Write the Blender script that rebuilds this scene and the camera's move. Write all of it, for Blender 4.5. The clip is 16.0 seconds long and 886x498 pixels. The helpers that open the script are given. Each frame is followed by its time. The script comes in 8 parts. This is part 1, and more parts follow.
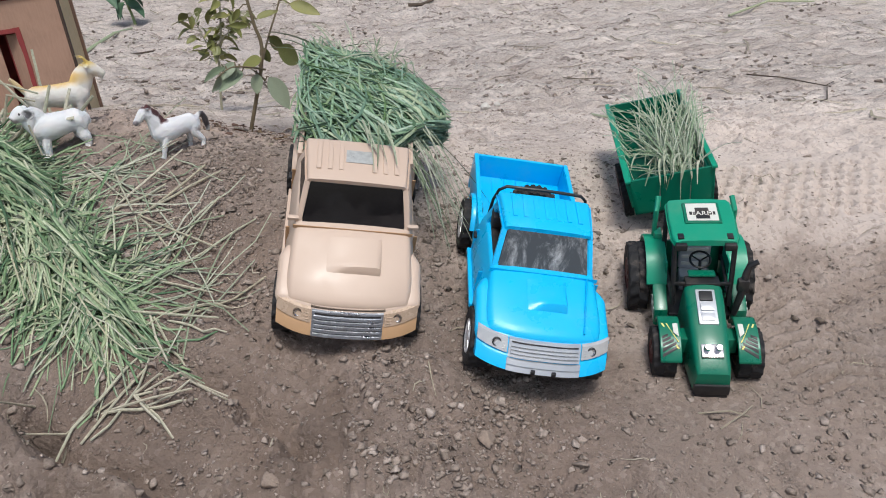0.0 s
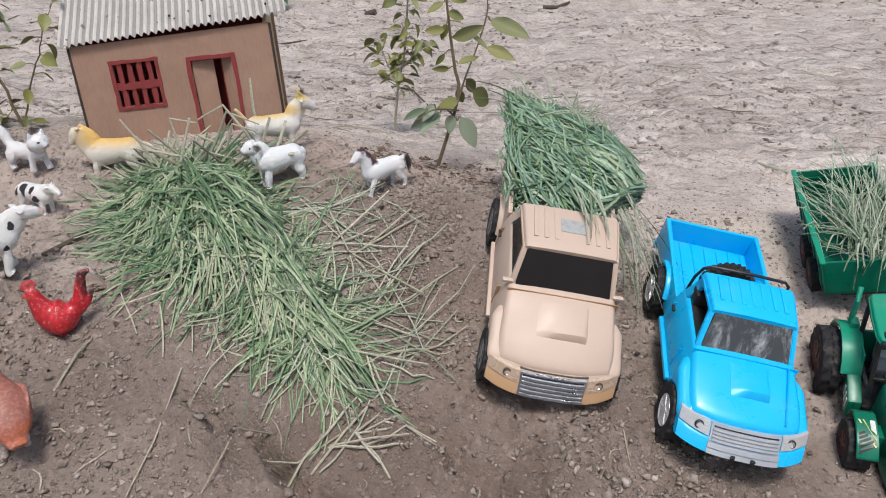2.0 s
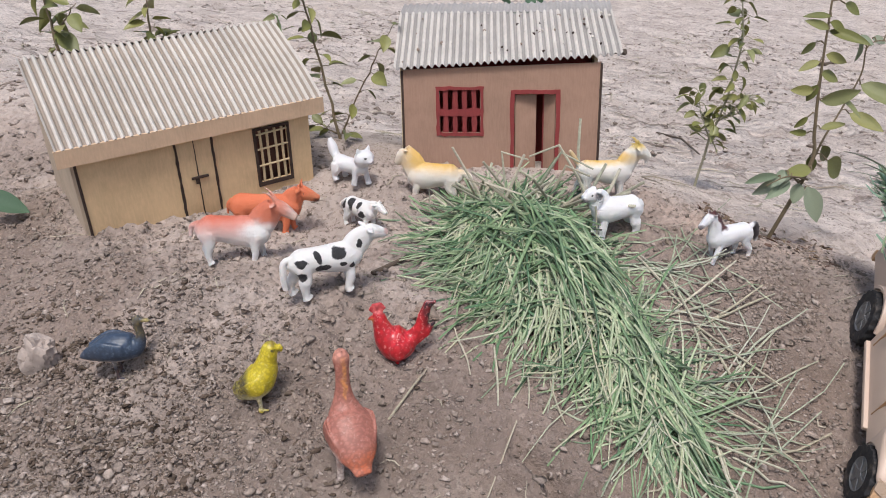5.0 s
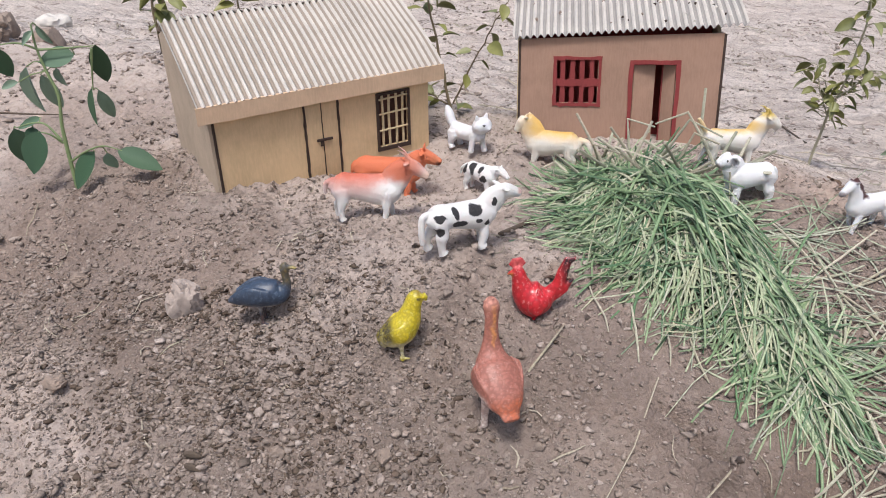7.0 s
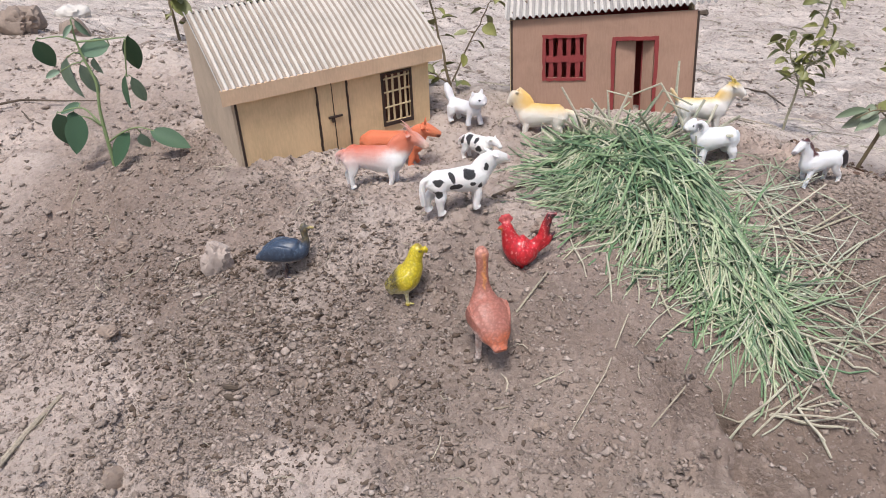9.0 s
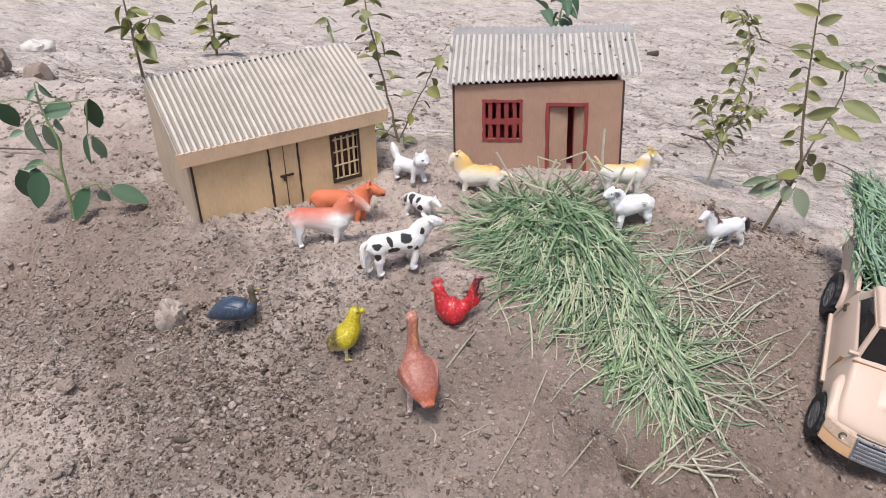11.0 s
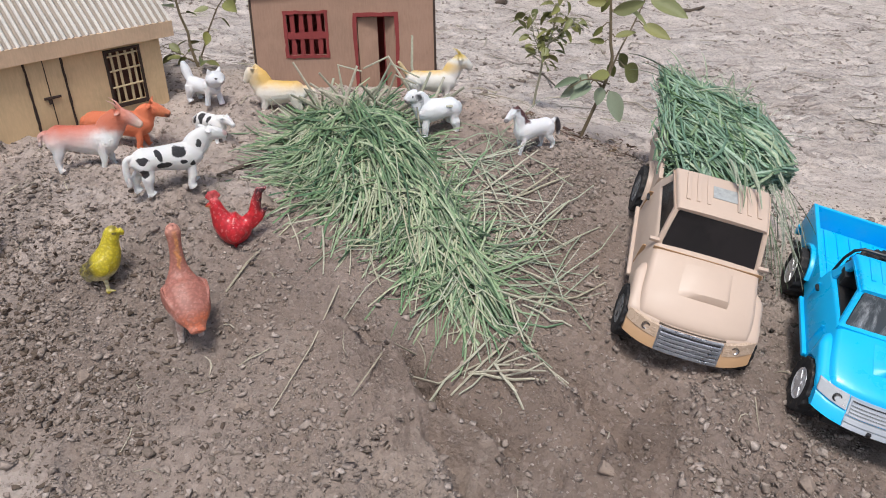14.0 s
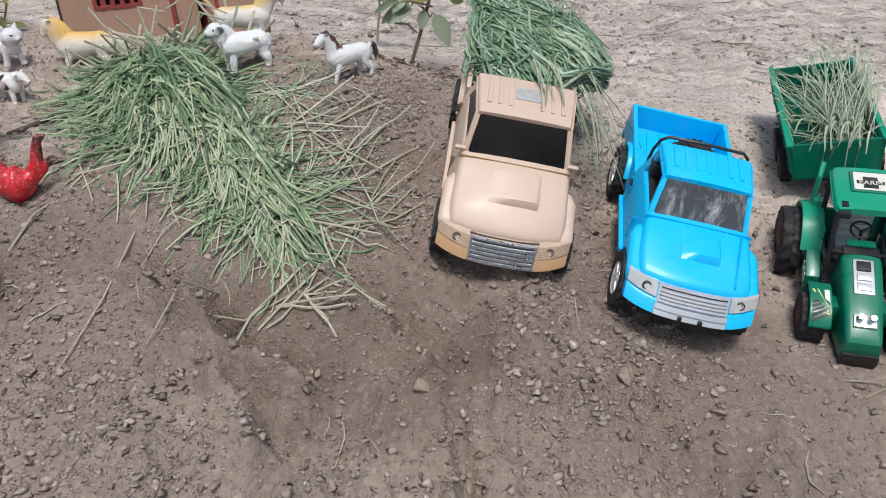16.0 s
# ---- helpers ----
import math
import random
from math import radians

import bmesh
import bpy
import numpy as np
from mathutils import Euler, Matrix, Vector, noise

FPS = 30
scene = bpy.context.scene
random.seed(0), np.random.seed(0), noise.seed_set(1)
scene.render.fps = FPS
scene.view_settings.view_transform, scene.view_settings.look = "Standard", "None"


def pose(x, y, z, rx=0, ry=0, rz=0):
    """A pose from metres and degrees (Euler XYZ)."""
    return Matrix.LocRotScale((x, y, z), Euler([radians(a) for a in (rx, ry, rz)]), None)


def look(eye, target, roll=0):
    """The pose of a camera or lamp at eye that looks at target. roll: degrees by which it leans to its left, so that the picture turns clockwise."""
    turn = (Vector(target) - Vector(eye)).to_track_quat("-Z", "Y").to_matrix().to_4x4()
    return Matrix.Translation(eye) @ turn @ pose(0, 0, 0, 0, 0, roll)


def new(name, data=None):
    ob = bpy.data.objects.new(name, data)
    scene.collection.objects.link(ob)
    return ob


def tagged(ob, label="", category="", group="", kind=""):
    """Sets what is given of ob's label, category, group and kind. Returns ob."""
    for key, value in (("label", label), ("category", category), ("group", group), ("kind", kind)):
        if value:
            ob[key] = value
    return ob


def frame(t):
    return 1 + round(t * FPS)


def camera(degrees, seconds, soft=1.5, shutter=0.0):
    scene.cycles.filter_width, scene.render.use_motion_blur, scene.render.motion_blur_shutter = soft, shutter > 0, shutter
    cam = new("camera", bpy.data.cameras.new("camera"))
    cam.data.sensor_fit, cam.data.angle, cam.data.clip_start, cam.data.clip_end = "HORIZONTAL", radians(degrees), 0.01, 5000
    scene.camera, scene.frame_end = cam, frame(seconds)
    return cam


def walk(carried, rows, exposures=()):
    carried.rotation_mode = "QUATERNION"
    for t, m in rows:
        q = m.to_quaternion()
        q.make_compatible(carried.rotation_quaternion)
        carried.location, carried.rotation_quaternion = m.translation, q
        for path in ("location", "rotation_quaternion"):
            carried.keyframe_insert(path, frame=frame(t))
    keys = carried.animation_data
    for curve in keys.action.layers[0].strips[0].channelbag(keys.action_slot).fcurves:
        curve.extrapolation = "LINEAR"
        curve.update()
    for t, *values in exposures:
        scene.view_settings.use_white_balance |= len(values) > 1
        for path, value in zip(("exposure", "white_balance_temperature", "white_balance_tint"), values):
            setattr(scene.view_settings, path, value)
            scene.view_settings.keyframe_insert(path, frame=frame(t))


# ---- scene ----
cam = camera(61.0, 16.0, soft=1.0)
# seconds, eye in metres, turn in degrees
PATH = [
    (0.0, 0.0000, 0.0000, 0.2893, 64.35, 2.47, -1.19),
    (0.5, -0.0159, -0.0037, 0.3117, 64.23, 2.28, 0.06),
    (1.0, -0.0345, -0.0078, 0.3344, 64.17, 2.67, 2.52),
    (1.5, -0.0612, -0.0068, 0.3431, 63.25, 1.02, 4.26),
    (2.0, -0.0840, -0.0030, 0.3544, 63.08, 0.34, 6.95),
    (2.5, -0.1068, 0.0006, 0.3603, 63.31, -0.51, 9.65),
    (3.0, -0.1313, 0.0065, 0.3606, 63.96, -1.08, 11.67),
    (3.5, -0.1530, 0.0060, 0.3571, 65.29, -1.34, 14.15),
    (4.0, -0.1753, 0.0070, 0.3573, 65.09, -1.99, 16.76),
    (4.5, -0.1933, 0.0072, 0.3542, 64.94, -2.19, 19.83),
    (5.0, -0.2166, 0.0075, 0.3541, 65.09, -1.95, 22.60),
    (5.2, -0.2252, 0.0039, 0.3499, 65.22, -1.67, 23.65),
    (7.3, -0.2656, -0.0404, 0.3294, 64.42, -1.88, 26.96),
    (7.5, -0.2633, -0.0449, 0.3285, 64.25, -2.25, 26.76),
    (8.0, -0.2529, -0.0603, 0.3284, 63.81, -1.88, 26.23),
    (8.5, -0.2422, -0.0794, 0.3370, 63.53, -1.35, 26.70),
    (9.0, -0.2199, -0.0985, 0.3498, 62.96, -0.29, 27.20),
    (9.5, -0.1992, -0.1123, 0.3761, 64.10, -0.55, 26.26),
    (9.7, -0.1921, -0.1164, 0.3881, 64.59, -0.31, 26.30),
    (12.0, -0.1743, -0.1087, 0.4095, 64.20, -2.83, 23.82),
    (12.5, -0.1649, -0.1010, 0.3927, 64.45, -2.94, 22.29),
    (13.0, -0.1494, -0.0847, 0.3735, 63.84, -2.96, 20.18),
    (13.5, -0.1325, -0.0670, 0.3506, 63.49, -2.51, 17.97),
    (14.0, -0.1191, -0.0538, 0.3312, 62.90, -2.43, 15.90),
    (14.5, -0.1005, -0.0428, 0.3157, 62.27, -1.78, 13.71),
    (15.0, -0.0775, -0.0370, 0.3020, 61.95, -0.51, 11.64),
    (15.5, -0.0566, -0.0340, 0.2922, 61.47, -0.28, 9.78),
    (16.0, -0.0357, -0.0293, 0.2860, 61.35, 0.42, 8.42),
]
walk(cam, [(t, pose(x, y, z, rx, ry, rz)) for t, x, y, z, rx, ry, rz in PATH], [(0.0, 0.2, 6280, 7), (3.5, 0.28, 6330, 10), (7.5, 0.5, 6330, 11), (9.5, 0.54, 6380, 11), (12.5, 0.42, 6330, 10), (16.0, 0.26, 6280, 7)])

# ---- light: a bright, hazy sky with a veiled sun ----
world = bpy.data.worlds.new("sky")
scene.world = world
world.use_nodes = True
_n = world.node_tree.nodes
_sky = _n.new("ShaderNodeTexSky")
_sky.sky_type, _sky.sun_disc = "NISHITA", False
SUN_UP, SUN_TURN = 66.0, 170.0
_sky.sun_elevation, _sky.sun_rotation = radians(SUN_UP), radians(SUN_TURN)
_sky.dust_density = 4.0
world.node_tree.links.new(_sky.outputs[0], _n["Background"].inputs[0])
_n["Background"].inputs[1].default_value = 0.107
sun_data = bpy.data.lights.new("sun", "SUN")
sun_data.energy, sun_data.angle, sun_data.color = 2.05, radians(14), (1.0, 0.96, 0.92)
sun = new("sun", sun_data)
_az = radians(SUN_TURN)
sun.matrix_world = look((math.sin(_az) * math.cos(radians(SUN_UP)) * 5, math.cos(_az) * math.cos(radians(SUN_UP)) * 5, math.sin(radians(SUN_UP)) * 5), (0, 0, 0))

# ---- materials ----
def blank(name, rough=0.6, metal=0.0, spec=0.5):
    m = bpy.data.materials.new(name)
    m.use_nodes = True
    nt = m.node_tree
    b = nt.nodes["Principled BSDF"]
    b.inputs["Roughness"].default_value = rough
    b.inputs["Metallic"].default_value = metal
    b.inputs["Specular IOR Level"].default_value = spec
    return m, nt, b


def nd(nt, kind, **values):
    n = nt.nodes.new(kind)
    for k, v in values.items():
        n.inputs[k.replace("_", " ")].default_value = v
    return n


def grain(nt, vec, scale, detail=4.0, rough=0.6, warp=0.0):
    n = nd(nt, "ShaderNodeTexNoise", Scale=scale, Detail=detail, Roughness=rough, Distortion=warp)
    nt.links.new(vec, n.inputs["Vector"])
    return n.outputs["Fac"]


def ramp(nt, fac, lo, hi, a=0.0, b=1.0):
    n = nd(nt, "ShaderNodeMapRange")
    n.interpolation_type = "SMOOTHSTEP"
    for i, v in ((1, lo), (2, hi), (3, a), (4, b)):
        n.inputs[i].default_value = v
    nt.links.new(fac, n.inputs[0])
    return n.outputs[0]


def blend(nt, fac, a, b, kind="MIX"):
    n = nt.nodes.new("ShaderNodeMix")
    n.data_type, n.blend_type = "RGBA", kind
    for sock, v in ((n.inputs[0], fac), (n.inputs[6], a), (n.inputs[7], b)):
        if isinstance(v, (tuple, float, int)):
            sock.default_value = (*v, 1.0) if isinstance(v, tuple) else v
        else:
            nt.links.new(v, sock)
    return n.outputs[2]


def relief(nt, b, height, strength, distance):
    n = nd(nt, "ShaderNodeBump", Strength=strength, Distance=distance)
    nt.links.new(height, n.inputs["Height"])
    nt.links.new(n.outputs[0], b.inputs["Normal"])


def place(nt, kind="Object"):
    return nt.nodes.new("ShaderNodeTexCoord").outputs[kind]


def plain(name, color, rough=0.5, metal=0.0, vary=0.12, scale=120.0, bump=0.05, spec=0.5, dust=0.0):
    """Paint or plastic: slightly uneven colour, faint relief, and dust in blotches."""
    m, nt, b = blank(name, rough, metal, spec)
    v = place(nt)
    dark = tuple(c * (1 - vary) for c in color)
    light = tuple(min(1.0, c * (1 + vary * 0.6)) for c in color)
    c = blend(nt, grain(nt, v, scale), dark, light)
    if dust:
        c = blend(nt, ramp(nt, grain(nt, v, scale * 0.5, 6.0, 0.7), 0.5, 0.75, 0.0, dust), c, (0.33, 0.26, 0.2))
    nt.links.new(c, b.inputs["Base Color"])
    r = ramp(nt, grain(nt, v, scale * 0.7, 5.0), 0.3, 0.7, max(0.02, rough - 0.08), min(1.0, rough + 0.14))
    nt.links.new(r, b.inputs["Roughness"])
    if bump:
        relief(nt, b, grain(nt, v, scale * 6, 3.0), bump, 0.0006)
    return m


def earth_material():
    m, nt, b = blank("dry_earth", 0.92, 0.0, 0.25)
    v = nt.nodes.new("ShaderNodeNewGeometry").outputs["Position"]
    pale, brown, dark_soil = (0.49, 0.412, 0.362), (0.34, 0.275, 0.236), (0.21, 0.157, 0.128)
    c = blend(nt, ramp(nt, grain(nt, v, 7.0, 8.0, 0.68, 0.6), 0.36, 0.64), brown, pale)
    # patches of darker and paler soil, set round vehicles, heap, birds and house
    sep = nt.nodes.new("ShaderNodeSeparateXYZ")
    nt.links.new(v, sep.inputs[0])
    wob = nd(nt, "ShaderNodeTexNoise", Scale=9.0, Detail=5.0, Roughness=0.65)
    nt.links.new(v, wob.inputs["Vector"])
    for centre, radii, strength, tone in (((-0.29, 0.385, 0.0), (0.2, 0.09, 9.0), 0.75, (0.215, 0.163, 0.134)), ((0.23, 0.36, 0.0), (0.27, 0.09, 9.0), 0.75, (0.23, 0.175, 0.142)), ((-0.02, 0.37, 0.0), (0.14, 0.14, 9.0), 0.7, dark_soil), ((-0.57, 0.29, 0.0), (0.2, 0.095, 9.0), 0.6, (0.175, 0.136, 0.113)), ((-0.27, 0.54, 0.0), (0.15, 0.13, 9.0), 0.7, dark_soil), ((-0.15, 0.25, 0.0), (0.32, 0.1, 9.0), 0.6, (0.31, 0.246, 0.2)), ((-0.16, 0.42, 0.0), (0.12, 0.13, 9.0), 0.75, (0.2, 0.148, 0.118)), ((-0.40, 0.275, 0.0), (0.17, 0.09, 9.0), 0.5, (0.235, 0.182, 0.15)), ((-0.80, 0.37, 0.0), (0.22, 0.13, 9.0), 0.7, (0.21, 0.157, 0.128)), ((-0.19, 0.68, 0.0), (0.2, 0.075, 9.0), 0.7, (0.46, 0.35, 0.285)), ((0.36, 0.70, 0.0), (0.28, 0.19, 9.0), 0.75, (0.61, 0.522, 0.465)), ((0.1, 0.66, 0.0), (0.2, 0.13, 9.0), 0.85, (0.6, 0.512, 0.447)), ((0.31, 0.43, 0.0), (0.2, 0.13, 9.0), 0.7, (0.3, 0.238, 0.198))):
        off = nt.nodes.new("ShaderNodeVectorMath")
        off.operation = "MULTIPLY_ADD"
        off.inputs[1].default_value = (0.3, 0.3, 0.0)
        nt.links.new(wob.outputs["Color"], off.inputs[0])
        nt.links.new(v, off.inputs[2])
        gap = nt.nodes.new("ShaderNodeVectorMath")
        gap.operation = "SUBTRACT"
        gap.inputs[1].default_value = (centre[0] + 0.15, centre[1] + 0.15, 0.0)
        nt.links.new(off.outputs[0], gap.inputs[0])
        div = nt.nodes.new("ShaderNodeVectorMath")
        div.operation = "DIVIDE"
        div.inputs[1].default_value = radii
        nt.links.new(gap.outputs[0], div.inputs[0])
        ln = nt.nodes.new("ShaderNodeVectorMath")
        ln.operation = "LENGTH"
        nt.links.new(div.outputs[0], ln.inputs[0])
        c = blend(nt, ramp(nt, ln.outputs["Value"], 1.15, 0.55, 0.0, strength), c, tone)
    # a paler tone that sets in over the plain with distance, in streaks
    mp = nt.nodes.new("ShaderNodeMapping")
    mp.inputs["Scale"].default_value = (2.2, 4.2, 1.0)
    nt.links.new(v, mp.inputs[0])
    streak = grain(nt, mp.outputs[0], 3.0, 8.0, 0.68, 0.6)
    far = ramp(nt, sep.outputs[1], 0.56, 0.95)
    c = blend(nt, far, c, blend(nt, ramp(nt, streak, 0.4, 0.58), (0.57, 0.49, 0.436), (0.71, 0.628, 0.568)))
    # furrows that lie across the plain, the shade of their hollows put into colour
    mq = nt.nodes.new("ShaderNodeMapping")
    mq.inputs["Scale"].default_value = (16.0, 46.0, 1.0)
    nt.links.new(v, mq.inputs[0])
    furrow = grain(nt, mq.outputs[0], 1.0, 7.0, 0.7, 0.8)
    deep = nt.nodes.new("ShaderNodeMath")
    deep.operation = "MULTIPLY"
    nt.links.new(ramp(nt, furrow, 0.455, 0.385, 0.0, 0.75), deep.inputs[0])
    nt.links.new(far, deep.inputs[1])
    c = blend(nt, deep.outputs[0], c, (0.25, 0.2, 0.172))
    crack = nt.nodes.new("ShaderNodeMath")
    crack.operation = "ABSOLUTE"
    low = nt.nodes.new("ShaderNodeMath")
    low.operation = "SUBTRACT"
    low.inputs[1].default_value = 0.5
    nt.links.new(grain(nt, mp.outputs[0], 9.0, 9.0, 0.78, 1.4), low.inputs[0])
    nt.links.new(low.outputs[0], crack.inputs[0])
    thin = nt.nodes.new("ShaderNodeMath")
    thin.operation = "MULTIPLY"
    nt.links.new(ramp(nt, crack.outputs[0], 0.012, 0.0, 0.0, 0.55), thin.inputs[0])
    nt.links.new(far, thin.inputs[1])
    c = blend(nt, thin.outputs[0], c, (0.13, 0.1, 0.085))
    # fine grit: grains of slightly different tone, in trodden and loose patches
    loose = ramp(nt, grain(nt, v, 11.0, 5.0, 0.65, 0.5), 0.38, 0.62, 0.4, 1.0)
    vor = nd(nt, "ShaderNodeTexVoronoi", Scale=330.0)
    nt.links.new(v, vor.inputs["Vector"])
    vcol = nt.nodes.new("ShaderNodeRGBToBW")
    nt.links.new(vor.outputs["Color"], vcol.inputs[0])
    c = blend(nt, ramp(nt, vcol.outputs[0], 0.15, 0.4, 0.28, 0.0), c, (0.15, 0.112, 0.09))
    c = blend(nt, ramp(nt, vcol.outputs[0], 0.7, 0.9, 0.0, 0.22), c, (0.52, 0.44, 0.385))
    c = blend(nt, ramp(nt, grain(nt, v, 60.0, 7.0, 0.72), 0.44, 0.3, 0.0, 0.5), c, (0.16, 0.118, 0.095))
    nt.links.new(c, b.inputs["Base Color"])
    def math_node(kind, a, b2):
        n = nt.nodes.new("ShaderNodeMath")
        n.operation = kind
        for sock, q in zip(n.inputs, (a, b2)):
            if isinstance(q, float):
                sock.default_value = q
            else:
                nt.links.new(q, sock)
        return n.outputs[0]

    # broken crumbs, calmer where wheels have pressed the soil
    crumbs = math_node("MULTIPLY", grain(nt, v, 62.0, 8.0, 0.74), math_node("MULTIPLY", loose, 2.2))
    press = math_node("MAXIMUM", ramp(nt, sep.outputs[0], 0.1, 0.24, 1.0, 0.6), ramp(nt, sep.outputs[1], 0.57, 0.52, 0.3, 0.85))
    h = nt.nodes.new("ShaderNodeMath")
    h.operation = "MULTIPLY"
    nt.links.new(math_node("ADD", math_node("ADD", grain(nt, v, 170.0, 8.0, 0.7), crumbs), ramp(nt, vor.outputs["Distance"], 0.0, 0.8, 0.2, 0.0)), h.inputs[0])
    nt.links.new(press, h.inputs[1])
    # coarser lumps on the plain
    lumps = nt.nodes.new("ShaderNodeMath")
    lumps.operation = "MULTIPLY"
    nt.links.new(furrow, lumps.inputs[0])
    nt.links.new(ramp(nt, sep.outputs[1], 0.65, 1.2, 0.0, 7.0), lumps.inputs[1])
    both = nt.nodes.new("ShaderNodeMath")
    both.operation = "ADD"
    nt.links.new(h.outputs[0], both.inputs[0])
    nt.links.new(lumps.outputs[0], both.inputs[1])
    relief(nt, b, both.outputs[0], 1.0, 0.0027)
    return m


def island_material(name, colors, rough=0.8, bump=0.3, scale=300.0, trans=0.0, spec=0.3):
    """Each separate piece takes a tone of its own from a row of colours."""
    m, nt, b = blank(name, rough, 0.0, spec)
    rnd = nt.nodes.new("ShaderNodeNewGeometry").outputs["Random Per Island"]
    cr = nt.nodes.new("ShaderNodeValToRGB")
    el = cr.color_ramp.elements
    while len(el) < len(colors):
        el.new(0.5)
    for i, c in enumerate(colors):
        el[i].position = i / (len(colors) - 1)
        el[i].color = (*c, 1)
    nt.links.new(rnd, cr.inputs[0])
    v = place(nt)
    g = grain(nt, v, scale, 4.0)
    c = blend(nt, ramp(nt, g, 0.25, 0.75), blend(nt, 0.45, cr.outputs[0], (0.05, 0.05, 0.03)), cr.outputs[0])
    nt.links.new(c, b.inputs["Base Color"])
    relief(nt, b, g, bump, 0.001)
    if trans:
        b.inputs["Subsurface Weight"].default_value = trans
        b.inputs["Subsurface Radius"].default_value = (0.002, 0.003, 0.001)
    return m


def object_material(name, colors, rough=0.5, scale=90.0, vein=0.0):
    """Repeats that share a mesh: each takes its own tone."""
    m, nt, b = blank(name, rough)
    rnd = nt.nodes.new("ShaderNodeObjectInfo").outputs["Random"]
    cr = nt.nodes.new("ShaderNodeValToRGB")
    el = cr.color_ramp.elements
    while len(el) < len(colors):
        el.new(0.5)
    for i, c in enumerate(colors):
        el[i].position = i / (len(colors) - 1)
        el[i].color = (*c, 1)
    nt.links.new(rnd, cr.inputs[0])
    v = place(nt)
    g = grain(nt, v, scale, 4.0)
    c = blend(nt, ramp(nt, g, 0.3, 0.75), blend(nt, 0.3, cr.outputs[0], (0.02, 0.03, 0.01)), cr.outputs[0])
    nt.links.new(c, b.inputs["Base Color"])
    relief(nt, b, g, 0.25, 0.001)
    return m


def card_material(name, color, scale=60.0):
    """Brown board: faint flutes, fibres, rubbed and grubby patches."""
    m, nt, b = blank(name, 0.82, 0.0, 0.25)
    v = place(nt)
    mp = nt.nodes.new("ShaderNodeMapping")
    mp.inputs["Scale"].default_value = (1.0, 1.0, 0.15)
    nt.links.new(v, mp.inputs[0])
    fib = grain(nt, mp.outputs[0], 500.0, 5.0, 0.7)
    blot = grain(nt, v, 26.0, 5.0, 0.65, 0.5)
    dark = tuple(c * 0.82 for c in color)
    c = blend(nt, ramp(nt, blot, 0.3, 0.7), dark, color)
    c = blend(nt, ramp(nt, fib, 0.3, 0.8, 0.0, 0.35), c, tuple(min(1, x * 1.35) for x in color))
    nt.links.new(c, b.inputs["Base Color"])
    relief(nt, b, fib, 0.25, 0.0006)
    return m


def figure_paint(name, base, dabs, rough=0.42, fleck=None, feather=0.0):
    """Moulded plastic with sprayed colour. dabs: centre, radii, colour, softness."""
    m, nt, b = blank(name, rough, 0.0, 0.5)
    v = place(nt)
    wob = nd(nt, "ShaderNodeTexNoise", Scale=140.0, Detail=3.0)
    nt.links.new(v, wob.inputs["Vector"])
    off = nt.nodes.new("ShaderNodeVectorMath")
    off.operation = "MULTIPLY_ADD"
    off.inputs[1].default_value = (0.006,) * 3
    nt.links.new(wob.outputs["Color"], off.inputs[0])
    nt.links.new(v, off.inputs[2])
    c = blend(nt, grain(nt, v, 90.0), tuple(x * 0.9 for x in base), base)
    for centre, radii, color, soft in dabs:
        sub = nt.nodes.new("ShaderNodeVectorMath")
        sub.operation = "SUBTRACT"
        sub.inputs[1].default_value = tuple(q + 0.003 for q in centre)
        nt.links.new(off.outputs[0], sub.inputs[0])
        div = nt.nodes.new("ShaderNodeVectorMath")
        div.operation = "DIVIDE"
        div.inputs[1].default_value = radii
        nt.links.new(sub.outputs[0], div.inputs[0])
        ln = nt.nodes.new("ShaderNodeVectorMath")
        ln.operation = "LENGTH"
        nt.links.new(div.outputs[0], ln.inputs[0])
        c = blend(nt, ramp(nt, ln.outputs["Value"], 1 + soft, 1 - soft), c, color)
    # grime rubbed into the low parts of the moulding
    c = blend(nt, ramp(nt, grain(nt, v, 300.0, 6.0, 0.75), 0.55, 0.8, 0.0, 0.15), c, (0.2, 0.15, 0.11))
    height = grain(nt, v, 260.0, 6.0, 0.8, 0.8)
    if feather:
        # moulded plumage: small overlapping cells, darker in their grooves
        cell = nd(nt, "ShaderNodeTexVoronoi", Scale=feather)
        nt.links.new(off.outputs[0], cell.inputs["Vector"])
        height = cell.outputs["Distance"]
        c = blend(nt, ramp(nt, height, 0.25, 0.7, 0.0, 0.5), c, tuple(q * 0.45 for q in base))
    if fleck:
        c = blend(nt, ramp(nt, grain(nt, v, 420.0, 3.0, 0.7), 0.56, 0.66, 0.0, fleck[1]), c, fleck[0])
    nt.links.new(c, b.inputs["Base Color"])
    b.inputs["Subsurface Weight"].default_value = 0.12
    b.inputs["Subsurface Radius"].default_value = (0.003, 0.002, 0.0015)
    relief(nt, b, height, -0.6 if feather else 0.8, 0.0022)
    return m


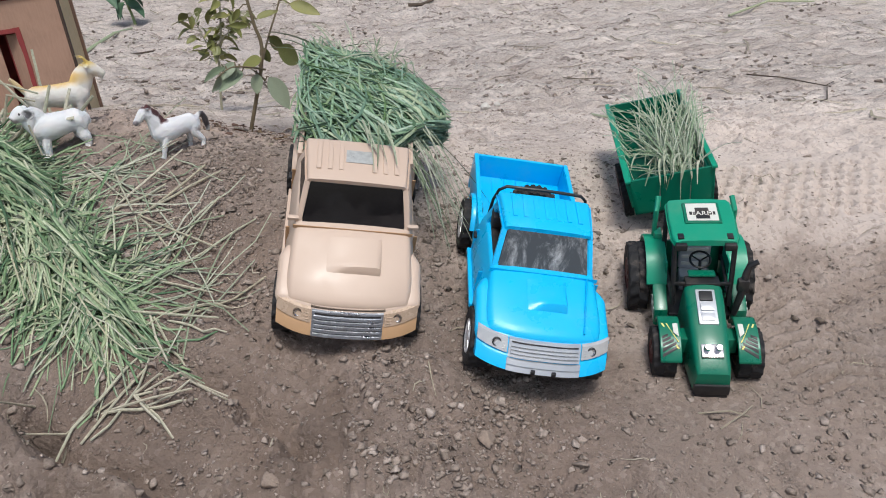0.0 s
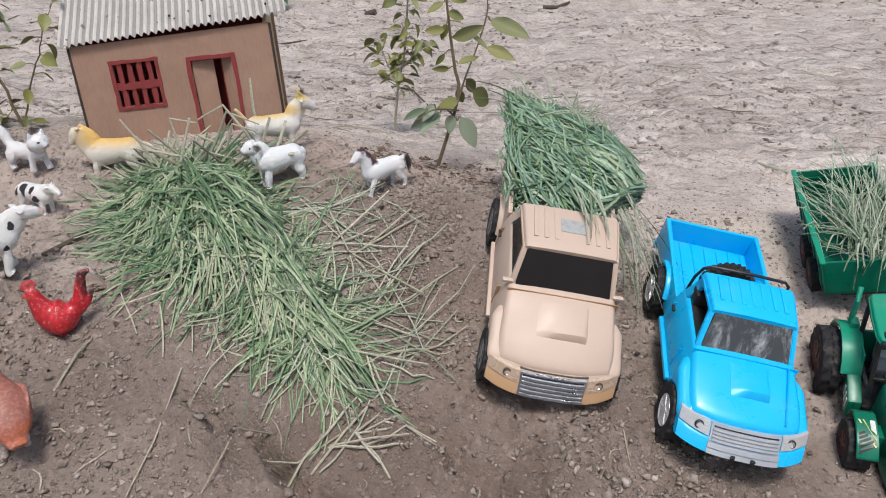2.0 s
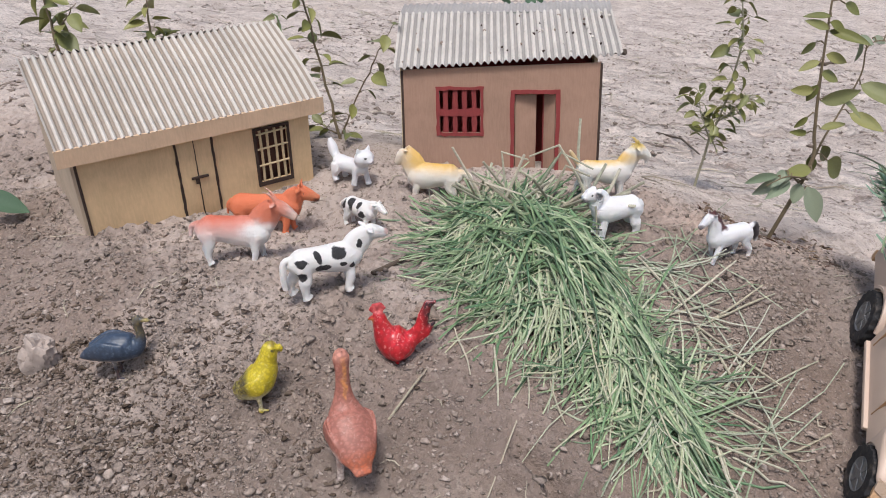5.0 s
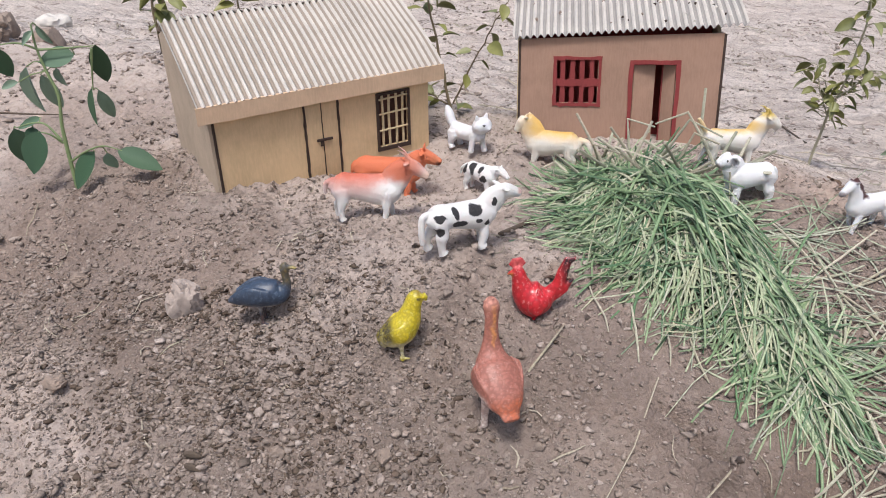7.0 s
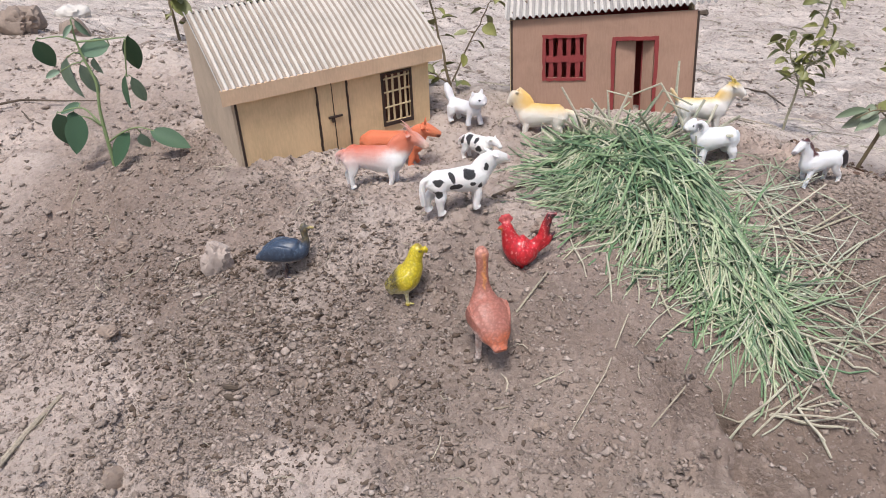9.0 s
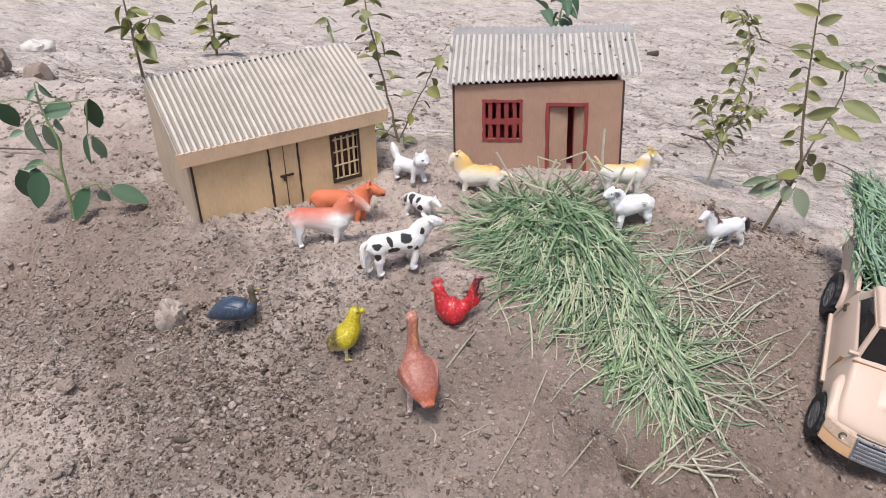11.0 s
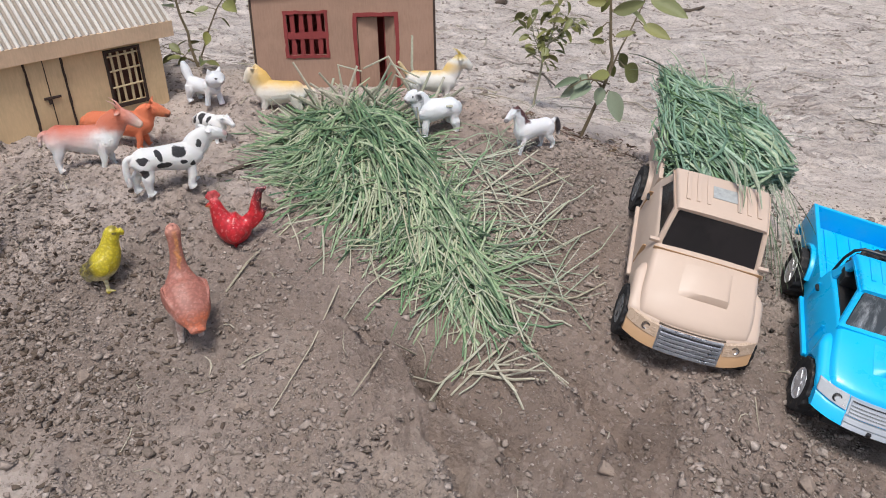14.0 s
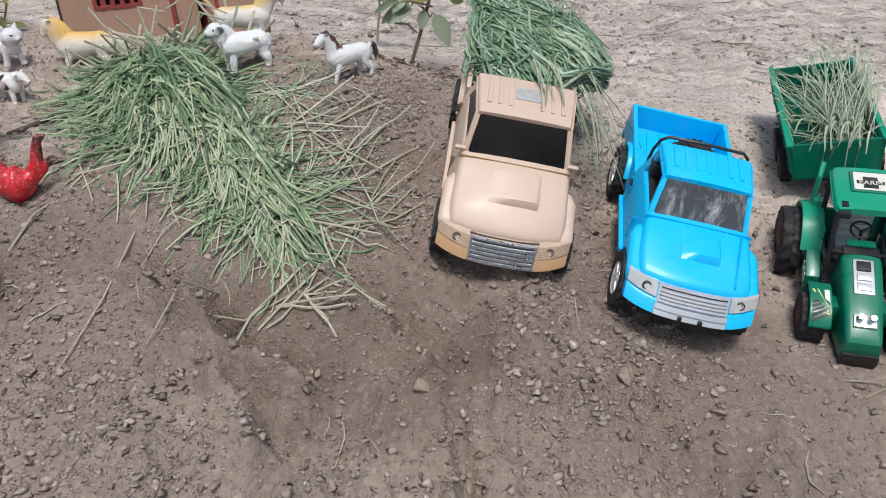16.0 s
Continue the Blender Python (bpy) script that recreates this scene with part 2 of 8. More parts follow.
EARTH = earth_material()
DARK_CRUMB = island_material("dark_earth_chips", [(0.09, 0.063, 0.05), (0.17, 0.125, 0.1), (0.12, 0.085, 0.068), (0.26, 0.2, 0.165)], 0.97, 0.8, 420.0, 0.0, 0.15)
CRUMB = island_material("earth_crumbs", [(0.19, 0.15, 0.127), (0.35, 0.284, 0.244), (0.42, 0.345, 0.3), (0.27, 0.215, 0.183), (0.38, 0.31, 0.267), (0.53, 0.445, 0.395)], 0.97, 0.8, 420.0, 0.0, 0.15)
STONE = plain("clod_stone", (0.3, 0.235, 0.19), 0.95, 0, 0.5, 140.0, 1.0)
STRAW = island_material("dry_straw", [(0.42, 0.37, 0.28), (0.54, 0.48, 0.38), (0.3, 0.25, 0.19), (0.47, 0.43, 0.32)], 0.7, 0.3, 500.0)
TWIG = plain("dark_twig", (0.1, 0.075, 0.055), 0.85, 0, 0.4, 300.0, 0.6)
# the dark greens are fresh blades and the heap's inner shade put into colour
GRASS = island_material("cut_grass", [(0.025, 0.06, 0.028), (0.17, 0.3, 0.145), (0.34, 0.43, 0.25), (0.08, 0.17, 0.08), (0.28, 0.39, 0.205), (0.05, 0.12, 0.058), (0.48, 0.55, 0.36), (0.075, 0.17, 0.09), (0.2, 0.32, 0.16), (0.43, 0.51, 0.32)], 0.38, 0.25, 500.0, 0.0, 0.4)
GRASS_BLUE = island_material("fresh_cut_grass", [(0.1, 0.2, 0.13), (0.27, 0.42, 0.3), (0.045, 0.11, 0.05), (0.42, 0.56, 0.42), (0.16, 0.3, 0.16), (0.5, 0.58, 0.4), (0.12, 0.22, 0.08), (0.3, 0.45, 0.34), (0.22, 0.36, 0.15)], 0.5, 0.25, 500.0, 0.0, 0.4)
GRASS_PALE = island_material("wilted_grass", [(0.25, 0.32, 0.2), (0.42, 0.46, 0.34), (0.15, 0.22, 0.12), (0.52, 0.52, 0.42), (0.3, 0.37, 0.25)], 0.6, 0.25, 500.0, 0.0, 0.3)
GRASS_TUFT = island_material("half_dry_grass", [(0.22, 0.33, 0.2), (0.5, 0.54, 0.42), (0.17, 0.28, 0.15), (0.62, 0.63, 0.53), (0.3, 0.41, 0.26), (0.44, 0.51, 0.38)], 0.6, 0.25, 500.0, 0.0, 0.3)
CARD_TAN = card_material("tan_cardboard", (0.65, 0.47, 0.275))
CARD_BROWN = card_material("brown_cardboard", (0.34, 0.215, 0.155))
CARD_GREY = card_material("greyish_cardboard", (0.52, 0.42, 0.315))
FLUTE_CREST = card_material("pale_paper", (0.6, 0.565, 0.515))
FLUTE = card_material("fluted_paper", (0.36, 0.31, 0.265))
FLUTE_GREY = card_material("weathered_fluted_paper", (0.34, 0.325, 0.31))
TAPE = card_material("paper_fascia", (0.6, 0.43, 0.29))
INK = plain("burnt_edge", (0.05, 0.03, 0.022), 0.9, 0, 0.4, 300.0, 0.4)
RED_INK = card_material("red_paint_on_board", (0.23, 0.043, 0.042))
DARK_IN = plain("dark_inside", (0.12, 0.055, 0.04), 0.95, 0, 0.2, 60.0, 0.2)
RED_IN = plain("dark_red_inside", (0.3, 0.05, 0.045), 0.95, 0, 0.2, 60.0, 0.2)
CREAM = plain("cream_sticks", (0.6, 0.47, 0.28), 0.8, 0, 0.2, 200.0, 0.3)
BEIGE = plain("beige_plastic", (0.54, 0.415, 0.33), 0.42, 0, 0.06, 60.0, 0.03, 0.5, 0.12)
TAN_TRIM = plain("orange_tan_plastic", (0.47, 0.29, 0.155), 0.4, 0, 0.08, 60.0, 0.03, 0.5, 0.15)
BLUE = plain("sky_blue_plastic", (0.012, 0.47, 0.86), 0.3, 0, 0.06, 60.0, 0.03, 0.5, 0.1)
BLACK_GLASS = plain("black_window", (0.006, 0.006, 0.008), 0.08, 0, 0.1, 60.0, 0.0)
CHROME = plain("chromed_plastic", (0.62, 0.62, 0.64), 0.22, 1.0, 0.1, 90.0, 0.08, 0.5, 0.15)
SILVER = plain("silver_paint", (0.55, 0.57, 0.6), 0.4, 0.6, 0.12, 120.0, 0.1, 0.5, 0.2)
LAMP_BEIGE = plain("beige_lamp_plastic", (0.5, 0.375, 0.275), 0.25, 0.1, 0.15, 300.0, 0.25)
DULL_CHROME = plain("worn_dark_chrome", (0.36, 0.38, 0.42), 0.3, 1.0, 0.5, 160.0, 0.7, 0.5, 0.2)
CLEAR_LAMP = plain("lamp_plastic", (0.55, 0.56, 0.56), 0.12, 0.3, 0.2, 250.0, 0.3)
RIM_DARK = plain("dull_grey_wheel_plastic", (0.13, 0.135, 0.14), 0.4, 0.2, 0.2, 200.0, 0.1, 0.5, 0.3)
RIM = plain("silver_wheel_plastic", (0.72, 0.72, 0.73), 0.3, 0.35, 0.12, 200.0, 0.05, 0.5, 0.2)
TYRE = plain("black_rubber", (0.017, 0.017, 0.019), 0.75, 0, 0.3, 200.0, 0.3, 0.4, 0.3)
BLACK = plain("black_plastic", (0.014, 0.014, 0.016), 0.42, 0, 0.2, 100.0, 0.1, 0.5, 0.15)
GREEN = plain("green_plastic", (0.003, 0.15, 0.085), 0.33, 0, 0.08, 60.0, 0.04, 0.5, 0.1)
GREEN_LIGHT = plain("bright_green_plastic", (0.008, 0.275, 0.16), 0.36, 0, 0.08, 60.0, 0.04, 0.5, 0.14)
PALE_BLADE = island_material("bleached_grass", [(0.42, 0.47, 0.31), (0.56, 0.57, 0.43), (0.34, 0.42, 0.25), (0.52, 0.5, 0.36), (0.4, 0.47, 0.28)], 0.65, 0.25, 500.0, 0.0, 0.3)
LABEL_WHITE = plain("white_sticker", (0.66, 0.66, 0.6), 0.4, 0, 0.12, 300.0, 0.0)
LABEL_YELLOW = plain("yellow_sticker", (0.74, 0.68, 0.2), 0.4, 0, 0.1, 200.0, 0.0)
LABEL_BLUE = plain("pale_blue_sticker", (0.4, 0.41, 0.4), 0.35, 0, 0.5, 300.0, 0.0)
MAROON = plain("dark_red_plastic", (0.09, 0.014, 0.014), 0.5, 0, 0.15, 100.0, 0.1)
BARK = plain("green_brown_stem", (0.17, 0.13, 0.075), 0.75, 0, 0.3, 200.0, 0.4)
STEM_PALE = plain("pale_stem", (0.36, 0.34, 0.24), 0.7, 0, 0.25, 200.0, 0.3)
STEM_GREEN = plain("green_stem", (0.2, 0.27, 0.12), 0.6, 0, 0.25, 200.0, 0.3)
DRY_STALK = object_material("dry_stalk", [(0.42, 0.38, 0.28), (0.5, 0.47, 0.36), (0.44, 0.44, 0.33), (0.58, 0.53, 0.42), (0.36, 0.33, 0.25)], 0.7, 400.0)
LEAF = object_material("olive_leaves", [(0.13, 0.14, 0.03), (0.21, 0.215, 0.055), (0.26, 0.25, 0.075), (0.15, 0.165, 0.045), (0.28, 0.29, 0.13)])
LEAF_PALE = object_material("wilted_pale_leaves", [(0.2, 0.26, 0.16), (0.32, 0.36, 0.26), (0.17, 0.23, 0.125)])
LEAF_WILT = object_material("limp_grey_green_leaves", [(0.1, 0.18, 0.115), (0.17, 0.26, 0.18), (0.26, 0.35, 0.26)], 0.6)
LEAF_DARK = object_material("dark_leaves", [(0.03, 0.08, 0.04), (0.045, 0.11, 0.055), (0.035, 0.09, 0.042), (0.1, 0.18, 0.11)], 0.6)


def glass_material():
    """A smoky plastic pane with whitish scuffs and reflections put into its colour."""
    m, nt, b = blank("smoky_window", 0.1)
    v = place(nt)
    mp = nt.nodes.new("ShaderNodeMapping")
    mp.inputs["Scale"].default_value = (1.0, 0.5, 0.6)
    mp.inputs["Rotation"].default_value = (0.0, 0.6, 0.5)
    nt.links.new(v, mp.inputs[0])
    pale_smear = ramp(nt, grain(nt, mp.outputs[0], 60.0, 8.0, 0.75, 0.6), 0.47, 0.75)
    c = blend(nt, pale_smear, (0.05, 0.055, 0.06), (0.42, 0.43, 0.44))
    nt.links.new(c, b.inputs["Base Color"])
    nt.links.new(ramp(nt, pale_smear, 0.0, 1.0, 0.07, 0.4), b.inputs["Roughness"])
    return m


GLASS = glass_material()


# ---- shared builders ----
def obj(name, bm, material, smooth=True, angle=38):
    me = bpy.data.meshes.new(name)
    bmesh.ops.recalc_face_normals(bm, faces=bm.faces)
    bm.to_mesh(me)
    bm.free()
    for m in material if isinstance(material, (list, tuple)) else [material]:
        me.materials.append(m)
    if smooth:
        me.shade_smooth()
        me.set_sharp_from_angle(angle=radians(angle))
    return new(name, me)


def part(name, bm, material, parent, label=""):
    """One mesh under its thing."""
    o = obj(name, bm, material)
    o.parent = parent
    return tagged(o, label)


def root(name, m, label, category, group=""):
    o = new(name)
    o.empty_display_size = 0.01
    o.matrix_world = m
    return tagged(o, label, category, group)


def box(bm, x0, x1, y0, y1, z0, z1, bevel=0.0, seg=2, shape=None):
    """A box, bevelled, with an optional map of its corners."""
    r = bmesh.ops.create_cube(bm, size=1)
    vs = r["verts"]
    for v in vs:
        v.co = ((x0 + x1) / 2 + v.co.x * (x1 - x0), (y0 + y1) / 2 + v.co.y * (y1 - y0), (z0 + z1) / 2 + v.co.z * (z1 - z0))
        if shape:
            v.co = shape(v.co)
    if bevel:
        es = list({e for v in vs for e in v.link_edges})
        bmesh.ops.bevel(bm, geom=es, offset=bevel, segments=seg, profile=0.6, affect="EDGES", clamp_overlap=True)
    return bm


def boxed(*a, **k):
    return box(bmesh.new(), *a, **k)


def loft(bm, rings, closed=True, caps=True):
    vs = [[bm.verts.new(p) for p in ring] for ring in rings]
    n = len(vs[0])
    for a, b in zip(vs, vs[1:]):
        for i in range(n if closed else n - 1):
            bm.faces.new((a[i], a[(i + 1) % n], b[(i + 1) % n], b[i]))
    if caps:
        bm.faces.new(vs[0][::-1])
        bm.faces.new(vs[-1])
    return bm


def rounded(values, n):
    """More values on a smooth curve through those given."""
    v = np.array(values, float)
    out = []
    for i in range(len(v) - 1):
        a, b = v[i], v[i + 1]
        sa = (b - v[i - 1]) / 2 if i else (b - a)
        sb = (v[i + 2] - a) / 2 if i + 2 < len(v) else (b - a)
        for k in range(n):
            u = k / n
            out.append((2 * u**3 - 3 * u**2 + 1) * a + (u**3 - 2 * u**2 + u) * sa + (3 * u**2 - 2 * u**3) * b + (u**3 - u**2) * sb)
    return out + [v[-1]]


def tube(bm, pts, radii, seg=8, flat=1.0, fine=1):
    """A round bar along points; flat squashes it sideways; fine rounds its line."""
    if fine > 1:
        rr = [r if isinstance(r, tuple) else (r, r * flat) for r in radii]
        pts = rounded([tuple(p) for p in pts], fine)
        radii = [(max(1e-4, float(a)), max(1e-4, float(b))) for a, b in rounded(rr, fine)]
    pts = [Vector(p) for p in pts]
    rings = []
    side = None
    for i, p in enumerate(pts):
        d = (pts[min(i + 1, len(pts) - 1)] - pts[max(i - 1, 0)]).normalized()
        ref = Vector((0, 1, 0)) if abs(d.y) < 0.9 else Vector((1, 0, 0))
        u = d.cross(ref).normalized() if side is None else (side - d * side.dot(d)).normalized()
        side = u
        w = d.cross(u)
        r = radii[i] if isinstance(radii, (list, tuple)) else radii
        ra, rb = r if isinstance(r, tuple) else (r, r * flat)
        rings.append([p + u * (ra * math.cos(t)) + w * (rb * math.sin(t)) for t in (2 * math.pi * k / seg for k in range(seg))])
    return loft(bm, rings)


def lathe(bm, profile, seg=28, axis="X", at=(0, 0, 0), caps=True):
    """Turns (along, radius) pairs about an axis."""
    rings = []
    for a, r in profile:
        ring = []
        for k in range(seg):
            t = 2 * math.pi * k / seg
            p = (a, r * math.cos(t), r * math.sin(t)) if axis == "X" else (r * math.cos(t), r * math.sin(t), a)
            ring.append(Vector(p) + Vector(at))
        rings.append(ring)
    return loft(bm, rings, True, caps)


def plate(bm, corners, thick):
    """A flat piece with four or more corners and a thickness."""
    c = [Vector(p) for p in corners]
    n = (c[1] - c[0]).cross(c[2] - c[0]).normalized() * thick
    return loft(bm, [c, [p + n for p in c]])


def wheel(parent, x, y, z, r, w, rim_mat, lugs=16, rim=0.58, tyre_label="", hub=None):
    """A treaded tyre with its rim. The axle runs along x."""
    s = 1 if x > 0 else -1
    bm = bmesh.new()
    prof = [(-0.5, rim), (-0.53, 0.8), (-0.5, 0.93), (-0.42, 0.945), (-0.3, 0.945), (-0.15, 0.945), (-0.03, 0.945), (0.03, 0.945), (0.15, 0.945), (0.3, 0.945), (0.42, 0.945), (0.5, 0.93), (0.53, 0.8), (0.5, rim)]
    turns = lugs * 6
    rings = []
    for k in range(turns):
        ring = []
        for a, q in prof:
            ph = (k / 6 + (0.25 if a > 0 else -0.25) - 0.9 * abs(a)) % 1.0
            up = 0.055 if ph < 0.48 and 0.02 < abs(a) < 0.52 and q > 0.9 else 0.0
            t = 2 * math.pi * k / turns
            ring.append(Vector((a * w, r * (q + up) * math.cos(t), r * (q + up) * math.sin(t))))
        rings.append(ring)
    loft(bm, rings + rings[:1], False, False)
    bmesh.ops.remove_doubles(bm, verts=bm.verts, dist=1e-7)
    e = new("wheel")
    e.empty_display_size = 0.01
    e.parent = parent
    e.location = (x, y, z)
    part("tyre", bm, TYRE, e, tyre_label)
    bm = bmesh.new()
    o = s * w * 0.5
    lathe(bm, [(o * 0.9, r * rim), (o * 1.02, r * rim * 0.98), (o * 0.8, r * rim * 0.8), (o * 0.75, r * 0.2), (o * 1.0, r * 0.16), (o * 1.0, r * 0.02)], 24)
    for k in range(6):
        b2 = bmesh.new()
        box(b2, min(o * 0.7, o * 0.98), max(o * 0.7, o * 0.98), -r * 0.06, r * 0.06, r * 0.1, r * rim * 0.9, 0.0003)
        bmesh.ops.transform(b2, matrix=Matrix.Rotation(2 * math.pi * k / 6, 4, "X"), verts=b2.verts)
        tmp = bpy.data.meshes.new("tmp")
        b2.to_mesh(tmp)
        b2.free()
        bm.from_mesh(tmp)
        bpy.data.meshes.remove(tmp)
    part("rim", bm, rim_mat, e)
    return e

# ---- ground: a low bank of loose earth that rises away from the eye, with a plain behind it ----
def curve(points, v):
    """A smooth run of heights through (place, height) pairs, on arrays."""
    px, pz = np.array(points).T
    slope = np.gradient(pz, px)
    v = np.clip(v, px[0], px[-1])
    i = np.clip(np.searchsorted(px, v, side="right") - 1, 0, len(px) - 2)
    h = px[i + 1] - px[i]
    u = (v - px[i]) / h
    return (2 * u**3 - 3 * u**2 + 1) * pz[i] + (u**3 - 2 * u**2 + u) * h * slope[i] + (3 * u**2 - 2 * u**3) * pz[i + 1] + (u**3 - u**2) * h * slope[i + 1]


def step(a, b, v):
    u = np.clip((v - a) / (b - a), 0, 1)
    return u * u * (3 - 2 * u)


BANK = [(-2.0, -0.25), (-0.3, -0.17), (0.0, -0.1), (0.15, -0.046), (0.24, -0.01), (0.33, 0.02), (0.41, 0.064), (0.46, 0.078), (0.56, 0.088), (0.65, 0.105), (0.74, 0.105), (0.9, 0.06), (1.1, 0.005), (1.5, -0.03), (3.0, -0.035)]
LANE = [(-2.0, -0.26), (-0.3, -0.19), (0.0, -0.13), (0.2, -0.075), (0.3, -0.038), (0.37, -0.012), (0.42, -0.002), (0.5, 0.012), (0.58, 0.035), (0.7, 0.045), (0.85, 0.036), (1.0, 0.012), (1.3, -0.022), (1.6, -0.03), (3.0, -0.035)]


# hummocks and hollows: place and height
HUMMOCKS = [
    (-0.7, 0.18, 0.0016), (-0.5, 0.2, -0.0004), (-0.3, 0.25, -0.0043), (-0.1, 0.28, -0.0197), (0.1, 0.3, 0.0073),
    (-0.75, 0.35, 0.0075), (-0.55, 0.35, 0.0226), (-0.4, 0.4, -0.0022), (-0.22, 0.42, -0.0112), (-0.09, 0.43, -0.0114),
    (0.05, 0.42, -0.0079), (0.2, 0.42, -0.0076), (-0.6, 0.55, -0.0117), (-0.42, 0.58, -0.0045), (-0.25, 0.57, 0.0105),
    (-0.1, 0.56, 0.0244), (0.04, 0.55, 0.0079), (0.2, 0.55, -0.0048), (-0.9, 0.45, 0.003), (-0.2, 0.72, -0.0179),
    (0.05, 0.75, 0.0009),
]


def soil(x, y):
    """The height of the ground, without its crumbs."""
    side = step(0.1, -0.3, x)
    z = curve(LANE, y) * (1 - side) + curve(BANK, y) * side
    near = np.exp(-((y - 0.45) / 0.3) ** 2)
    z -= 0.028 * step(-0.72, -1.0, x) * near
    z += 0.02 * np.exp(-((x + 0.30) / 0.13) ** 2 - ((y - 0.63) / 0.1) ** 2)
    z += 0.018 * np.exp(-((x + 0.03) / 0.07) ** 2 - ((y - 0.40) / 0.07) ** 2)
    for a, b, h in HUMMOCKS:
        z += h * np.exp(-((x - a) ** 2 + (y - b) ** 2) / 0.0121)
    return z


# ---- relief of the earth ----
def lattice(x, y, seed):
    """Smooth noise between -1 and 1 on arrays."""
    xi, yi = np.floor(x).astype(np.int64), np.floor(y).astype(np.int64)
    fx, fy = x - xi, y - yi
    fx, fy = fx * fx * (3 - 2 * fx), fy * fy * (3 - 2 * fy)

    def h(a, b):
        v = (a * 374761393 + b * 668265263 + seed * 974634777) & 0xFFFFFFFF
        v = ((v ^ (v >> 13)) * 1274126177) & 0xFFFFFFFF
        return ((v ^ (v >> 16)) & 0xFFFF) / 32767.5 - 1

    top = h(xi, yi) * (1 - fx) + h(xi + 1, yi) * fx
    low = h(xi, yi + 1) * (1 - fx) + h(xi + 1, yi + 1) * fx
    return top * (1 - fy) + low * fy


def soft(a, b, v):
    u = np.clip((v - a) / (b - a), 0, 1)
    return u * u * (3 - 2 * u)


RIDGES = [((-0.305, 0.364), (-0.245, 0.333), 0.008, 0.014), ((-0.250, 0.336), (-0.176, 0.312), 0.008, 0.016), ((-0.178, 0.392), (-0.090, 0.338), 0.009, 0.012), ((-0.262, 0.345), (-0.192, 0.270), 0.009, 0.012), ((-0.100, 0.330), (-0.060, 0.230), 0.007, 0.010), ((-0.72, 0.25), (-0.60, 0.12), 0.012, 0.007), ((-0.46, 0.24), (-0.36, 0.16), 0.010, 0.006)]


def ground_height(x, y):
    """Soil with clods, ruts, tyre prints and, far off, furrowed ground."""
    x, y = np.asarray(x, float), np.asarray(y, float)
    z = soil(x, y)
    near = 1 - soft(0.85, 1.2, y)
    prints = soft(0.2, 0.23, x + 0.02 * lattice(x * 20, y * 20, 33)) * soft(0.44, 0.4, x) * soft(0.672, 0.655, y) * soft(0.562, 0.58, y)
    near = near * (1 - 0.9 * prints)
    berm = soft(0.225, 0.25, x) * soft(0.57, 0.54, y) * soft(0.25, 0.33, y)
    z = z + berm * (0.009 * lattice(x * 17 + 5 * y, y * 13, 53) + 0.0055 * np.abs(lattice(x * 38, y * 34, 54)))
    slope = soft(-0.2, -0.3, x) * soft(0.62, 0.45, y)
    z = z + slope * (0.0055 * lattice(x * 9 + 3, y * 11, 51) + 0.0035 * lattice(x * 23, y * 27, 52))
    rough = 0.3 + 1.1 * soft(-0.25, 0.45, lattice(x * 8, y * 8, 9)) + 0.9 * np.exp(-(((x + 0.6) / 0.22) ** 2) - ((y - 0.28) / 0.13) ** 2)
    z = z + 0.0030 * lattice(x * 14, y * 14, 1)
    wx, wy = x + 0.006 * lattice(x * 50, y * 50, 21), y + 0.006 * lattice(x * 50, y * 50, 22)
    z = z + near * rough * (0.0036 * lattice(wx * 42, wy * 42, 2) - 0.0040 * np.abs(lattice(wx * 85, wy * 85, 3)) + 0.0020 * lattice(wx * 190, wy * 190, 4))
    # ruts that run down the lane towards the eye
    lane = soft(-0.38, -0.2, x) * soft(0.40, 0.3, y)
    z = z + lane * (0.012 * lattice(x * 30 + 14 * y, y * 5, 5) + 0.0075 * np.abs(lattice(x * 70 + 9 * y, y * 12, 6)))
    # a narrow rill from the grass heap down the slope
    z = z - 0.003 * np.exp(-(((x + 0.235) - 0.5 * (0.36 - y) + 0.012 * lattice(y * 22, y * 0, 6)) / 0.012) ** 2) * soft(0.4, 0.34, y)
    # washed-out ridges with a groove on one side
    for (ax, ay), (bx, by), w, h in RIDGES:
        dx, dy = bx - ax, by - ay
        ll = math.hypot(dx, dy)
        u = np.clip(((x - ax) * dx + (y - ay) * dy) / ll**2, 0, 1)
        side = ((x - ax) * dy - (y - ay) * dx) / ll + 0.004 * lattice(u * 9, u * 0 + w * 900, 41)
        end = np.hypot(x - (ax + u * dx), y - (ay + u * dy))
        fade = np.exp(-(np.maximum(0, end - np.abs(side)) / w) ** 2)
        z = z + fade * (h * np.exp(-(side / w) ** 2) - 0.8 * h * np.exp(-((side + 1.8 * w) / (0.8 * w)) ** 2))
    # rows of tyre prints behind and beside the tractor
    rows = np.floor(y / 0.0145)
    pit = np.cos((x / 0.0145 + 0.5 * rows + 0.15 * lattice(x * 30, y * 30, 34)) * 2 * math.pi) * 0.5 + 0.5
    z = z - prints * 0.0095 * pit**1.2 * np.sin(np.clip(y / 0.0145 - rows, 0, 1) * math.pi)
    tread = soft(0.222, 0.232, x) * soft(0.292, 0.28, x) * soft(0.55, 0.5, y) * soft(0.36, 0.42, y)
    far_tread = soft(0.305, 0.32, x) * soft(0.40, 0.38, x) * soft(0.56, 0.52, y) * soft(0.36, 0.42, y)
    z = z - far_tread * 0.007 * np.clip(np.sin((y - 0.15 * x) * 2 * math.pi / 0.012 + 2 * lattice(x * 25, y * 25, 35)), -0.2, 1)
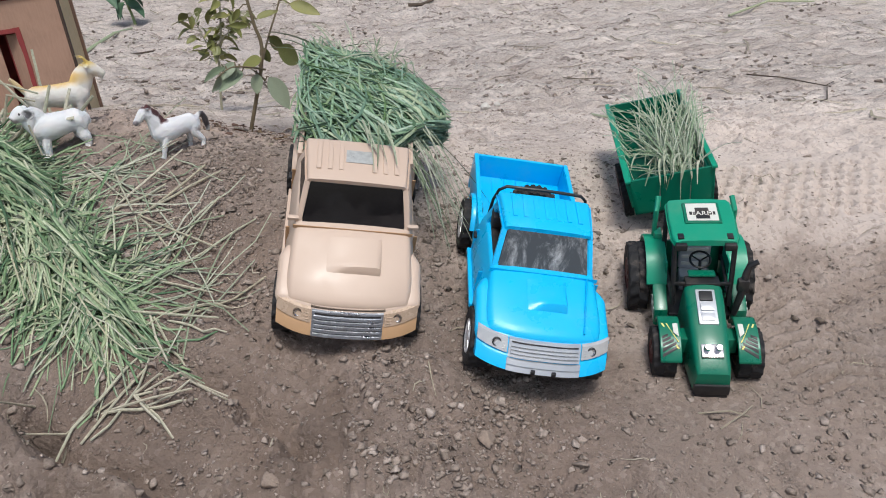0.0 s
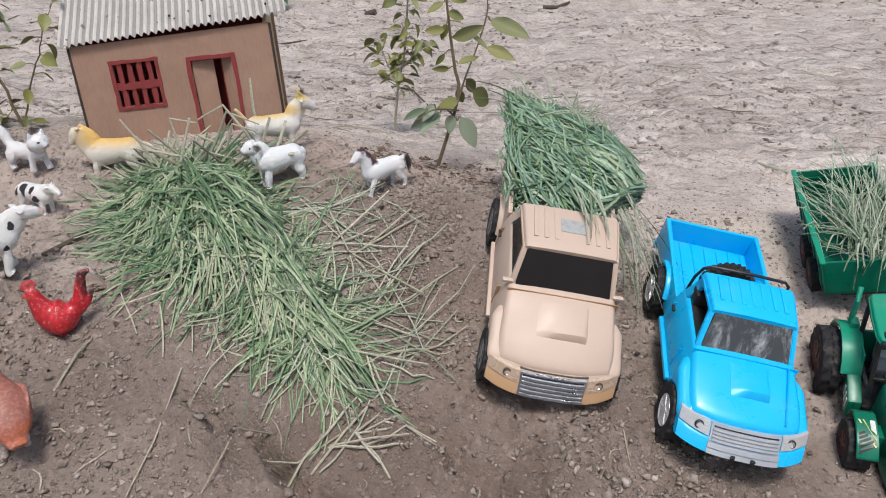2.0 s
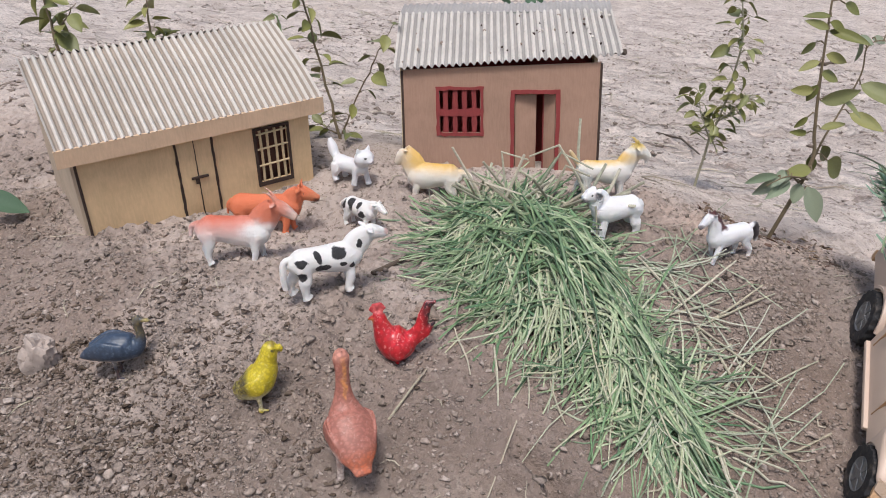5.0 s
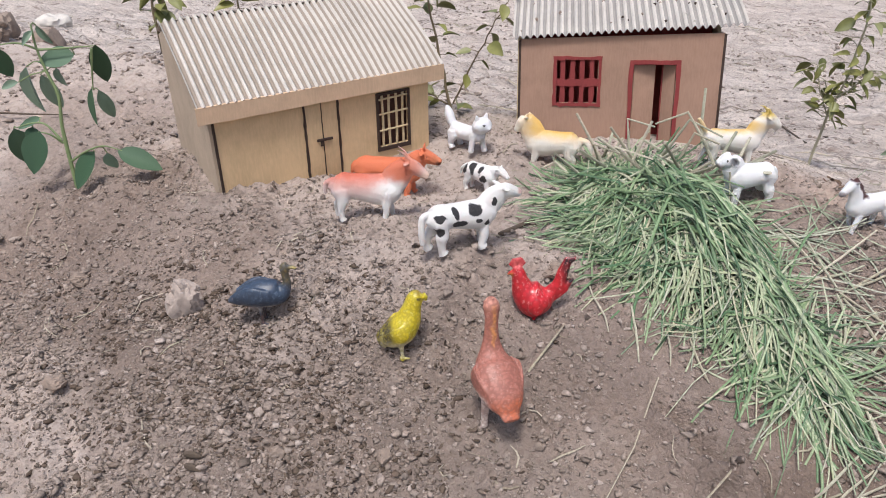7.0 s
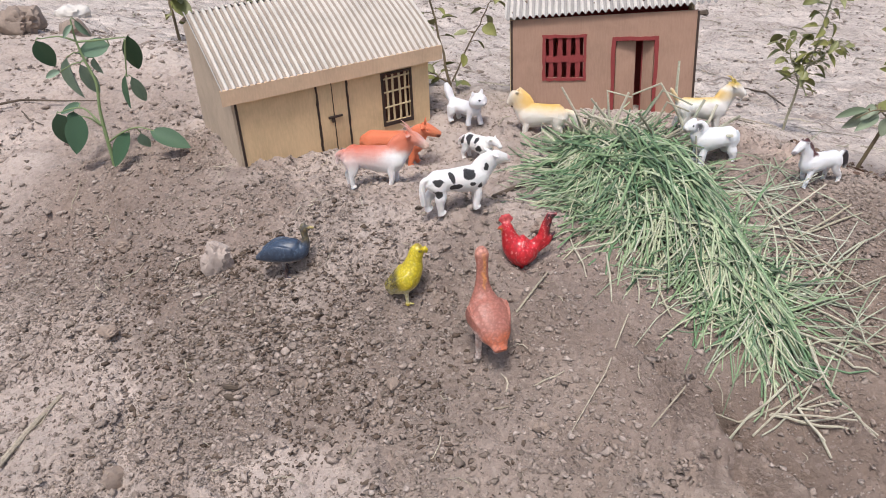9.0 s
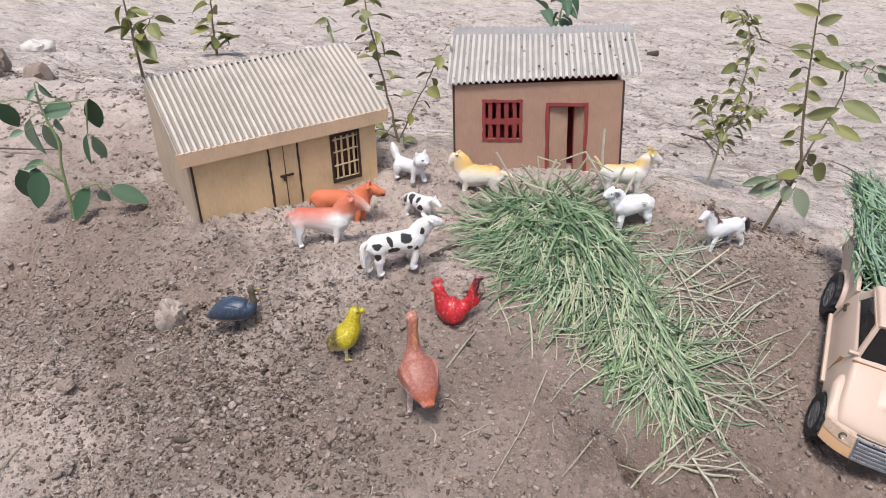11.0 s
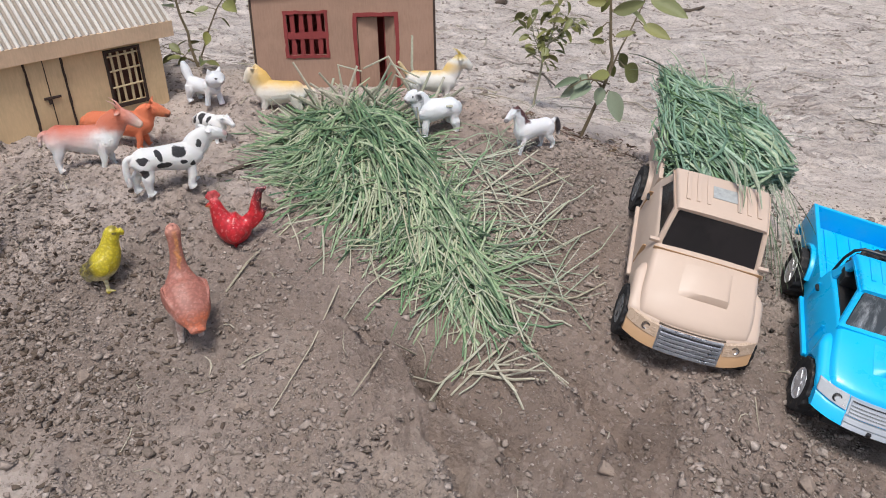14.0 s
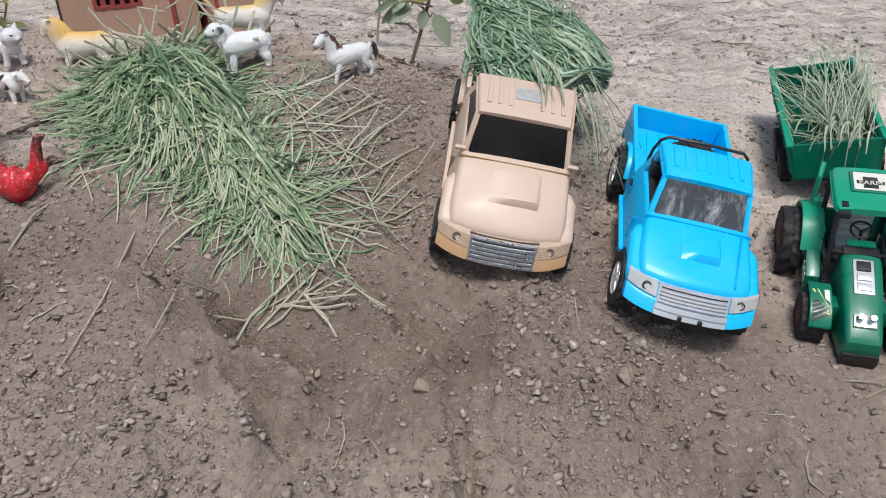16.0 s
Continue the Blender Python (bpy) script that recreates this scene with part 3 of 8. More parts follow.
    z = z - tread * 0.008 * np.clip(np.sin((y + 0.4 * np.abs(x - 0.257)) * 2 * math.pi / 0.0135), -0.2, 1)
    # the plain
    far = soft(0.75, 1.15, y)
    z = z + far * (0.008 * lattice(x * 4 + 2 * lattice(x * 2, y * 2, 31), y * 6, 11) + 0.007 * lattice(wx * 11 + 0.8 * lattice(x * 7, y * 7, 32), wy * 15, 12) + 0.007 * lattice(wx * 27, wy * 38, 13) + 0.007 * np.abs(lattice(wx * 55, wy * 70, 14)))
    side = soft(-0.95, -1.15, x) * (1 - far)
    return z + side * (0.012 * lattice(x * 9, y * 11, 15) + 0.006 * np.abs(lattice(x * 34, y * 40, 16)))


def spread(lo, hi, fine, reach, growth, back=None):
    """Even steps between lo and hi, then ever wider ones out to reach."""
    mid = list(np.arange(lo, hi + fine / 2, fine))
    out, s, v = [], fine, hi
    while v < reach:
        s *= growth
        v += s
        out.append(v)
    low, s, v = [], fine, lo
    while v > -reach:
        s *= back or growth
        v -= s
        low.append(v)
    return np.array(low[::-1] + mid + out)


def grid_mesh(name, xs, ys, height, material):
    gx, gy = np.meshgrid(xs, ys)
    z = height(gx, gy)
    nx, ny = len(xs), len(ys)
    co = np.stack([gx, gy, z], -1).reshape(-1, 3)
    i = (np.arange(ny - 1)[:, None] * nx + np.arange(nx - 1)[None]).ravel()
    quads = np.stack([i, i + 1, i + 1 + nx, i + nx], 1)
    return raw_mesh(name, co, quads, material, True)


def raw_mesh(name, co, faces, material, smooth=False):
    me = bpy.data.meshes.new(name)
    n, k = faces.shape
    me.vertices.add(len(co))
    me.vertices.foreach_set("co", np.ascontiguousarray(co, dtype=np.float32).ravel())
    me.loops.add(n * k)
    me.loops.foreach_set("vertex_index", faces.astype(np.int32).ravel())
    me.polygons.add(n)
    me.polygons.foreach_set("loop_start", np.arange(0, n * k, k, dtype=np.int32))
    me.update(calc_edges=True)
    me.validate()
    me.materials.append(material)
    if smooth:
        me.shade_smooth()
    return new(name, me)


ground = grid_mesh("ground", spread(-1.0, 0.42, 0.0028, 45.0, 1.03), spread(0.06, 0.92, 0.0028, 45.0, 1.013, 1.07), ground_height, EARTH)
tagged(ground, "dry brown crumbly earth, darker and trodden in places", "ground", kind="structure")


def stand(x, y):
    """The ground's height under one place."""
    return float(ground_height(np.array([x]), np.array([y]))[0])


# ---- the two cardboard houses ----
def board(bm, length, height, thick, holes=(), top=None, y=0.0):
    """An upright board along x with openings right through it. top: height at the far end."""
    top = height if top is None else top
    xs = sorted({0.0, length, *(h[0] for h in holes), *(h[1] for h in holes)})
    zs = sorted({0.0, 1.0, *(h[2] / height for h in holes), *(h[3] / height for h in holes)})

    def z_at(x, f):
        return f * (height + (top - height) * x / length) if f == 1.0 else f * height

    def solid(i, k):
        if not (0 <= i < len(xs) - 1 and 0 <= k < len(zs) - 1):
            return False
        cx, cz = (xs[i] + xs[i + 1]) / 2, (zs[k] + zs[k + 1]) / 2 * height
        return not any(h[0] < cx < h[1] and h[2] < cz < h[3] for h in holes)

    vs = {}

    def v(i, k, s):
        if (i, k, s) not in vs:
            vs[i, k, s] = bm.verts.new((xs[i], y + s * thick, z_at(xs[i], zs[k])))
        return vs[i, k, s]

    for i in range(len(xs) - 1):
        for k in range(len(zs) - 1):
            if not solid(i, k):
                continue
            for s in (0, 1):
                bm.faces.new((v(i, k, s), v(i + 1, k, s), v(i + 1, k + 1, s), v(i, k + 1, s)))
            for di, dk, a, b in ((-1, 0, (i, k), (i, k + 1)), (1, 0, (i + 1, k), (i + 1, k + 1)), (0, -1, (i, k), (i + 1, k)), (0, 1, (i, k + 1), (i + 1, k + 1))):
                if not solid(i + di, k + dk):
                    bm.faces.new((v(*a, 0), v(*b, 0), v(*b, 1), v(*a, 1)))
    return bm


def fluted(corners, pitch, depth, thick=0.0006, steps=8, rows=7, sag=0.0, lift=None):
    """A fluted sheet between four corners (near left, near right, far right, far left); the flutes run from near to far."""
    a, b, c, d = (Vector(p) for p in corners)
    n = int((b - a).length / pitch) * steps
    up = (b - a).cross(d - a).normalized()
    bm = bmesh.new()
    grid = []
    for s in (0, 1):
        rows_v = []
        for j in range(rows):
            v = j / (rows - 1)
            line = []
            for i in range(n + 1):
                u = i / n
                p = (a * (1 - u) + b * u) * (1 - v) + (d * (1 - u) + c * u) * v
                h = depth * math.cos(2 * math.pi * i / steps) - sag * math.sin(math.pi * v) * (0.5 + u) - s * thick
                h += 0.0006 * noise.noise(Vector((u * 9, v * 4, 2.0))) + 0.0012 * noise.noise(Vector((u * 3, v * 2, 5.0)))
                line.append(bm.verts.new(p + up * h))
            rows_v.append(line)
        grid.append(rows_v)
    for s in (0, 1):
        for j in range(rows - 1):
            for i in range(n):
                f = grid[s]
                face = bm.faces.new((f[j][i], f[j][i + 1], f[j + 1][i + 1], f[j + 1][i]))
                # crests take the second, paler material
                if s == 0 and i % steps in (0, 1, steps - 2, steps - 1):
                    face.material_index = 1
    for j in (0, rows - 1):
        for i in range(n):
            bm.faces.new((grid[0][j][i], grid[0][j][i + 1], grid[1][j][i + 1], grid[1][j][i]))
    for i in (0, n):
        for j in range(rows - 1):
            bm.faces.new((grid[0][j][i], grid[0][j + 1][i], grid[1][j + 1][i], grid[1][j][i]))
    return bm


def brushed(bm, amount=0.0012):
    """Uneven edges, as if put on with a brush."""
    bmesh.ops.subdivide_edges(bm, edges=[e for e in bm.edges if e.calc_length() > 0.006], cuts=7, use_grid_fill=True)
    for v in bm.verts:
        q = Vector((v.co.x * 170, 3.0, v.co.z * 170))
        v.co.x += amount * noise.noise(q)
        v.co.z += amount * noise.noise(q + Vector((7, 0, 3)))
    return bm


def long_house():
    h = root("cardboard_house", pose(-0.7266, 0.4532, 0.0715, 4.33, -4.81, 56.65), "tan cardboard toy house with a corrugated paper roof and barred window", "toy house", "toy houses")
    L, D, H, t, low = 0.2138, 0.160, 0.086, 0.003, -0.012
    wx0, wx1, wz0, wz1 = 0.1585, 0.190, 0.013, 0.068
    up = Matrix.Translation((0, 0, low))
    bm = board(bmesh.new(), L, H - low, t, [(wx0, wx1, wz0 - low, wz1 - low)])
    bmesh.ops.transform(bm, matrix=up, verts=bm.verts)
    part("front_wall", bm, CARD_TAN, h)
    bm = board(bmesh.new(), L, 0.112 - low, t, y=D)
    bmesh.ops.transform(bm, matrix=up, verts=bm.verts)
    part("back_wall", bm, CARD_TAN, h)
    for x0 in (-t * 0.2, L - t):
        gable = [(x0, t + 0.0003, low), (x0, D - 0.0003, low), (x0, D - 0.0003, 0.110), (x0, 0.097, 0.1345), (x0, t + 0.0003, H - 0.006)]
        part("side_wall", plate(bmesh.new(), gable, -t), CARD_GREY, h, "greyish cardboard gable")
    bm = boxed(-0.0011, 0.0011, -0.0009, 0.002, low, 0.0735, 0.0004)
    for v in bm.verts:
        v.co.x += 0.0006 * noise.noise(Vector((v.co.z * 300, 0, 1)))
    part("cut_edge", bm, INK, h, "dark ragged board edge")
    o, e = 0.0127, 0.0075
    ridge = 0.138
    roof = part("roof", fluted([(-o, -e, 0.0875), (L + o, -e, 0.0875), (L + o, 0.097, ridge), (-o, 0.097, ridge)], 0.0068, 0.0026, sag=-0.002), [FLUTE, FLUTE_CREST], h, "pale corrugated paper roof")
    part("back_slope", fluted([(L + o, D + 0.006, 0.112), (-0.004, D + 0.006, 0.112), (-0.006, 0.0974, ridge), (L + o, 0.0974, ridge)], 0.0068, 0.0011), FLUTE, h)
    bm = bmesh.new()
    rings = []
    for i in range(25):
        x = -o - 0.001 + (L + 2 * o + 0.002) * i / 24
        w = 0.0006 * noise.noise(Vector((x * 60, 1, 0)))
        z0 = 0.0735 + 0.0007 * noise.noise(Vector((x * 90, 4, 0)))
        rings.append([(x, -e - 0.0006 + w, z0), (x, -e + 0.0008 + w, z0), (x, -e + 0.0008 + w, 0.0875), (x, -e + 0.003 + w, 0.0885), (x, -e - 0.0006 + w, 0.0888)])
    loft(bm, rings)
    part("fascia", bm, TAPE, h, "pinkish paper eaves strip")
    # double door with a latch
    dx0, dx1 = 0.083, 0.1165
    d = part("door", boxed(dx0 + 0.001, dx1 - 0.001, -0.0008, -0.0001, -0.004, 0.0725, 0.0002), CARD_TAN, h)
    for x, w in ((dx0, 0.0022), (dx1, 0.0022), ((dx0 + dx1) / 2, 0.0009)):
        bm = boxed(x - w / 2, x + w / 2, -0.0013, -0.0002, -0.004, 0.0725)
        bmesh.ops.subdivide_edges(bm, edges=[ed for ed in bm.edges if abs(ed.verts[0].co.z - ed.verts[1].co.z) > 0.01], cuts=14)
        for v in bm.verts:
            v.co.x += 0.0009 * noise.noise(Vector((v.co.z * 190, x * 50, v.co.x * 300)))
        part("door_line", bm, INK, d, "dark inked door line")
    xm = (dx0 + dx1) / 2
    bm = boxed(xm - 0.007, xm + 0.009, -0.003, -0.0012, 0.0335, 0.036, 0.0006)
    box(bm, xm - 0.0035, xm - 0.0005, -0.0026, -0.0012, 0.0285, 0.0338, 0.0005)
    part("latch", bm, INK, d, "black sliding latch")
    # window
    w = part("window_frame", board(bmesh.new(), wx1 - wx0 + 0.005, 0.060, 0.0016, [(0.0025, wx1 - wx0 + 0.0025, 0.004, 0.0575)]), INK, h, "dark brown window frame")
    w.location = (wx0 - 0.0025, -0.0016, wz0 - 0.004)
    for i in range(4):
        x = wx0 + 0.0045 + i * (wx1 - wx0 - 0.009) / 3
        bar = part("window_bar", tube(bmesh.new(), [(x, 0.001, wz0 - 0.0005), (x + 0.0006 * (-1) ** i, 0.001, (wz0 + wz1) / 2), (x, 0.001, wz1 + 0.0005)], 0.0014, 6), CREAM, h)
    for z in (wz0 + 0.017, wz0 + 0.034, wz0 + 0.049):
        part("window_bar", tube(bmesh.new(), [(wx0 - 0.0005, -0.0003, z), (wx1 + 0.0005, -0.0003, z + 0.001)], 0.001, 6), CREAM, h)
    # added board, close enough behind the window to catch light
    part("backing_panel", boxed(wx0 - 0.012, wx1 + 0.012, 0.011, 0.0125, low + 0.003, 0.075), DARK_IN, h, "red-brown board added behind the window")
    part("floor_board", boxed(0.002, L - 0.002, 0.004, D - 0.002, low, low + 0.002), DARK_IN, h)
    return h


def shed_house():
    h = root("cardboard_house", pose(-0.532, 0.6864, 0.0982, -6.1, -3.72, 15.75), "brown cardboard toy hut with red painted door and window", "toy house", "toy houses")
    L, D, t, low = 0.1957, 0.085, 0.003, -0.02
    HL, HR = 0.1008, 0.1065
    wx0, wx1, wz0, wz1 = 0.037, 0.078, 0.038, 0.0805
    dx0, dx1, dz = 0.1125, 0.1535, 0.0765
    up = Matrix.Translation((0, 0, low))
    bm = board(bmesh.new(), L, HL - low, t, [(wx0, wx1, wz0 - low, wz1 - low), (dx0, dx1, 0.010, dz - low)], HR - low)
    bmesh.ops.transform(bm, matrix=up, verts=bm.verts)
    part("front_wall", bm, CARD_BROWN, h)
    bm = board(bmesh.new(), L, 0.142 - low, t, [], 0.142 - low, y=D)
    bmesh.ops.transform(bm, matrix=up, verts=bm.verts)
    part("back_wall", bm, CARD_BROWN, h)
    for x0, hf in ((0.0, HL), (L - t, HR)):
        # cream here stands in for the front board's pale cut edge
        part("side_wall", plate(bmesh.new(), [(x0, t + 0.0003, low), (x0, D - 0.0003, low), (x0, D - 0.0003, 0.14), (x0, t + 0.0003, hf)], -t), CREAM, h, "cream side wall, toned like a pale cut board edge")
    for x in (-0.0006, L + 0.0006):
        part("cut_edge", boxed(x - 0.0012, x + 0.0012, -0.0008, 0.0036, low, (HL if x < 0.1 else HR) - 0.001, 0.0004), INK, h, "dark ragged board edge")
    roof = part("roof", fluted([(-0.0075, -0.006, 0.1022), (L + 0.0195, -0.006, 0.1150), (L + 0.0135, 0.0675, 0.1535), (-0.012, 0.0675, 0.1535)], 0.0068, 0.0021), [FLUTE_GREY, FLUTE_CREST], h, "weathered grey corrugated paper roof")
    part("roof_back", fluted([(-0.012, 0.068, 0.1535), (L + 0.0135, 0.068, 0.1535), (L + 0.0135, D + 0.012, 0.1625), (-0.012, D + 0.012, 0.1625)], 0.0068, 0.001), FLUTE_GREY, h)
    # window: painted frame, uprights and a cross piece
    b = 0.0035
    w = part("window_frame", brushed(board(bmesh.new(), wx1 - wx0 + 2 * b, wz1 - wz0 + 2 * b, 0.0012, [(b, wx1 - wx0 + b, b, wz1 - wz0 + b)])), RED_INK, h, "red painted window frame")
    w.location = (wx0 - b, -0.0012, wz0 - b)
    for i in range(4):
        x = wx0 + (i + 0.62) * (wx1 - wx0) / 4.25
        part("window_bar", brushed(boxed(x - 0.0024, x + 0.0024, 0.0002, 0.0022, wz0 - 0.001, wz1 + 0.001), 0.0016), RED_INK, h)
    part("window_bar", brushed(boxed(wx0 - 0.001, wx1 + 0.001, -0.0004, 0.0018, wz0 + 0.0165, wz0 + 0.0235), 0.0016), RED_INK, h)
    # door: painted frame and a leaf standing ajar
    bm = bmesh.new()
    box(bm, dx0 - 0.004, dx0, -0.0012, 0.0028, low, dz + 0.004)
    box(bm, dx1, dx1 + 0.004, -0.0012, 0.0028, low, dz + 0.004)
    box(bm, dx0, dx1, -0.0012, 0.0028, dz, dz + 0.004)
    part("door_frame", brushed(bm), RED_INK, h, "red painted door frame")
    leaf = part("door", boxed(0, 0.0215, 0, 0.002, low + 0.002, dz - 0.001, 0.0003), CARD_BROWN, h, "brown door leaf standing ajar")
    leaf.matrix_local = pose(dx0 + 0.0006, 0.003, 0, 0, 0, 12)
    leaf = part("door", boxed(-0.0135, 0, 0, 0.002, low + 0.002, dz - 0.001, 0.0003), CARD_BROWN, h, "brown door leaf standing open, its edge painted red")
    leaf.matrix_local = pose(dx1 - 0.0006, 0.003, 0, 0, 0, -34)
    part("door_edge", boxed(-0.0150, -0.0136, -0.0002, 0.0022, low + 0.002, dz - 0.001, 0.0003), RED_INK, leaf, "red painted edge")
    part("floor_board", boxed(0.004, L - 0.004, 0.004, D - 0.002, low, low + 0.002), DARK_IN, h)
    part("backing_panel", boxed(0.004, L - 0.004, 0.045, 0.047, low + 0.003, 0.118), RED_IN, h)
    # grit scattered over the roof
    rng = np.random.default_rng(5)
    for i in range(44):
        u, v = rng.random() ** 0.6, rng.random()
        x = -0.004 + u * (L + 0.014)
        y = 0.0 + v * 0.062
        z = (0.1022 + (0.115 - 0.1022) * (x / L)) * (1 - (y + 0.006) / 0.0735) + 0.1535 * (y + 0.006) / 0.0735 + 0.0013
        bm = bmesh.new()
        bmesh.ops.create_icosphere(bm, subdivisions=1, radius=0.0008 + 0.0012 * rng.random())
        for q in bm.verts:
            q.co = q.co * (0.7 + 0.6 * rng.random())
        bmesh.ops.translate(bm, vec=(x, y, z), verts=bm.verts)
        part("roof_grit", bm, (STONE, INK, FLUTE_CREST)[i % 3], roof)
    return h


long_house()
shed_house()


# ---- toy vehicles: local x to the side, y towards the tail, z up ----
def section(y, w0, w1, z0, z1, r, crown=0.0):
    """A hull section: sloped sides, rounded shoulders, crowned top."""
    pts = [(-w0, y, z0), (-w0, y, z0 + (z1 - z0) * 0.35), (-w1 - (w0 - w1) * 0.3, y, z1 - r * 1.8)]
    for k in range(5):
        t = math.pi - k * math.pi / 8
        pts.append((-w1 + r + r * math.cos(t), y, z1 - r + r * math.sin(t)))
    for u in (-0.6, -0.25, 0.25, 0.6):
        pts.append((u * (w1 - r), y, z1 + crown * (1 - u * u)))
    return pts[:8] + pts[8:10] + pts[10:] + [(-x, yy, z) for x, yy, z in pts[7::-1]]


def arch(bm, x0, x1, y, z, r, th):
    """A rounded wheel arch lip over a wheel."""
    rings = []
    for k in range(23):
        t = math.pi * (0.13 + 0.76 * k / 22)
        ring = [(x0, r), (x0, r + th * 0.75), (x0 + (x1 - x0) * 0.12, r + th), (x0 + (x1 - x0) * 0.88, r + th), (x1, r + th * 0.75), (x1, r)]
        rings.append([(x, y - rr * math.cos(t), z + rr * math.sin(t)) for x, rr in ring])
    loft(bm, rings)
    return bm


def fender(s, W, top, y0, y1, wheel_y, wheel_z, r, low):
    """A front wing: flush with the nose, a soft shoulder beside the bonnet, cut out over the wheel."""
    rings = []
    for k in range(27):
        u = k / 26
        y = y0 + (y1 - y0) * u
        zt = top(y) - 0.0046 - 0.0030 * max(0.0, 1 - u * 7) ** 2 - 0.0022 * max(0.0, u * 5 - 4) ** 2
        xo = W + 0.0018 * min(1.0, u * 6) * min(1.0, (1 - u) * 5) - 0.0032 * max(0.0, 1 - u * 7) ** 2 - 0.0016 * max(0.0, u * 5 - 4)
        dy = abs(y - wheel_y)
        zl = min(max(low, wheel_z + math.sqrt(max(0.0, r * r - dy * dy))), zt - 0.0012)
        q = min(0.0042, (zt - zl) * 0.8)
        ring = [(W - 0.009, zl), (W - 0.009, zt - 0.0004), (W - 0.0062, zt)]
        for i in range(6):
            a = math.pi / 2 * (1 - i / 5)
            ring.append((xo - 0.0048 + 0.0048 * math.cos(a), zt - q + q * math.sin(a)))
        ring.append((xo, zl))
        rings.append([(s * x, y, z) for x, z in ring])
    bm = bmesh.new()
    loft(bm, rings)
    return bm


def pickup(m, label, paint, trim, d):
    """A toy pickup. d holds its own measures."""
    t = root("toy_pickup", m, label, "toy truck", "parked toy vehicles")
    W = d["half"]
    g, ws, rf = d["grille"], d["screen"], d["roof"]
    (gy, gz), (wb_w, wb_y, wb_z), (wt_w, wt_y, wt_z), (rb_w, rb_y, rb_z) = g, ws[0], ws[1], rf
    cab_end = rb_y + 0.006
    zb = d["low"]
    C = W - 0.0045
    bm = bmesh.new()

    def bowed(ring, k):
        """Draws a section's sides back, as the nose is rounded in plan."""
        return [(x, y + k * 0.0100 * abs(x / W) ** 3.2, z - 0.0012 * k * abs(x / W) ** 3.2) for x, y, z in ring]

    loft(bm, [
        bowed(section(gy + 0.0006, W - 0.0055, W - 0.0075, zb + 0.006, gz - 0.0016, 0.0015, 0.0003), 1.0),
        bowed(section(gy + 0.0012, W - 0.0040, W - 0.0060, zb + 0.005, gz - 0.0004, 0.0025, 0.0006), 1.0),
        bowed(section(gy + 0.0034, W - 0.0030, W - 0.0050, zb + 0.004, gz + 0.0010, 0.0040, 0.0008), 1.0),
        bowed(section(gy + 0.0075, W - 0.0010, W - 0.0045, zb - 0.001, gz + 0.0010 + (wb_z - gz) * 0.12, 0.0045, 0.0009), 0.8),
        section(gy + 0.022, W, W - 0.0045, zb - 0.002, gz + (wb_z - gz) * 0.42, 0.0045, 0.0010),
        section(wb_y - 0.004, W - 0.001, W - 0.006, zb - 0.004, wb_z - 0.0008, 0.0045, 0.0010),
        section(wb_y + 0.004, W - 0.001, W - 0.006, zb - 0.004, wb_z - 0.0008, 0.004, 0.0),
        section(cab_end, W - 0.001, W - 0.005, zb - 0.004, wb_z - 0.001, 0.004, 0.0),
    ])
    part("body", bm, paint, t)
    # hood scoop; the light's fading of its left edge is put into the shape
    slope = (wb_z - gz) / (wb_y - gy)
    sy0, sy1 = gy + (wb_y - gy) * 0.37, gy + (wb_y - gy) * 0.80
    sx0, sx1 = d["scoop"]
    bm = bmesh.new()
    rings = []
    for k in range(9):
        v = k / 8
        y = sy0 + (sy1 - sy0) * v
        ring = []
        for u, hgt in ((0.0, -0.003), (0.02, 0.0002), (0.12, 0.0010), (0.28, 0.0022), (0.5, 0.0031), (0.88, 0.0034), (0.95, 0.0030), (0.985, 0.0018), (1.0, -0.003)):
            lift = hgt * (1.3 - 0.95 * v) * min(1.0, v * 16 + 0.04) if hgt > 0 else hgt
            ring.append((sx0 + (sx1 - sx0) * u, y, gz + slope * (y - gy) + 0.0010 + lift))
        rings.append(ring)
    loft(bm, rings)
    part("hood_scoop", bm, paint, t)
    # two long creases that frame the middle of the bonnet
    for sx in d["creases"]:
        a, b2 = (sx * (W - 0.017), gy + 0.006), (sx * (W - 0.0125), wb_y - 0.006)
        pts = [(a[0] + (b2[0] - a[0]) * u, a[1] + (b2[1] - a[1]) * u, (gz + 0.0012 + (wb_z - gz) * (0.42 * min(1.0, ((b2[1] - a[1]) * u + 0.006) / 0.02) + 0.58 * max(0.0, ((b2[1] - a[1]) * u - 0.014) / (wb_y - gy - 0.024)))) - 0.0005) for u in np.linspace(0, 1, 9)]
        part("hood_crease", tube(bmesh.new(), pts, [(0.0013, 0.0006)] * 9, 8), paint, t)
    # a strip in the gap under the bonnet's edge; a dark tone paints its shade
    bm = bmesh.new()
    rings = []
    for x in np.linspace(-d["grille_w"] - 0.001, d["grille_w"] + 0.001, 13):
        y = gy + 0.0100 * abs(x / W) ** 3.2 - d["lead"] * 0.06 - 0.0003
        rings.append([(x, y, gz - 0.0026), (x, y + 0.0002, gz - 0.0019), (x, y + 0.002, gz - 0.0019), (x, y + 0.002, gz - 0.0026)])
    loft(bm, rings)
    part("bonnet_gap", bm, d["gap_tone"], t)
    bm = boxed(-W + 0.0055, W - 0.0055, wb_y - 0.0058, wb_y - 0.0054, wb_z - 0.0025, wb_z + 0.0005)
    part("cowl_gap", bm, d["cowl"], t)
    # cab
    z0 = wb_z - 0.002
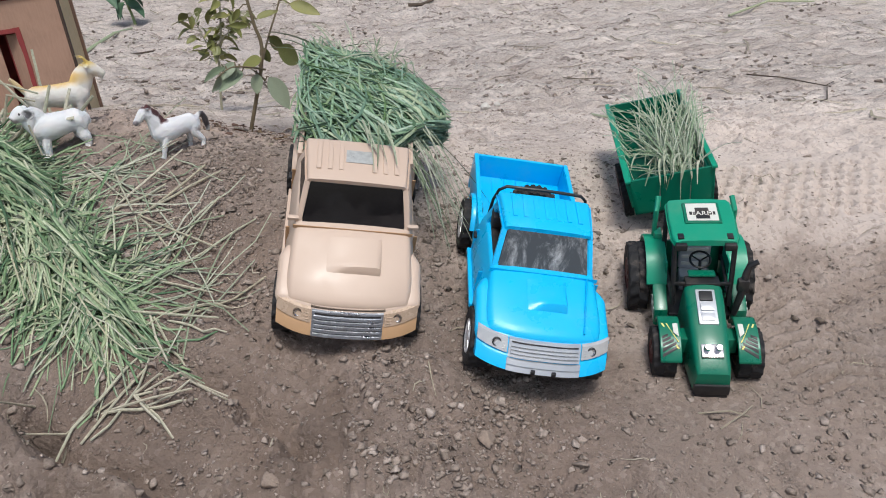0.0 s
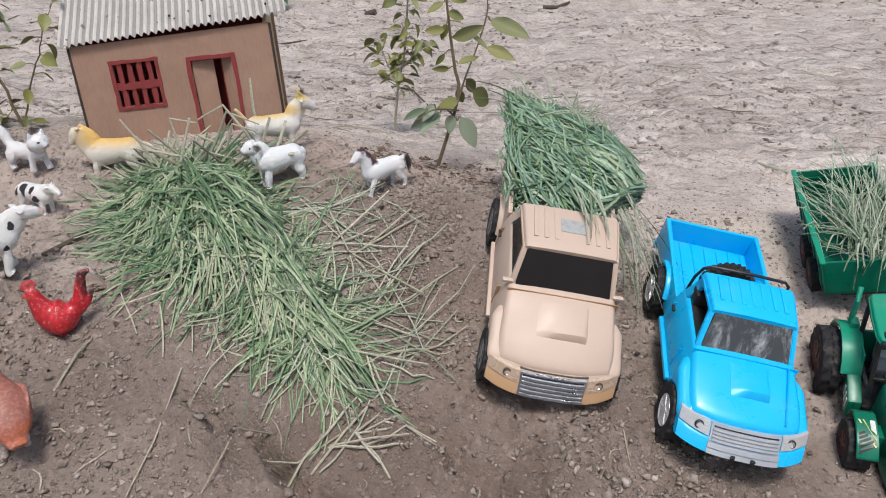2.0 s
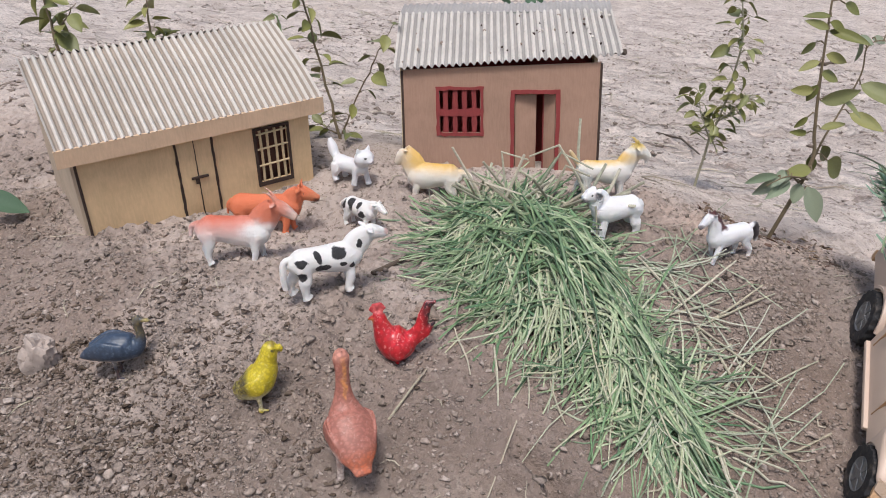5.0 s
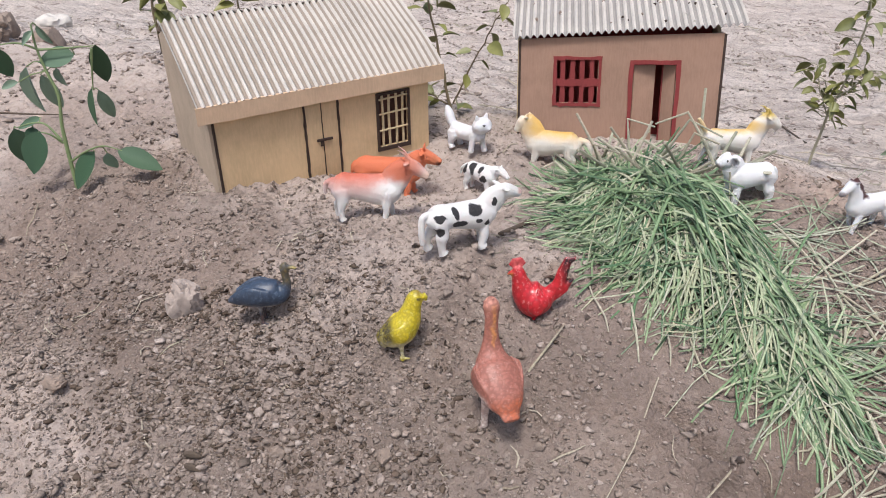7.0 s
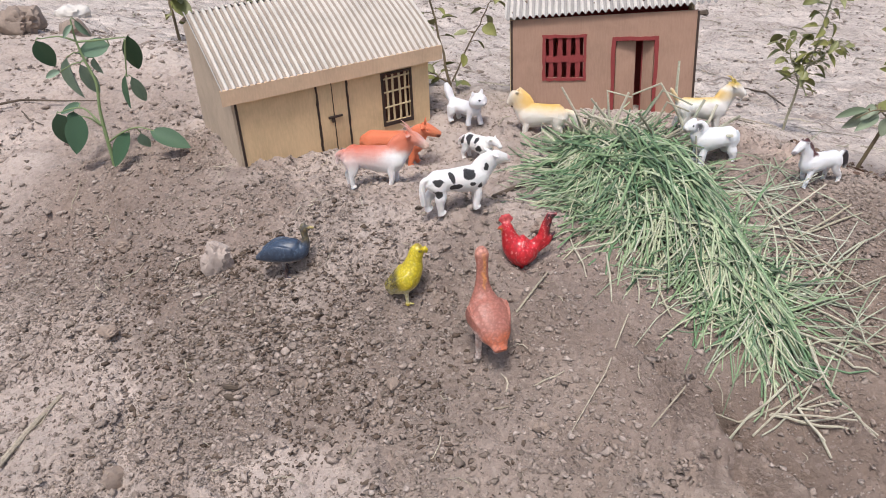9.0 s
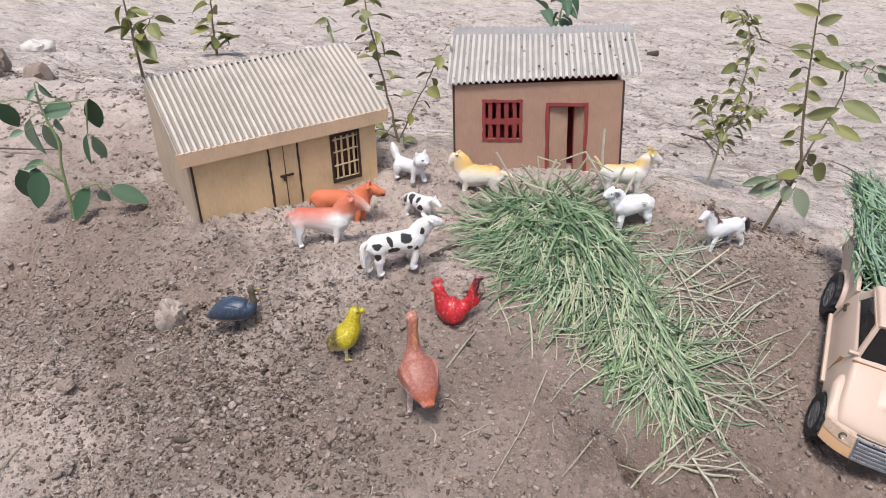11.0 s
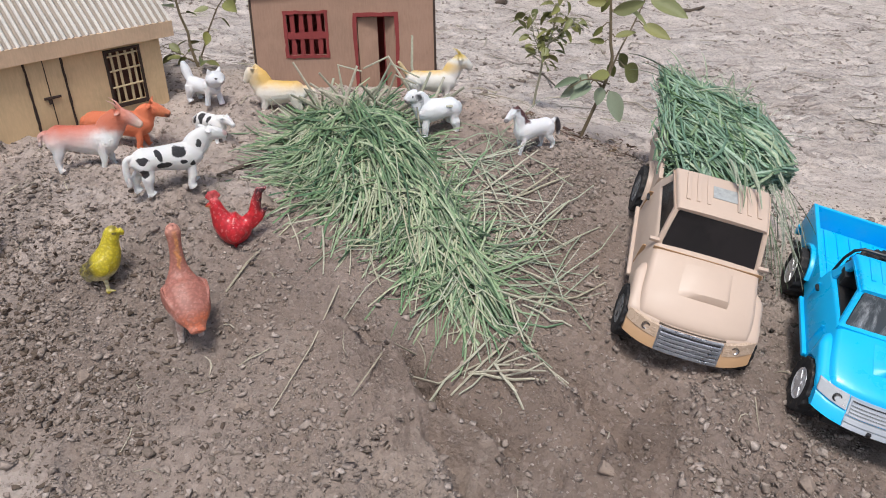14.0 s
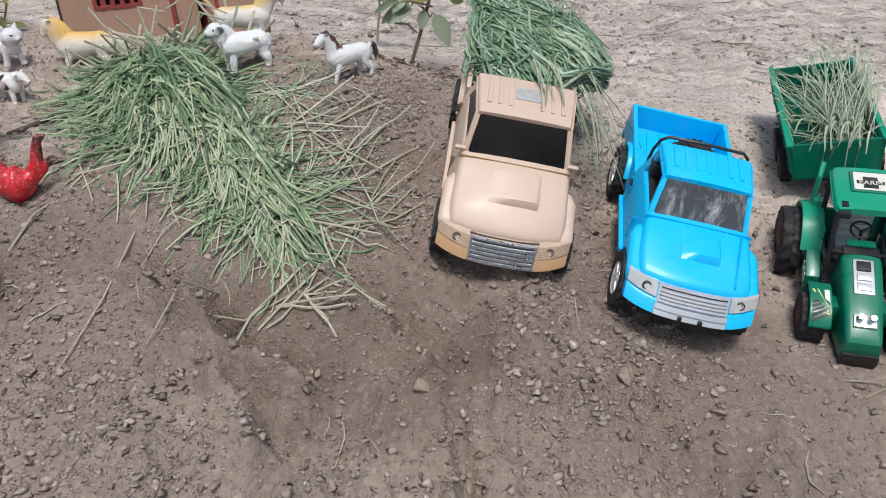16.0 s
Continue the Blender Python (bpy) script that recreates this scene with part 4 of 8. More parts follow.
    legs = (((wb_w + 0.0022, wb_y + 0.0005, z0), (wt_w + 0.0022, wt_y + 0.001, wt_z + 0.0005), 0.0045, 0.0035, "front_pillar"), ((C - 0.003, cab_end - 0.005, z0), (rb_w - 0.001, rb_y - 0.004, rb_z - 0.001), 0.009, 0.0035, "rear_pillar"))
    for s in (-1, 1):
        for a, b, ly, lx, nm in legs:
            bm = bmesh.new()
            loft(bm, [[(s * (p[0] + dx), p[1] + dy, p[2]) for dx, dy in ((-lx / 2, -ly / 2), (lx / 2, -ly / 2), (lx / 2, ly / 2), (-lx / 2, ly / 2))] for p in (a, b)])
            bmesh.ops.bevel(bm, geom=bm.edges[:], offset=0.0006, segments=2, affect="EDGES")
            part(nm, bm, paint, t)
    rt = 0.0042
    bm = bmesh.new()
    rings = []
    for k in range(7):
        u = k / 6
        y = wt_y - 0.0015 + (rb_y + 0.001 - wt_y) * u
        z = wt_z + (rb_z - wt_z) * u
        w = wt_w + 0.004 + (rb_w - wt_w) * u
        dip = 0.0014 if k in (0, 6) else 0.0
        rings.append(section(y, w, w - 0.0015, z - 0.001, z + rt - dip, 0.0022, 0.0008))
    loft(bm, rings)
    roof = part("roof", bm, paint, t)
    n = d["ribs"]
    for i in range(n):
        x = (i - (n - 1) / 2) * (2 * rb_w - 0.014) / max(1, n - 1)
        if d.get("gap") and abs(x) < d["gap"]:
            continue
        bm = boxed(x - 0.0016, x + 0.0016, wt_y + 0.007, rb_y - 0.004, -0.001, 0.0013, 0.0006, 2, lambda c: c + Vector((0, 0, wt_z + (rb_z - wt_z) * (c.y - wt_y) / (rb_y - wt_y) + rt)))
        part("roof_rib", bm, paint, roof)
    part("rear_panel", plate(bmesh.new(), [(-C + 0.003, cab_end - 0.001, z0), (C - 0.003, cab_end - 0.001, z0), (rb_w - 0.001, rb_y - 0.001, rb_z), (-rb_w + 0.001, rb_y - 0.001, rb_z)], 0.0015), d["rear_glass"], t)
    part("windscreen", plate(bmesh.new(), [(-wb_w, wb_y - 0.0012, wb_z - 0.001), (wb_w, wb_y - 0.0012, wb_z - 0.001), (wt_w, wt_y - 0.0012, wt_z + 0.0008), (-wt_w, wt_y - 0.0012, wt_z + 0.0008)], -0.0008), d["glass"], t, d["glass_label"])
    part("cab_floor", boxed(-C + 0.004, C - 0.004, wb_y + 0.001, cab_end - 0.003, z0 - 0.0002, z0 + 0.0022), BLACK, t)
    if d["side_glass"]:
        for s in (-1, 1):
            part("side_window", plate(bmesh.new(), [(s * (wb_w + 0.002), wb_y + 0.003, wb_z), (s * (C - 0.0027), cab_end - 0.008, wb_z), (s * (rb_w - 0.0005), rb_y - 0.007, rb_z), (s * (wt_w + 0.0022), wt_y + 0.003, wt_z)], s * 0.0006), BLACK_GLASS, t)
    else:
        part("seat", boxed(-W + 0.008, W - 0.008, cab_end - 0.018, cab_end - 0.006, z0 + 0.002, z0 + 0.012, 0.002), BLACK, t)
    for s in (-1, 1):
        d["mirrors"] and part("mirror", boxed(min(s * (W - 0.009), s * (W - 0.0015)), max(s * (W - 0.009), s * (W - 0.0015)), wb_y - 0.001, wb_y + 0.002, wb_z - 0.0012, wb_z + 0.0016, 0.0007), paint, t)
        x0, x1 = sorted((s * (W - 0.003), s * (W - 0.0004)))
        for yy in (wb_y + 0.002, cab_end - 0.007):
            part("door_seam", boxed(x0, x1, yy, yy + 0.0006, zb + 0.002, wb_z - 0.011), d["trim_line"], t)
        part("sill", boxed(min(s * (W - 0.004), s * (W + 0.0018)), max(s * (W - 0.004), s * (W + 0.0018)), wb_y - 0.006, cab_end, zb - 0.006, zb - 0.0025, 0.0008), paint, t)
        part("door_handle", boxed(min(s * (W - 0.001), s * (W + 0.0012)), max(s * (W - 0.001), s * (W + 0.0012)), cab_end - 0.015, cab_end - 0.009, wb_z - 0.013, wb_z - 0.011, 0.0005), BLACK, t)
    # face: a nose that leans forward, with grille, bumper and lamps
    gw = d["grille_w"]
    lead = d["lead"]

    def face(f, out=0.0):
        """A point on the leaning face: 0 at its foot, 1 at the bonnet's edge."""
        z = zb + 0.0025 + (gz - 0.0015 - zb - 0.0025) * f
        return gy - lead * (1 - f) - out, z

    def round_off(x):
        return 0.0100 * abs(x / W) ** 3.2

    bm = bmesh.new()
    rings = []
    for k in range(25):
        x = (k / 12 - 1) * (W - 0.0006)
        o = round_off(x)
        pr = [face(0.42), face(0.7), face(0.97), (gy + 0.004, gz - 0.0008), (gy + 0.006 - o * 0.3, zb + 0.004), (gy - 0.002, zb + 0.004)]
        rings.append([(x, y + o, z - 0.0012 * (o / 0.0100)) for y, z in pr])
    loft(bm, rings)
    part("nose", bm, paint, t)
    bm = bmesh.new()
    rings = []
    for k in range(25):
        x = (k / 12 - 1) * (W + 0.0004)
        o = round_off(x)
        (fy, fz), (my, mz) = face(0.0, 0.0012), face(0.40, 0.0012)
        pr = [(fy + 0.003, zb), (fy, zb + 0.0022), (my, mz), (my + 0.0022, mz + 0.0012), (gy + 0.006, mz), (gy + 0.006, zb)]
        rings.append([(x, min(y + o, gy + 0.012), z) for y, z in pr])
    loft(bm, rings)
    part("front_bumper", bm, trim, t)
    g0, g1 = d["grille_span"]
    for nm, f0, f1, out, half, m2 in [("grille_frame", g0, g1, 0.0016, gw, d["grille_paint"])] + [("grille_slat", g0 + 0.06 + k * (g1 - g0 - 0.1) / d["slats"], g0 + 0.06 + (k + 0.58) * (g1 - g0 - 0.1) / d["slats"], 0.0030, gw - 0.0012, d["grille_paint"]) for k in range(d["slats"])] + [("grille_gap", g0 + 0.05 + (k + 0.5) * (g1 - g0 - 0.1) / d["slats"], g0 + 0.05 + (k + 1.02) * (g1 - g0 - 0.1) / d["slats"], 0.0019, gw - 0.0016, BLACK) for k in range(d["slats"])]:
        (y0, z0_), (y1, z1_) = face(f0, out), face(f1, out)
        bm = bmesh.new()
        n = 9
        rings = []
        for k in range(n):
            x = (2 * k / (n - 1) - 1) * half
            o = round_off(x)
            rings.append([(x, y0 + o, z0_), (x, y1 + o, z1_), (x, y1 + o + 0.0022, z1_), (x, y0 + o + 0.0022, z0_)])
        loft(bm, rings)
        part(nm, bm, m2, t)
    (y0, z0_), (y1, z1_) = face(0.03, 0.0026), face(g0 - 0.03, 0.0026)
    if d["plate"]:
        for k in range(2):
            a0, a1 = (z0_ + (z1_ - z0_) * (0.0 if k == 0 else 0.55)), (z0_ + (z1_ - z0_) * (0.42 if k == 0 else 1.0))
            b0, b1 = (y0 + (y1 - y0) * (0.0 if k == 0 else 0.55)), (y0 + (y1 - y0) * (0.42 if k == 0 else 1.0))
            bm = bmesh.new()
            loft(bm, [[(x, b0 + round_off(x), a0), (x, b1 + round_off(x), a1), (x, b1 + round_off(x) + 0.003, a1), (x, b0 + round_off(x) + 0.003, a0)] for x in np.linspace(-gw - 0.0005, gw + 0.0005, 9)])
            part("bumper_plate", bm, d["grille_paint"], t, "silver bumper bar")
        for s in (-1, 1):
            part("tow_hook", boxed(s * 0.0065 - 0.0013, s * 0.0065 + 0.0013, y0 - 0.0008, y0 + 0.0012, z0_ + 0.0002, z0_ + 0.0030, 0.0004), BLACK, t)
    for s in (-1, 1):
        bm = bmesh.new()
        rings = []
        for k in range(13):
            x = s * (gw + 0.0008 + (W - 0.0004 - gw) * k / 12)
            o = round_off(x)
            lo, hi = face(d["lamp_span"][0] + 0.05 * k / 12, 0.0018), face(d["lamp_span"][1], 0.0018)
            rings.append([(x, lo[0] + o, lo[1]), (x, hi[0] + o, hi[1]), (x, hi[0] + o + 0.0025, hi[1] + 0.0002), (x, lo[0] + o + 0.0025, lo[1])])
        loft(bm, rings)
        hl = part("headlight", bm, d["lamp"], t, d["lamp_label"])
        xm = s * (gw + (W - 0.004 - gw) * 0.50)
        my, mz = face((d["lamp_span"][0] + d["lamp_span"][1]) / 2, 0.0014)
        bm = bmesh.new()
        lathe(bm, [(-0.0002, 0.0001), (-0.0002, 0.0012), (0.0006, 0.0018), (0.0010, 0.0021), (0.0, 0.0022)], 16, "Z")
        at = Matrix.Translation((xm, my + round_off(xm), mz)) @ Matrix.Rotation(math.pi / 2 - 0.5, 4, "X")
        bmesh.ops.transform(bm, matrix=at, verts=bm.verts)
        part("lens", bm, CHROME, hl)
        bm = bmesh.new()
        lathe(bm, [(-0.0004, 0.0019), (0.0006, 0.0021), (0.0009, 0.0025), (0.0006, 0.0029), (-0.0004, 0.0030)], 18, "Z", (0, 0, 0), False)
        bmesh.ops.transform(bm, matrix=at, verts=bm.verts)
        part("lens_ring", bm, TWIG if d["lamp"] == LAMP_BEIGE else BLACK, hl)
        # fluting beside the lens
        for k in range(3):
            f = d["lamp_span"][0] + (d["lamp_span"][1] - d["lamp_span"][0]) * (0.25 + 0.22 * k)
            pts = []
            for xx in np.linspace(gw + 0.0022, abs(xm) - 0.0036, 4):
                yy, zz = face(f, 0.0019)
                pts.append((s * xx, yy + round_off(xx), zz))
            part("lamp_flute", tube(bmesh.new(), pts, 0.0003, 6), d["lamp"], hl)
    y0, y1, bz, fl = cab_end + 0.0012, d["bed_end"], d["bed_top"], 0.028
    def shoulder(y):
        return float(np.interp(y, [gy - 0.002, gy + 0.002, gy + 0.02, wb_y - 0.004], [gz, gz + 0.001, gz + (wb_z - gz) * 0.42, wb_z - 0.0008]))

    fx, fy, fz = d["front"]
    for s in (-1, 1):
        part("front_wing", fender(s, W, shoulder, gy - lead * 0.35 + 0.0068, fy + d["front_r"] + 0.005, fy, fz, d["front_r"] + 0.0016, zb - 0.004), paint, t)
    # cargo bed
    W = d["bed_half"]
    th = 0.0028
    part("bed_floor", boxed(-W + th, W - th, y0, y1 - th, fl - 0.003, fl, 0.0004), paint, t)
    for i in range(7):
        x = (i - 3) * (2 * W - 0.014) / 6
        part("bed_rib", boxed(x - 0.0012, x + 0.0012, y0 + 0.002, y1 - th - 0.002, fl - 0.0002, fl + 0.0011, 0.0004), paint, t)
    for s in (-1, 1):
        xo, xi = s * (W + 0.0008), s * (W - th)
        part("bed_side", boxed(min(xo, xi), max(xo, xi), y0, y1, zb - 0.005, bz, 0.0009), paint, t)
        part("wheel_housing", boxed(min(xi, xi - s * 0.008), max(xi, xi - s * 0.008), d["rear"][1] - 0.02, d["rear"][1] + 0.02, fl, fl + 0.009, 0.003), paint, t)
    part("bed_front", boxed(-W + th, W - th, y0, y0 + th, 0.02, bz - 0.0006, 0.0008), paint, t)
    part("tailgate", boxed(-W + th, W - th, y1 - th, y1, 0.016, bz - 0.0003, 0.0008), paint, t)
    part("rear_bumper", boxed(-W, W, y1 + 0.0003, y1 + 0.006, 0.012, 0.02, 0.0015), trim, t)
    for s in (-1, 1):
        part("tail_light", boxed(min(s * (W - 0.005), s * W), max(s * (W - 0.005), s * W), y1 + 0.0002, y1 + 0.0016, 0.026, 0.04, 0.0005), MAROON, t)
    part("chassis", boxed(-W + 0.010, W - 0.010, gy, y1 - 0.004, 0.0145, 0.022, 0.0005), BLACK, t)
    for (x, y, z), r in ((d["front"], d["front_r"]), (d["rear"], d["rear_r"])):
        for s in (-1, 1):
            wheel(t, s * x, y, z, r, d["tyre_w"], d["rim"])
            y > 0.1 and part("wheel_arch", arch(bmesh.new(), *sorted((s * (W - 0.004), s * (d["half"] + 0.0006))), y, z + 0.0012, r + 0.0012, 0.0024), paint, t)
    part("axle", tube(bmesh.new(), [(-d["front"][0], *d["front"][1:]), d["front"]], 0.002, 8), BLACK, t)
    part("axle", tube(bmesh.new(), [(-d["rear"][0], *d["rear"][1:]), d["rear"]], 0.002, 8), BLACK, t)
    return t, roof


BEIGE_AT = pose(-0.0699, 0.4096, 0.0056, 26.21, 10.66, 5.6)
beige, beige_roof = pickup(BEIGE_AT, "beige plastic toy pickup loaded with cut green grass", BEIGE, TAN_TRIM, dict(
    half=0.0445, bed_half=0.0405, low=0.0245, rim=RIM_DARK, trim_line=TAN_TRIM, cowl=TAN_TRIM, lead=0.0118, grille_span=(0.02, 0.88), slats=5, plate=False, lamp_span=(0.46, 0.92), lamp_label="beige headlight with round chrome lens", grille=(0.0232, 0.0435), screen=((0.0335, 0.0786, 0.0603), (0.0296, 0.0954, 0.0803)), roof=(0.0325, 0.1345, 0.0775), scoop=(-0.0165, 0.0195), ribs=8, gap=0.010,
    mirrors=True, creases=(), glass=BLACK_GLASS, glass_label="glossy black windscreen", rear_glass=BLACK_GLASS, side_glass=True, grille_w=0.0225, grille_paint=DULL_CHROME, lamp=LAMP_BEIGE, gap_tone=TWIG,
    bed_end=0.222, bed_top=0.058, front=(0.0405, 0.0410, 0.0203), rear=(0.041, 0.1622, 0.019), front_r=0.0190, rear_r=0.0195, tyre_w=0.014))
part("roof_sticker", boxed(-0.0080, 0.0095, 0.1105, 0.1225, 0.0, 0.0004, 0, 2, lambda c: c + Vector((0, 0, 0.0803 - 0.0028 * (c.y - 0.0954) / 0.039 + 0.0050))), LABEL_BLUE, beige_roof, "worn pale blue sticker")

BLUE_AT = pose(0.0505, 0.3781, -0.0129, 14.91, 11.35, 1.04)
blue, blue_roof = pickup(BLUE_AT, "bright blue plastic toy pickup with silver grille", BLUE, BLUE, dict(
    half=0.0412, bed_half=0.0378, low=0.0285, rim=RIM, trim_line=BLUE, cowl=BLUE, lead=0.0130, grille_span=(0.42, 0.98), slats=4, plate=True, lamp_span=(0.54, 0.97), lamp_label="clear silvery headlight", grille=(0.0238, 0.0470), screen=((0.0298, 0.0753, 0.0598), (0.0262, 0.0897, 0.0782)), roof=(0.029, 0.1225, 0.080), scoop=(-0.0115, 0.0145), ribs=7,
    mirrors=False, creases=(1,), glass=GLASS, glass_label="scratched windscreen, pale reflections in its colour", rear_glass=BLACK_GLASS, side_glass=False, grille_w=0.0225, grille_paint=SILVER, lamp=CLEAR_LAMP, gap_tone=BLUE,
    bed_end=0.2222, bed_top=0.0478, front=(0.037, 0.0446, 0.0215), rear=(0.0395, 0.1628, 0.0205), front_r=0.0195, rear_r=0.0195, tyre_w=0.014))
# roll bar and spare wheel behind the cab
part("roll_bar", tube(bmesh.new(), [(-0.033, 0.1325, 0.044), (-0.0325, 0.1305, 0.07), (-0.0305, 0.1285, 0.0800), (-0.026, 0.1275, 0.0842), (0, 0.1265, 0.0856), (0.026, 0.1275, 0.0842), (0.0305, 0.1285, 0.0800), (0.0325, 0.1305, 0.07), (0.033, 0.1325, 0.044)], 0.0011, 8), BLACK, blue, "thin black roll bar")
spare = wheel(blue, 0.0001, 0.1475, 0.0520, 0.0202, 0.010, BLACK, 26)
spare.rotation_euler = (radians(-6), 0, radians(90))


def tractor():
    t = root("toy_tractor", pose(0.1688, 0.3976, -0.0245, 9.25, -1.28, -8.68), "green plastic toy tractor with black cab frame", "toy tractor", "parked toy vehicles")
    # bonnet
    bm = bmesh.new()
    loft(bm, [section(-0.0030, 0.0106, 0.0100, 0.020, 0.031, 0.002), section(0.0, 0.0116, 0.0108, 0.016, 0.0345, 0.003, 0.0003), section(0.02, 0.0132, 0.0118, 0.016, 0.044, 0.004, 0.0008), section(0.045, 0.0145, 0.0125, 0.016, 0.0535, 0.004, 0.001), section(0.056, 0.0145, 0.0125, 0.016, 0.056, 0.004, 0.001)])
    hood = part("bonnet", bm, GREEN, t)
    part("nose", boxed(-0.0112, 0.0112, -0.0046, 0.004, 0.014, 0.0222, 0.0015), BLACK, t)
    part("front_weight", boxed(-0.0105, 0.0105, -0.0040, 0.004, 0.010, 0.0145, 0.002), BLACK, t)

    def on_hood(c):
        yy = max(0.0, c.y)
        z = 0.0345 + 0.0095 * min(yy, 0.02) / 0.02 + 0.0095 * min(max(yy - 0.02, 0), 0.025) / 0.025 + 0.0025 * max(0, yy - 0.045) / 0.011
        return Vector((c.x, c.y, c.z + z + 0.0008))

    part("engine_panel", boxed(-0.0062, 0.0062, 0.026, 0.051, -0.001, 0.0012, 0.0005, 2, on_hood), SILVER, hood, "silver engine panel")
    for a, b in ((0.028, 0.033), (0.035, 0.04), (0.042, 0.049)):
        part("panel_slot", boxed(-0.0042, 0.0042, a, b, 0.0009, 0.002, 0.0003, 2, on_hood), BLACK if a > 0.04 else SILVER, hood)
    part("lamp_base", boxed(-0.0068, 0.0068, 0.0045, 0.0125, -0.001, 0.0014, 0.0006, 2, on_hood), CHROME, hood)
    for s in (-1, 1):
        bm = bmesh.new()
        lathe(bm, [(-0.0055, 0.0021), (0.0035, 0.0022), (0.0041, 0.0018), (0.0041, 0.0001)], 14, "Z")
        bmesh.ops.transform(bm, matrix=Matrix.Translation((s * 0.0034, 0.0085, 0.0425)) @ Matrix.Rotation(radians(35), 4, "X"), verts=bm.verts)
        part("headlight", bm, CHROME, hood)
    part("engine_block", boxed(-0.012, 0.012, 0.004, 0.07, 0.012, 0.02, 0.001), BLACK, t)
    # front mudguards with stickers
    for s in (-1, 1):
        x0, x1 = sorted((s * 0.0175, s * 0.0312))
        bm = bmesh.new()
        prof = [(0.0085, 0.0310), (0.0150, 0.0372), (0.0215, 0.0406), (0.0295, 0.0428), (0.0390, 0.0428), (0.0445, 0.039), (0.0475, 0.032)]
        rings = [[(x0, y, z - 0.002), (x0, y, z), (x1, y, z), (x1, y, z - 0.002)] for y, z in prof]
        loft(bm, rings)
        bmesh.ops.bevel(bm, geom=bm.edges[:], offset=0.0005, segments=1, affect="EDGES")
        g = part("front_mudguard", bm, GREEN, t)
        part("mudguard_bracket", boxed(min(s * 0.012, s * 0.019), max(s * 0.012, s * 0.019), 0.024, 0.036, 0.024, 0.036, 0.001), GREEN, t)
        # sticker: dark slanting stripes, a yellow border and a pale mark
        def on_guard(x, u, up):
            y = 0.0092 + 0.0240 * u
            return Vector((x, y, float(np.interp(y, [q[0] for q in prof], [q[1] for q in prof])) + up))

        xa, xb = x0 + 0.0016, x1 - 0.0016
        if s < 0:
            xa, xb = xb, xa
        for k in range(5):
            u0 = 0.03 + k * 0.105
            wide = 1.0 - 0.16 * k
            xm = xb + (xa - xb) * wide
            bm = bmesh.new()
            plate(bm, [on_guard(xb, u0, 0.0004), on_guard(xm, u0 + 0.2 * wide, 0.0004), on_guard(xm, u0 + 0.07 + 0.2 * wide, 0.0004), on_guard(xb, u0 + 0.07, 0.0004)], 0.0003 * s)
            part("sticker_stripe", bm, BLACK, g)
        bm = bmesh.new()
        plate(bm, [on_guard(xa, 0.2, 0.0005), on_guard(xa - (xa - xb) * 0.13, 0.2, 0.0005), on_guard(xb + (xa - xb) * 0.12, 0.93, 0.0005), on_guard(xb, 0.93, 0.0005)], 0.0003 * s)
        part("sticker_border", bm, LABEL_YELLOW, g, "yellow sticker edge")
        bm = bmesh.new()
        plate(bm, [on_guard(xa, 0.36, 0.0005), on_guard(xa - (xa - xb) * 0.08, 0.36, 0.0005), on_guard(xb + (xa - xb) * 0.36, 0.93, 0.0005), on_guard(xb + (xa - xb) * 0.28, 0.93, 0.0005)], 0.0003 * s)
        part("sticker_border", bm, LABEL_YELLOW, g, "yellow sticker edge")
        bm = bmesh.new()
        plate(bm, [on_guard(xa, 0.5, 0.0005), on_guard(xa - (xa - xb) * 0.3, 0.62, 0.0005), on_guard(xa - (xa - xb) * 0.3, 0.93, 0.0005), on_guard(xa, 0.93, 0.0005)], 0.0003 * s)
        part("sticker_mark", bm, LABEL_WHITE, g)
        wheel(t, s * 0.0272, 0.0285, 0.0212, 0.0172, 0.0150, MAROON, 14, 0.5)
        wheel(t, -0.0388 if s < 0 else 0.0335, 0.1015, 0.0300, 0.0262, 0.0135, MAROON, 16, 0.55)
        # rear mudguards
        bm = bmesh.new()
        x0, x1 = sorted((s * 0.0205, s * 0.0345))
        rings = []
        for k in range(9):
            a = radians(20 + 140 * k / 8)
            y, z = 0.1015 - 0.0290 * math.cos(a), 0.0330 + 0.0290 * math.sin(a)
            y2, z2 = 0.1015 - 0.0275 * math.cos(a), 0.0330 + 0.0275 * math.sin(a)
            rings.append([(x0, y, z), (x1, y, z), (x1, y2, z2), (x0, y2, z2)])
        loft(bm, rings)
        part("rear_mudguard", bm, GREEN_LIGHT, t)
        part("mudguard_side", boxed(min(s * 0.0205, s * 0.022), max(s * 0.0205, s * 0.022), 0.078, 0.124, 0.028, 0.059, 0.001), GREEN_LIGHT, t)
        bm = boxed(min(s * 0.0215, s * 0.031), max(s * 0.0215, s * 0.031), 0.054, 0.072, 0.022, 0.036, 0.0015, 2, lambda c: c + Vector((0, 0, 0.010 if c.y > 0.06 else 0)))
        part("step_panel", bm, GREEN, t)
        for k in range(3):
            part("step_stripe", boxed(min(s * 0.0305, s * 0.0314), max(s * 0.0305, s * 0.0314), 0.056 + 0.0042 * k, 0.0582 + 0.0042 * k, 0.028 + 0.002 * k, 0.036 + 0.002 * k, 0, 2), LABEL_WHITE, t)
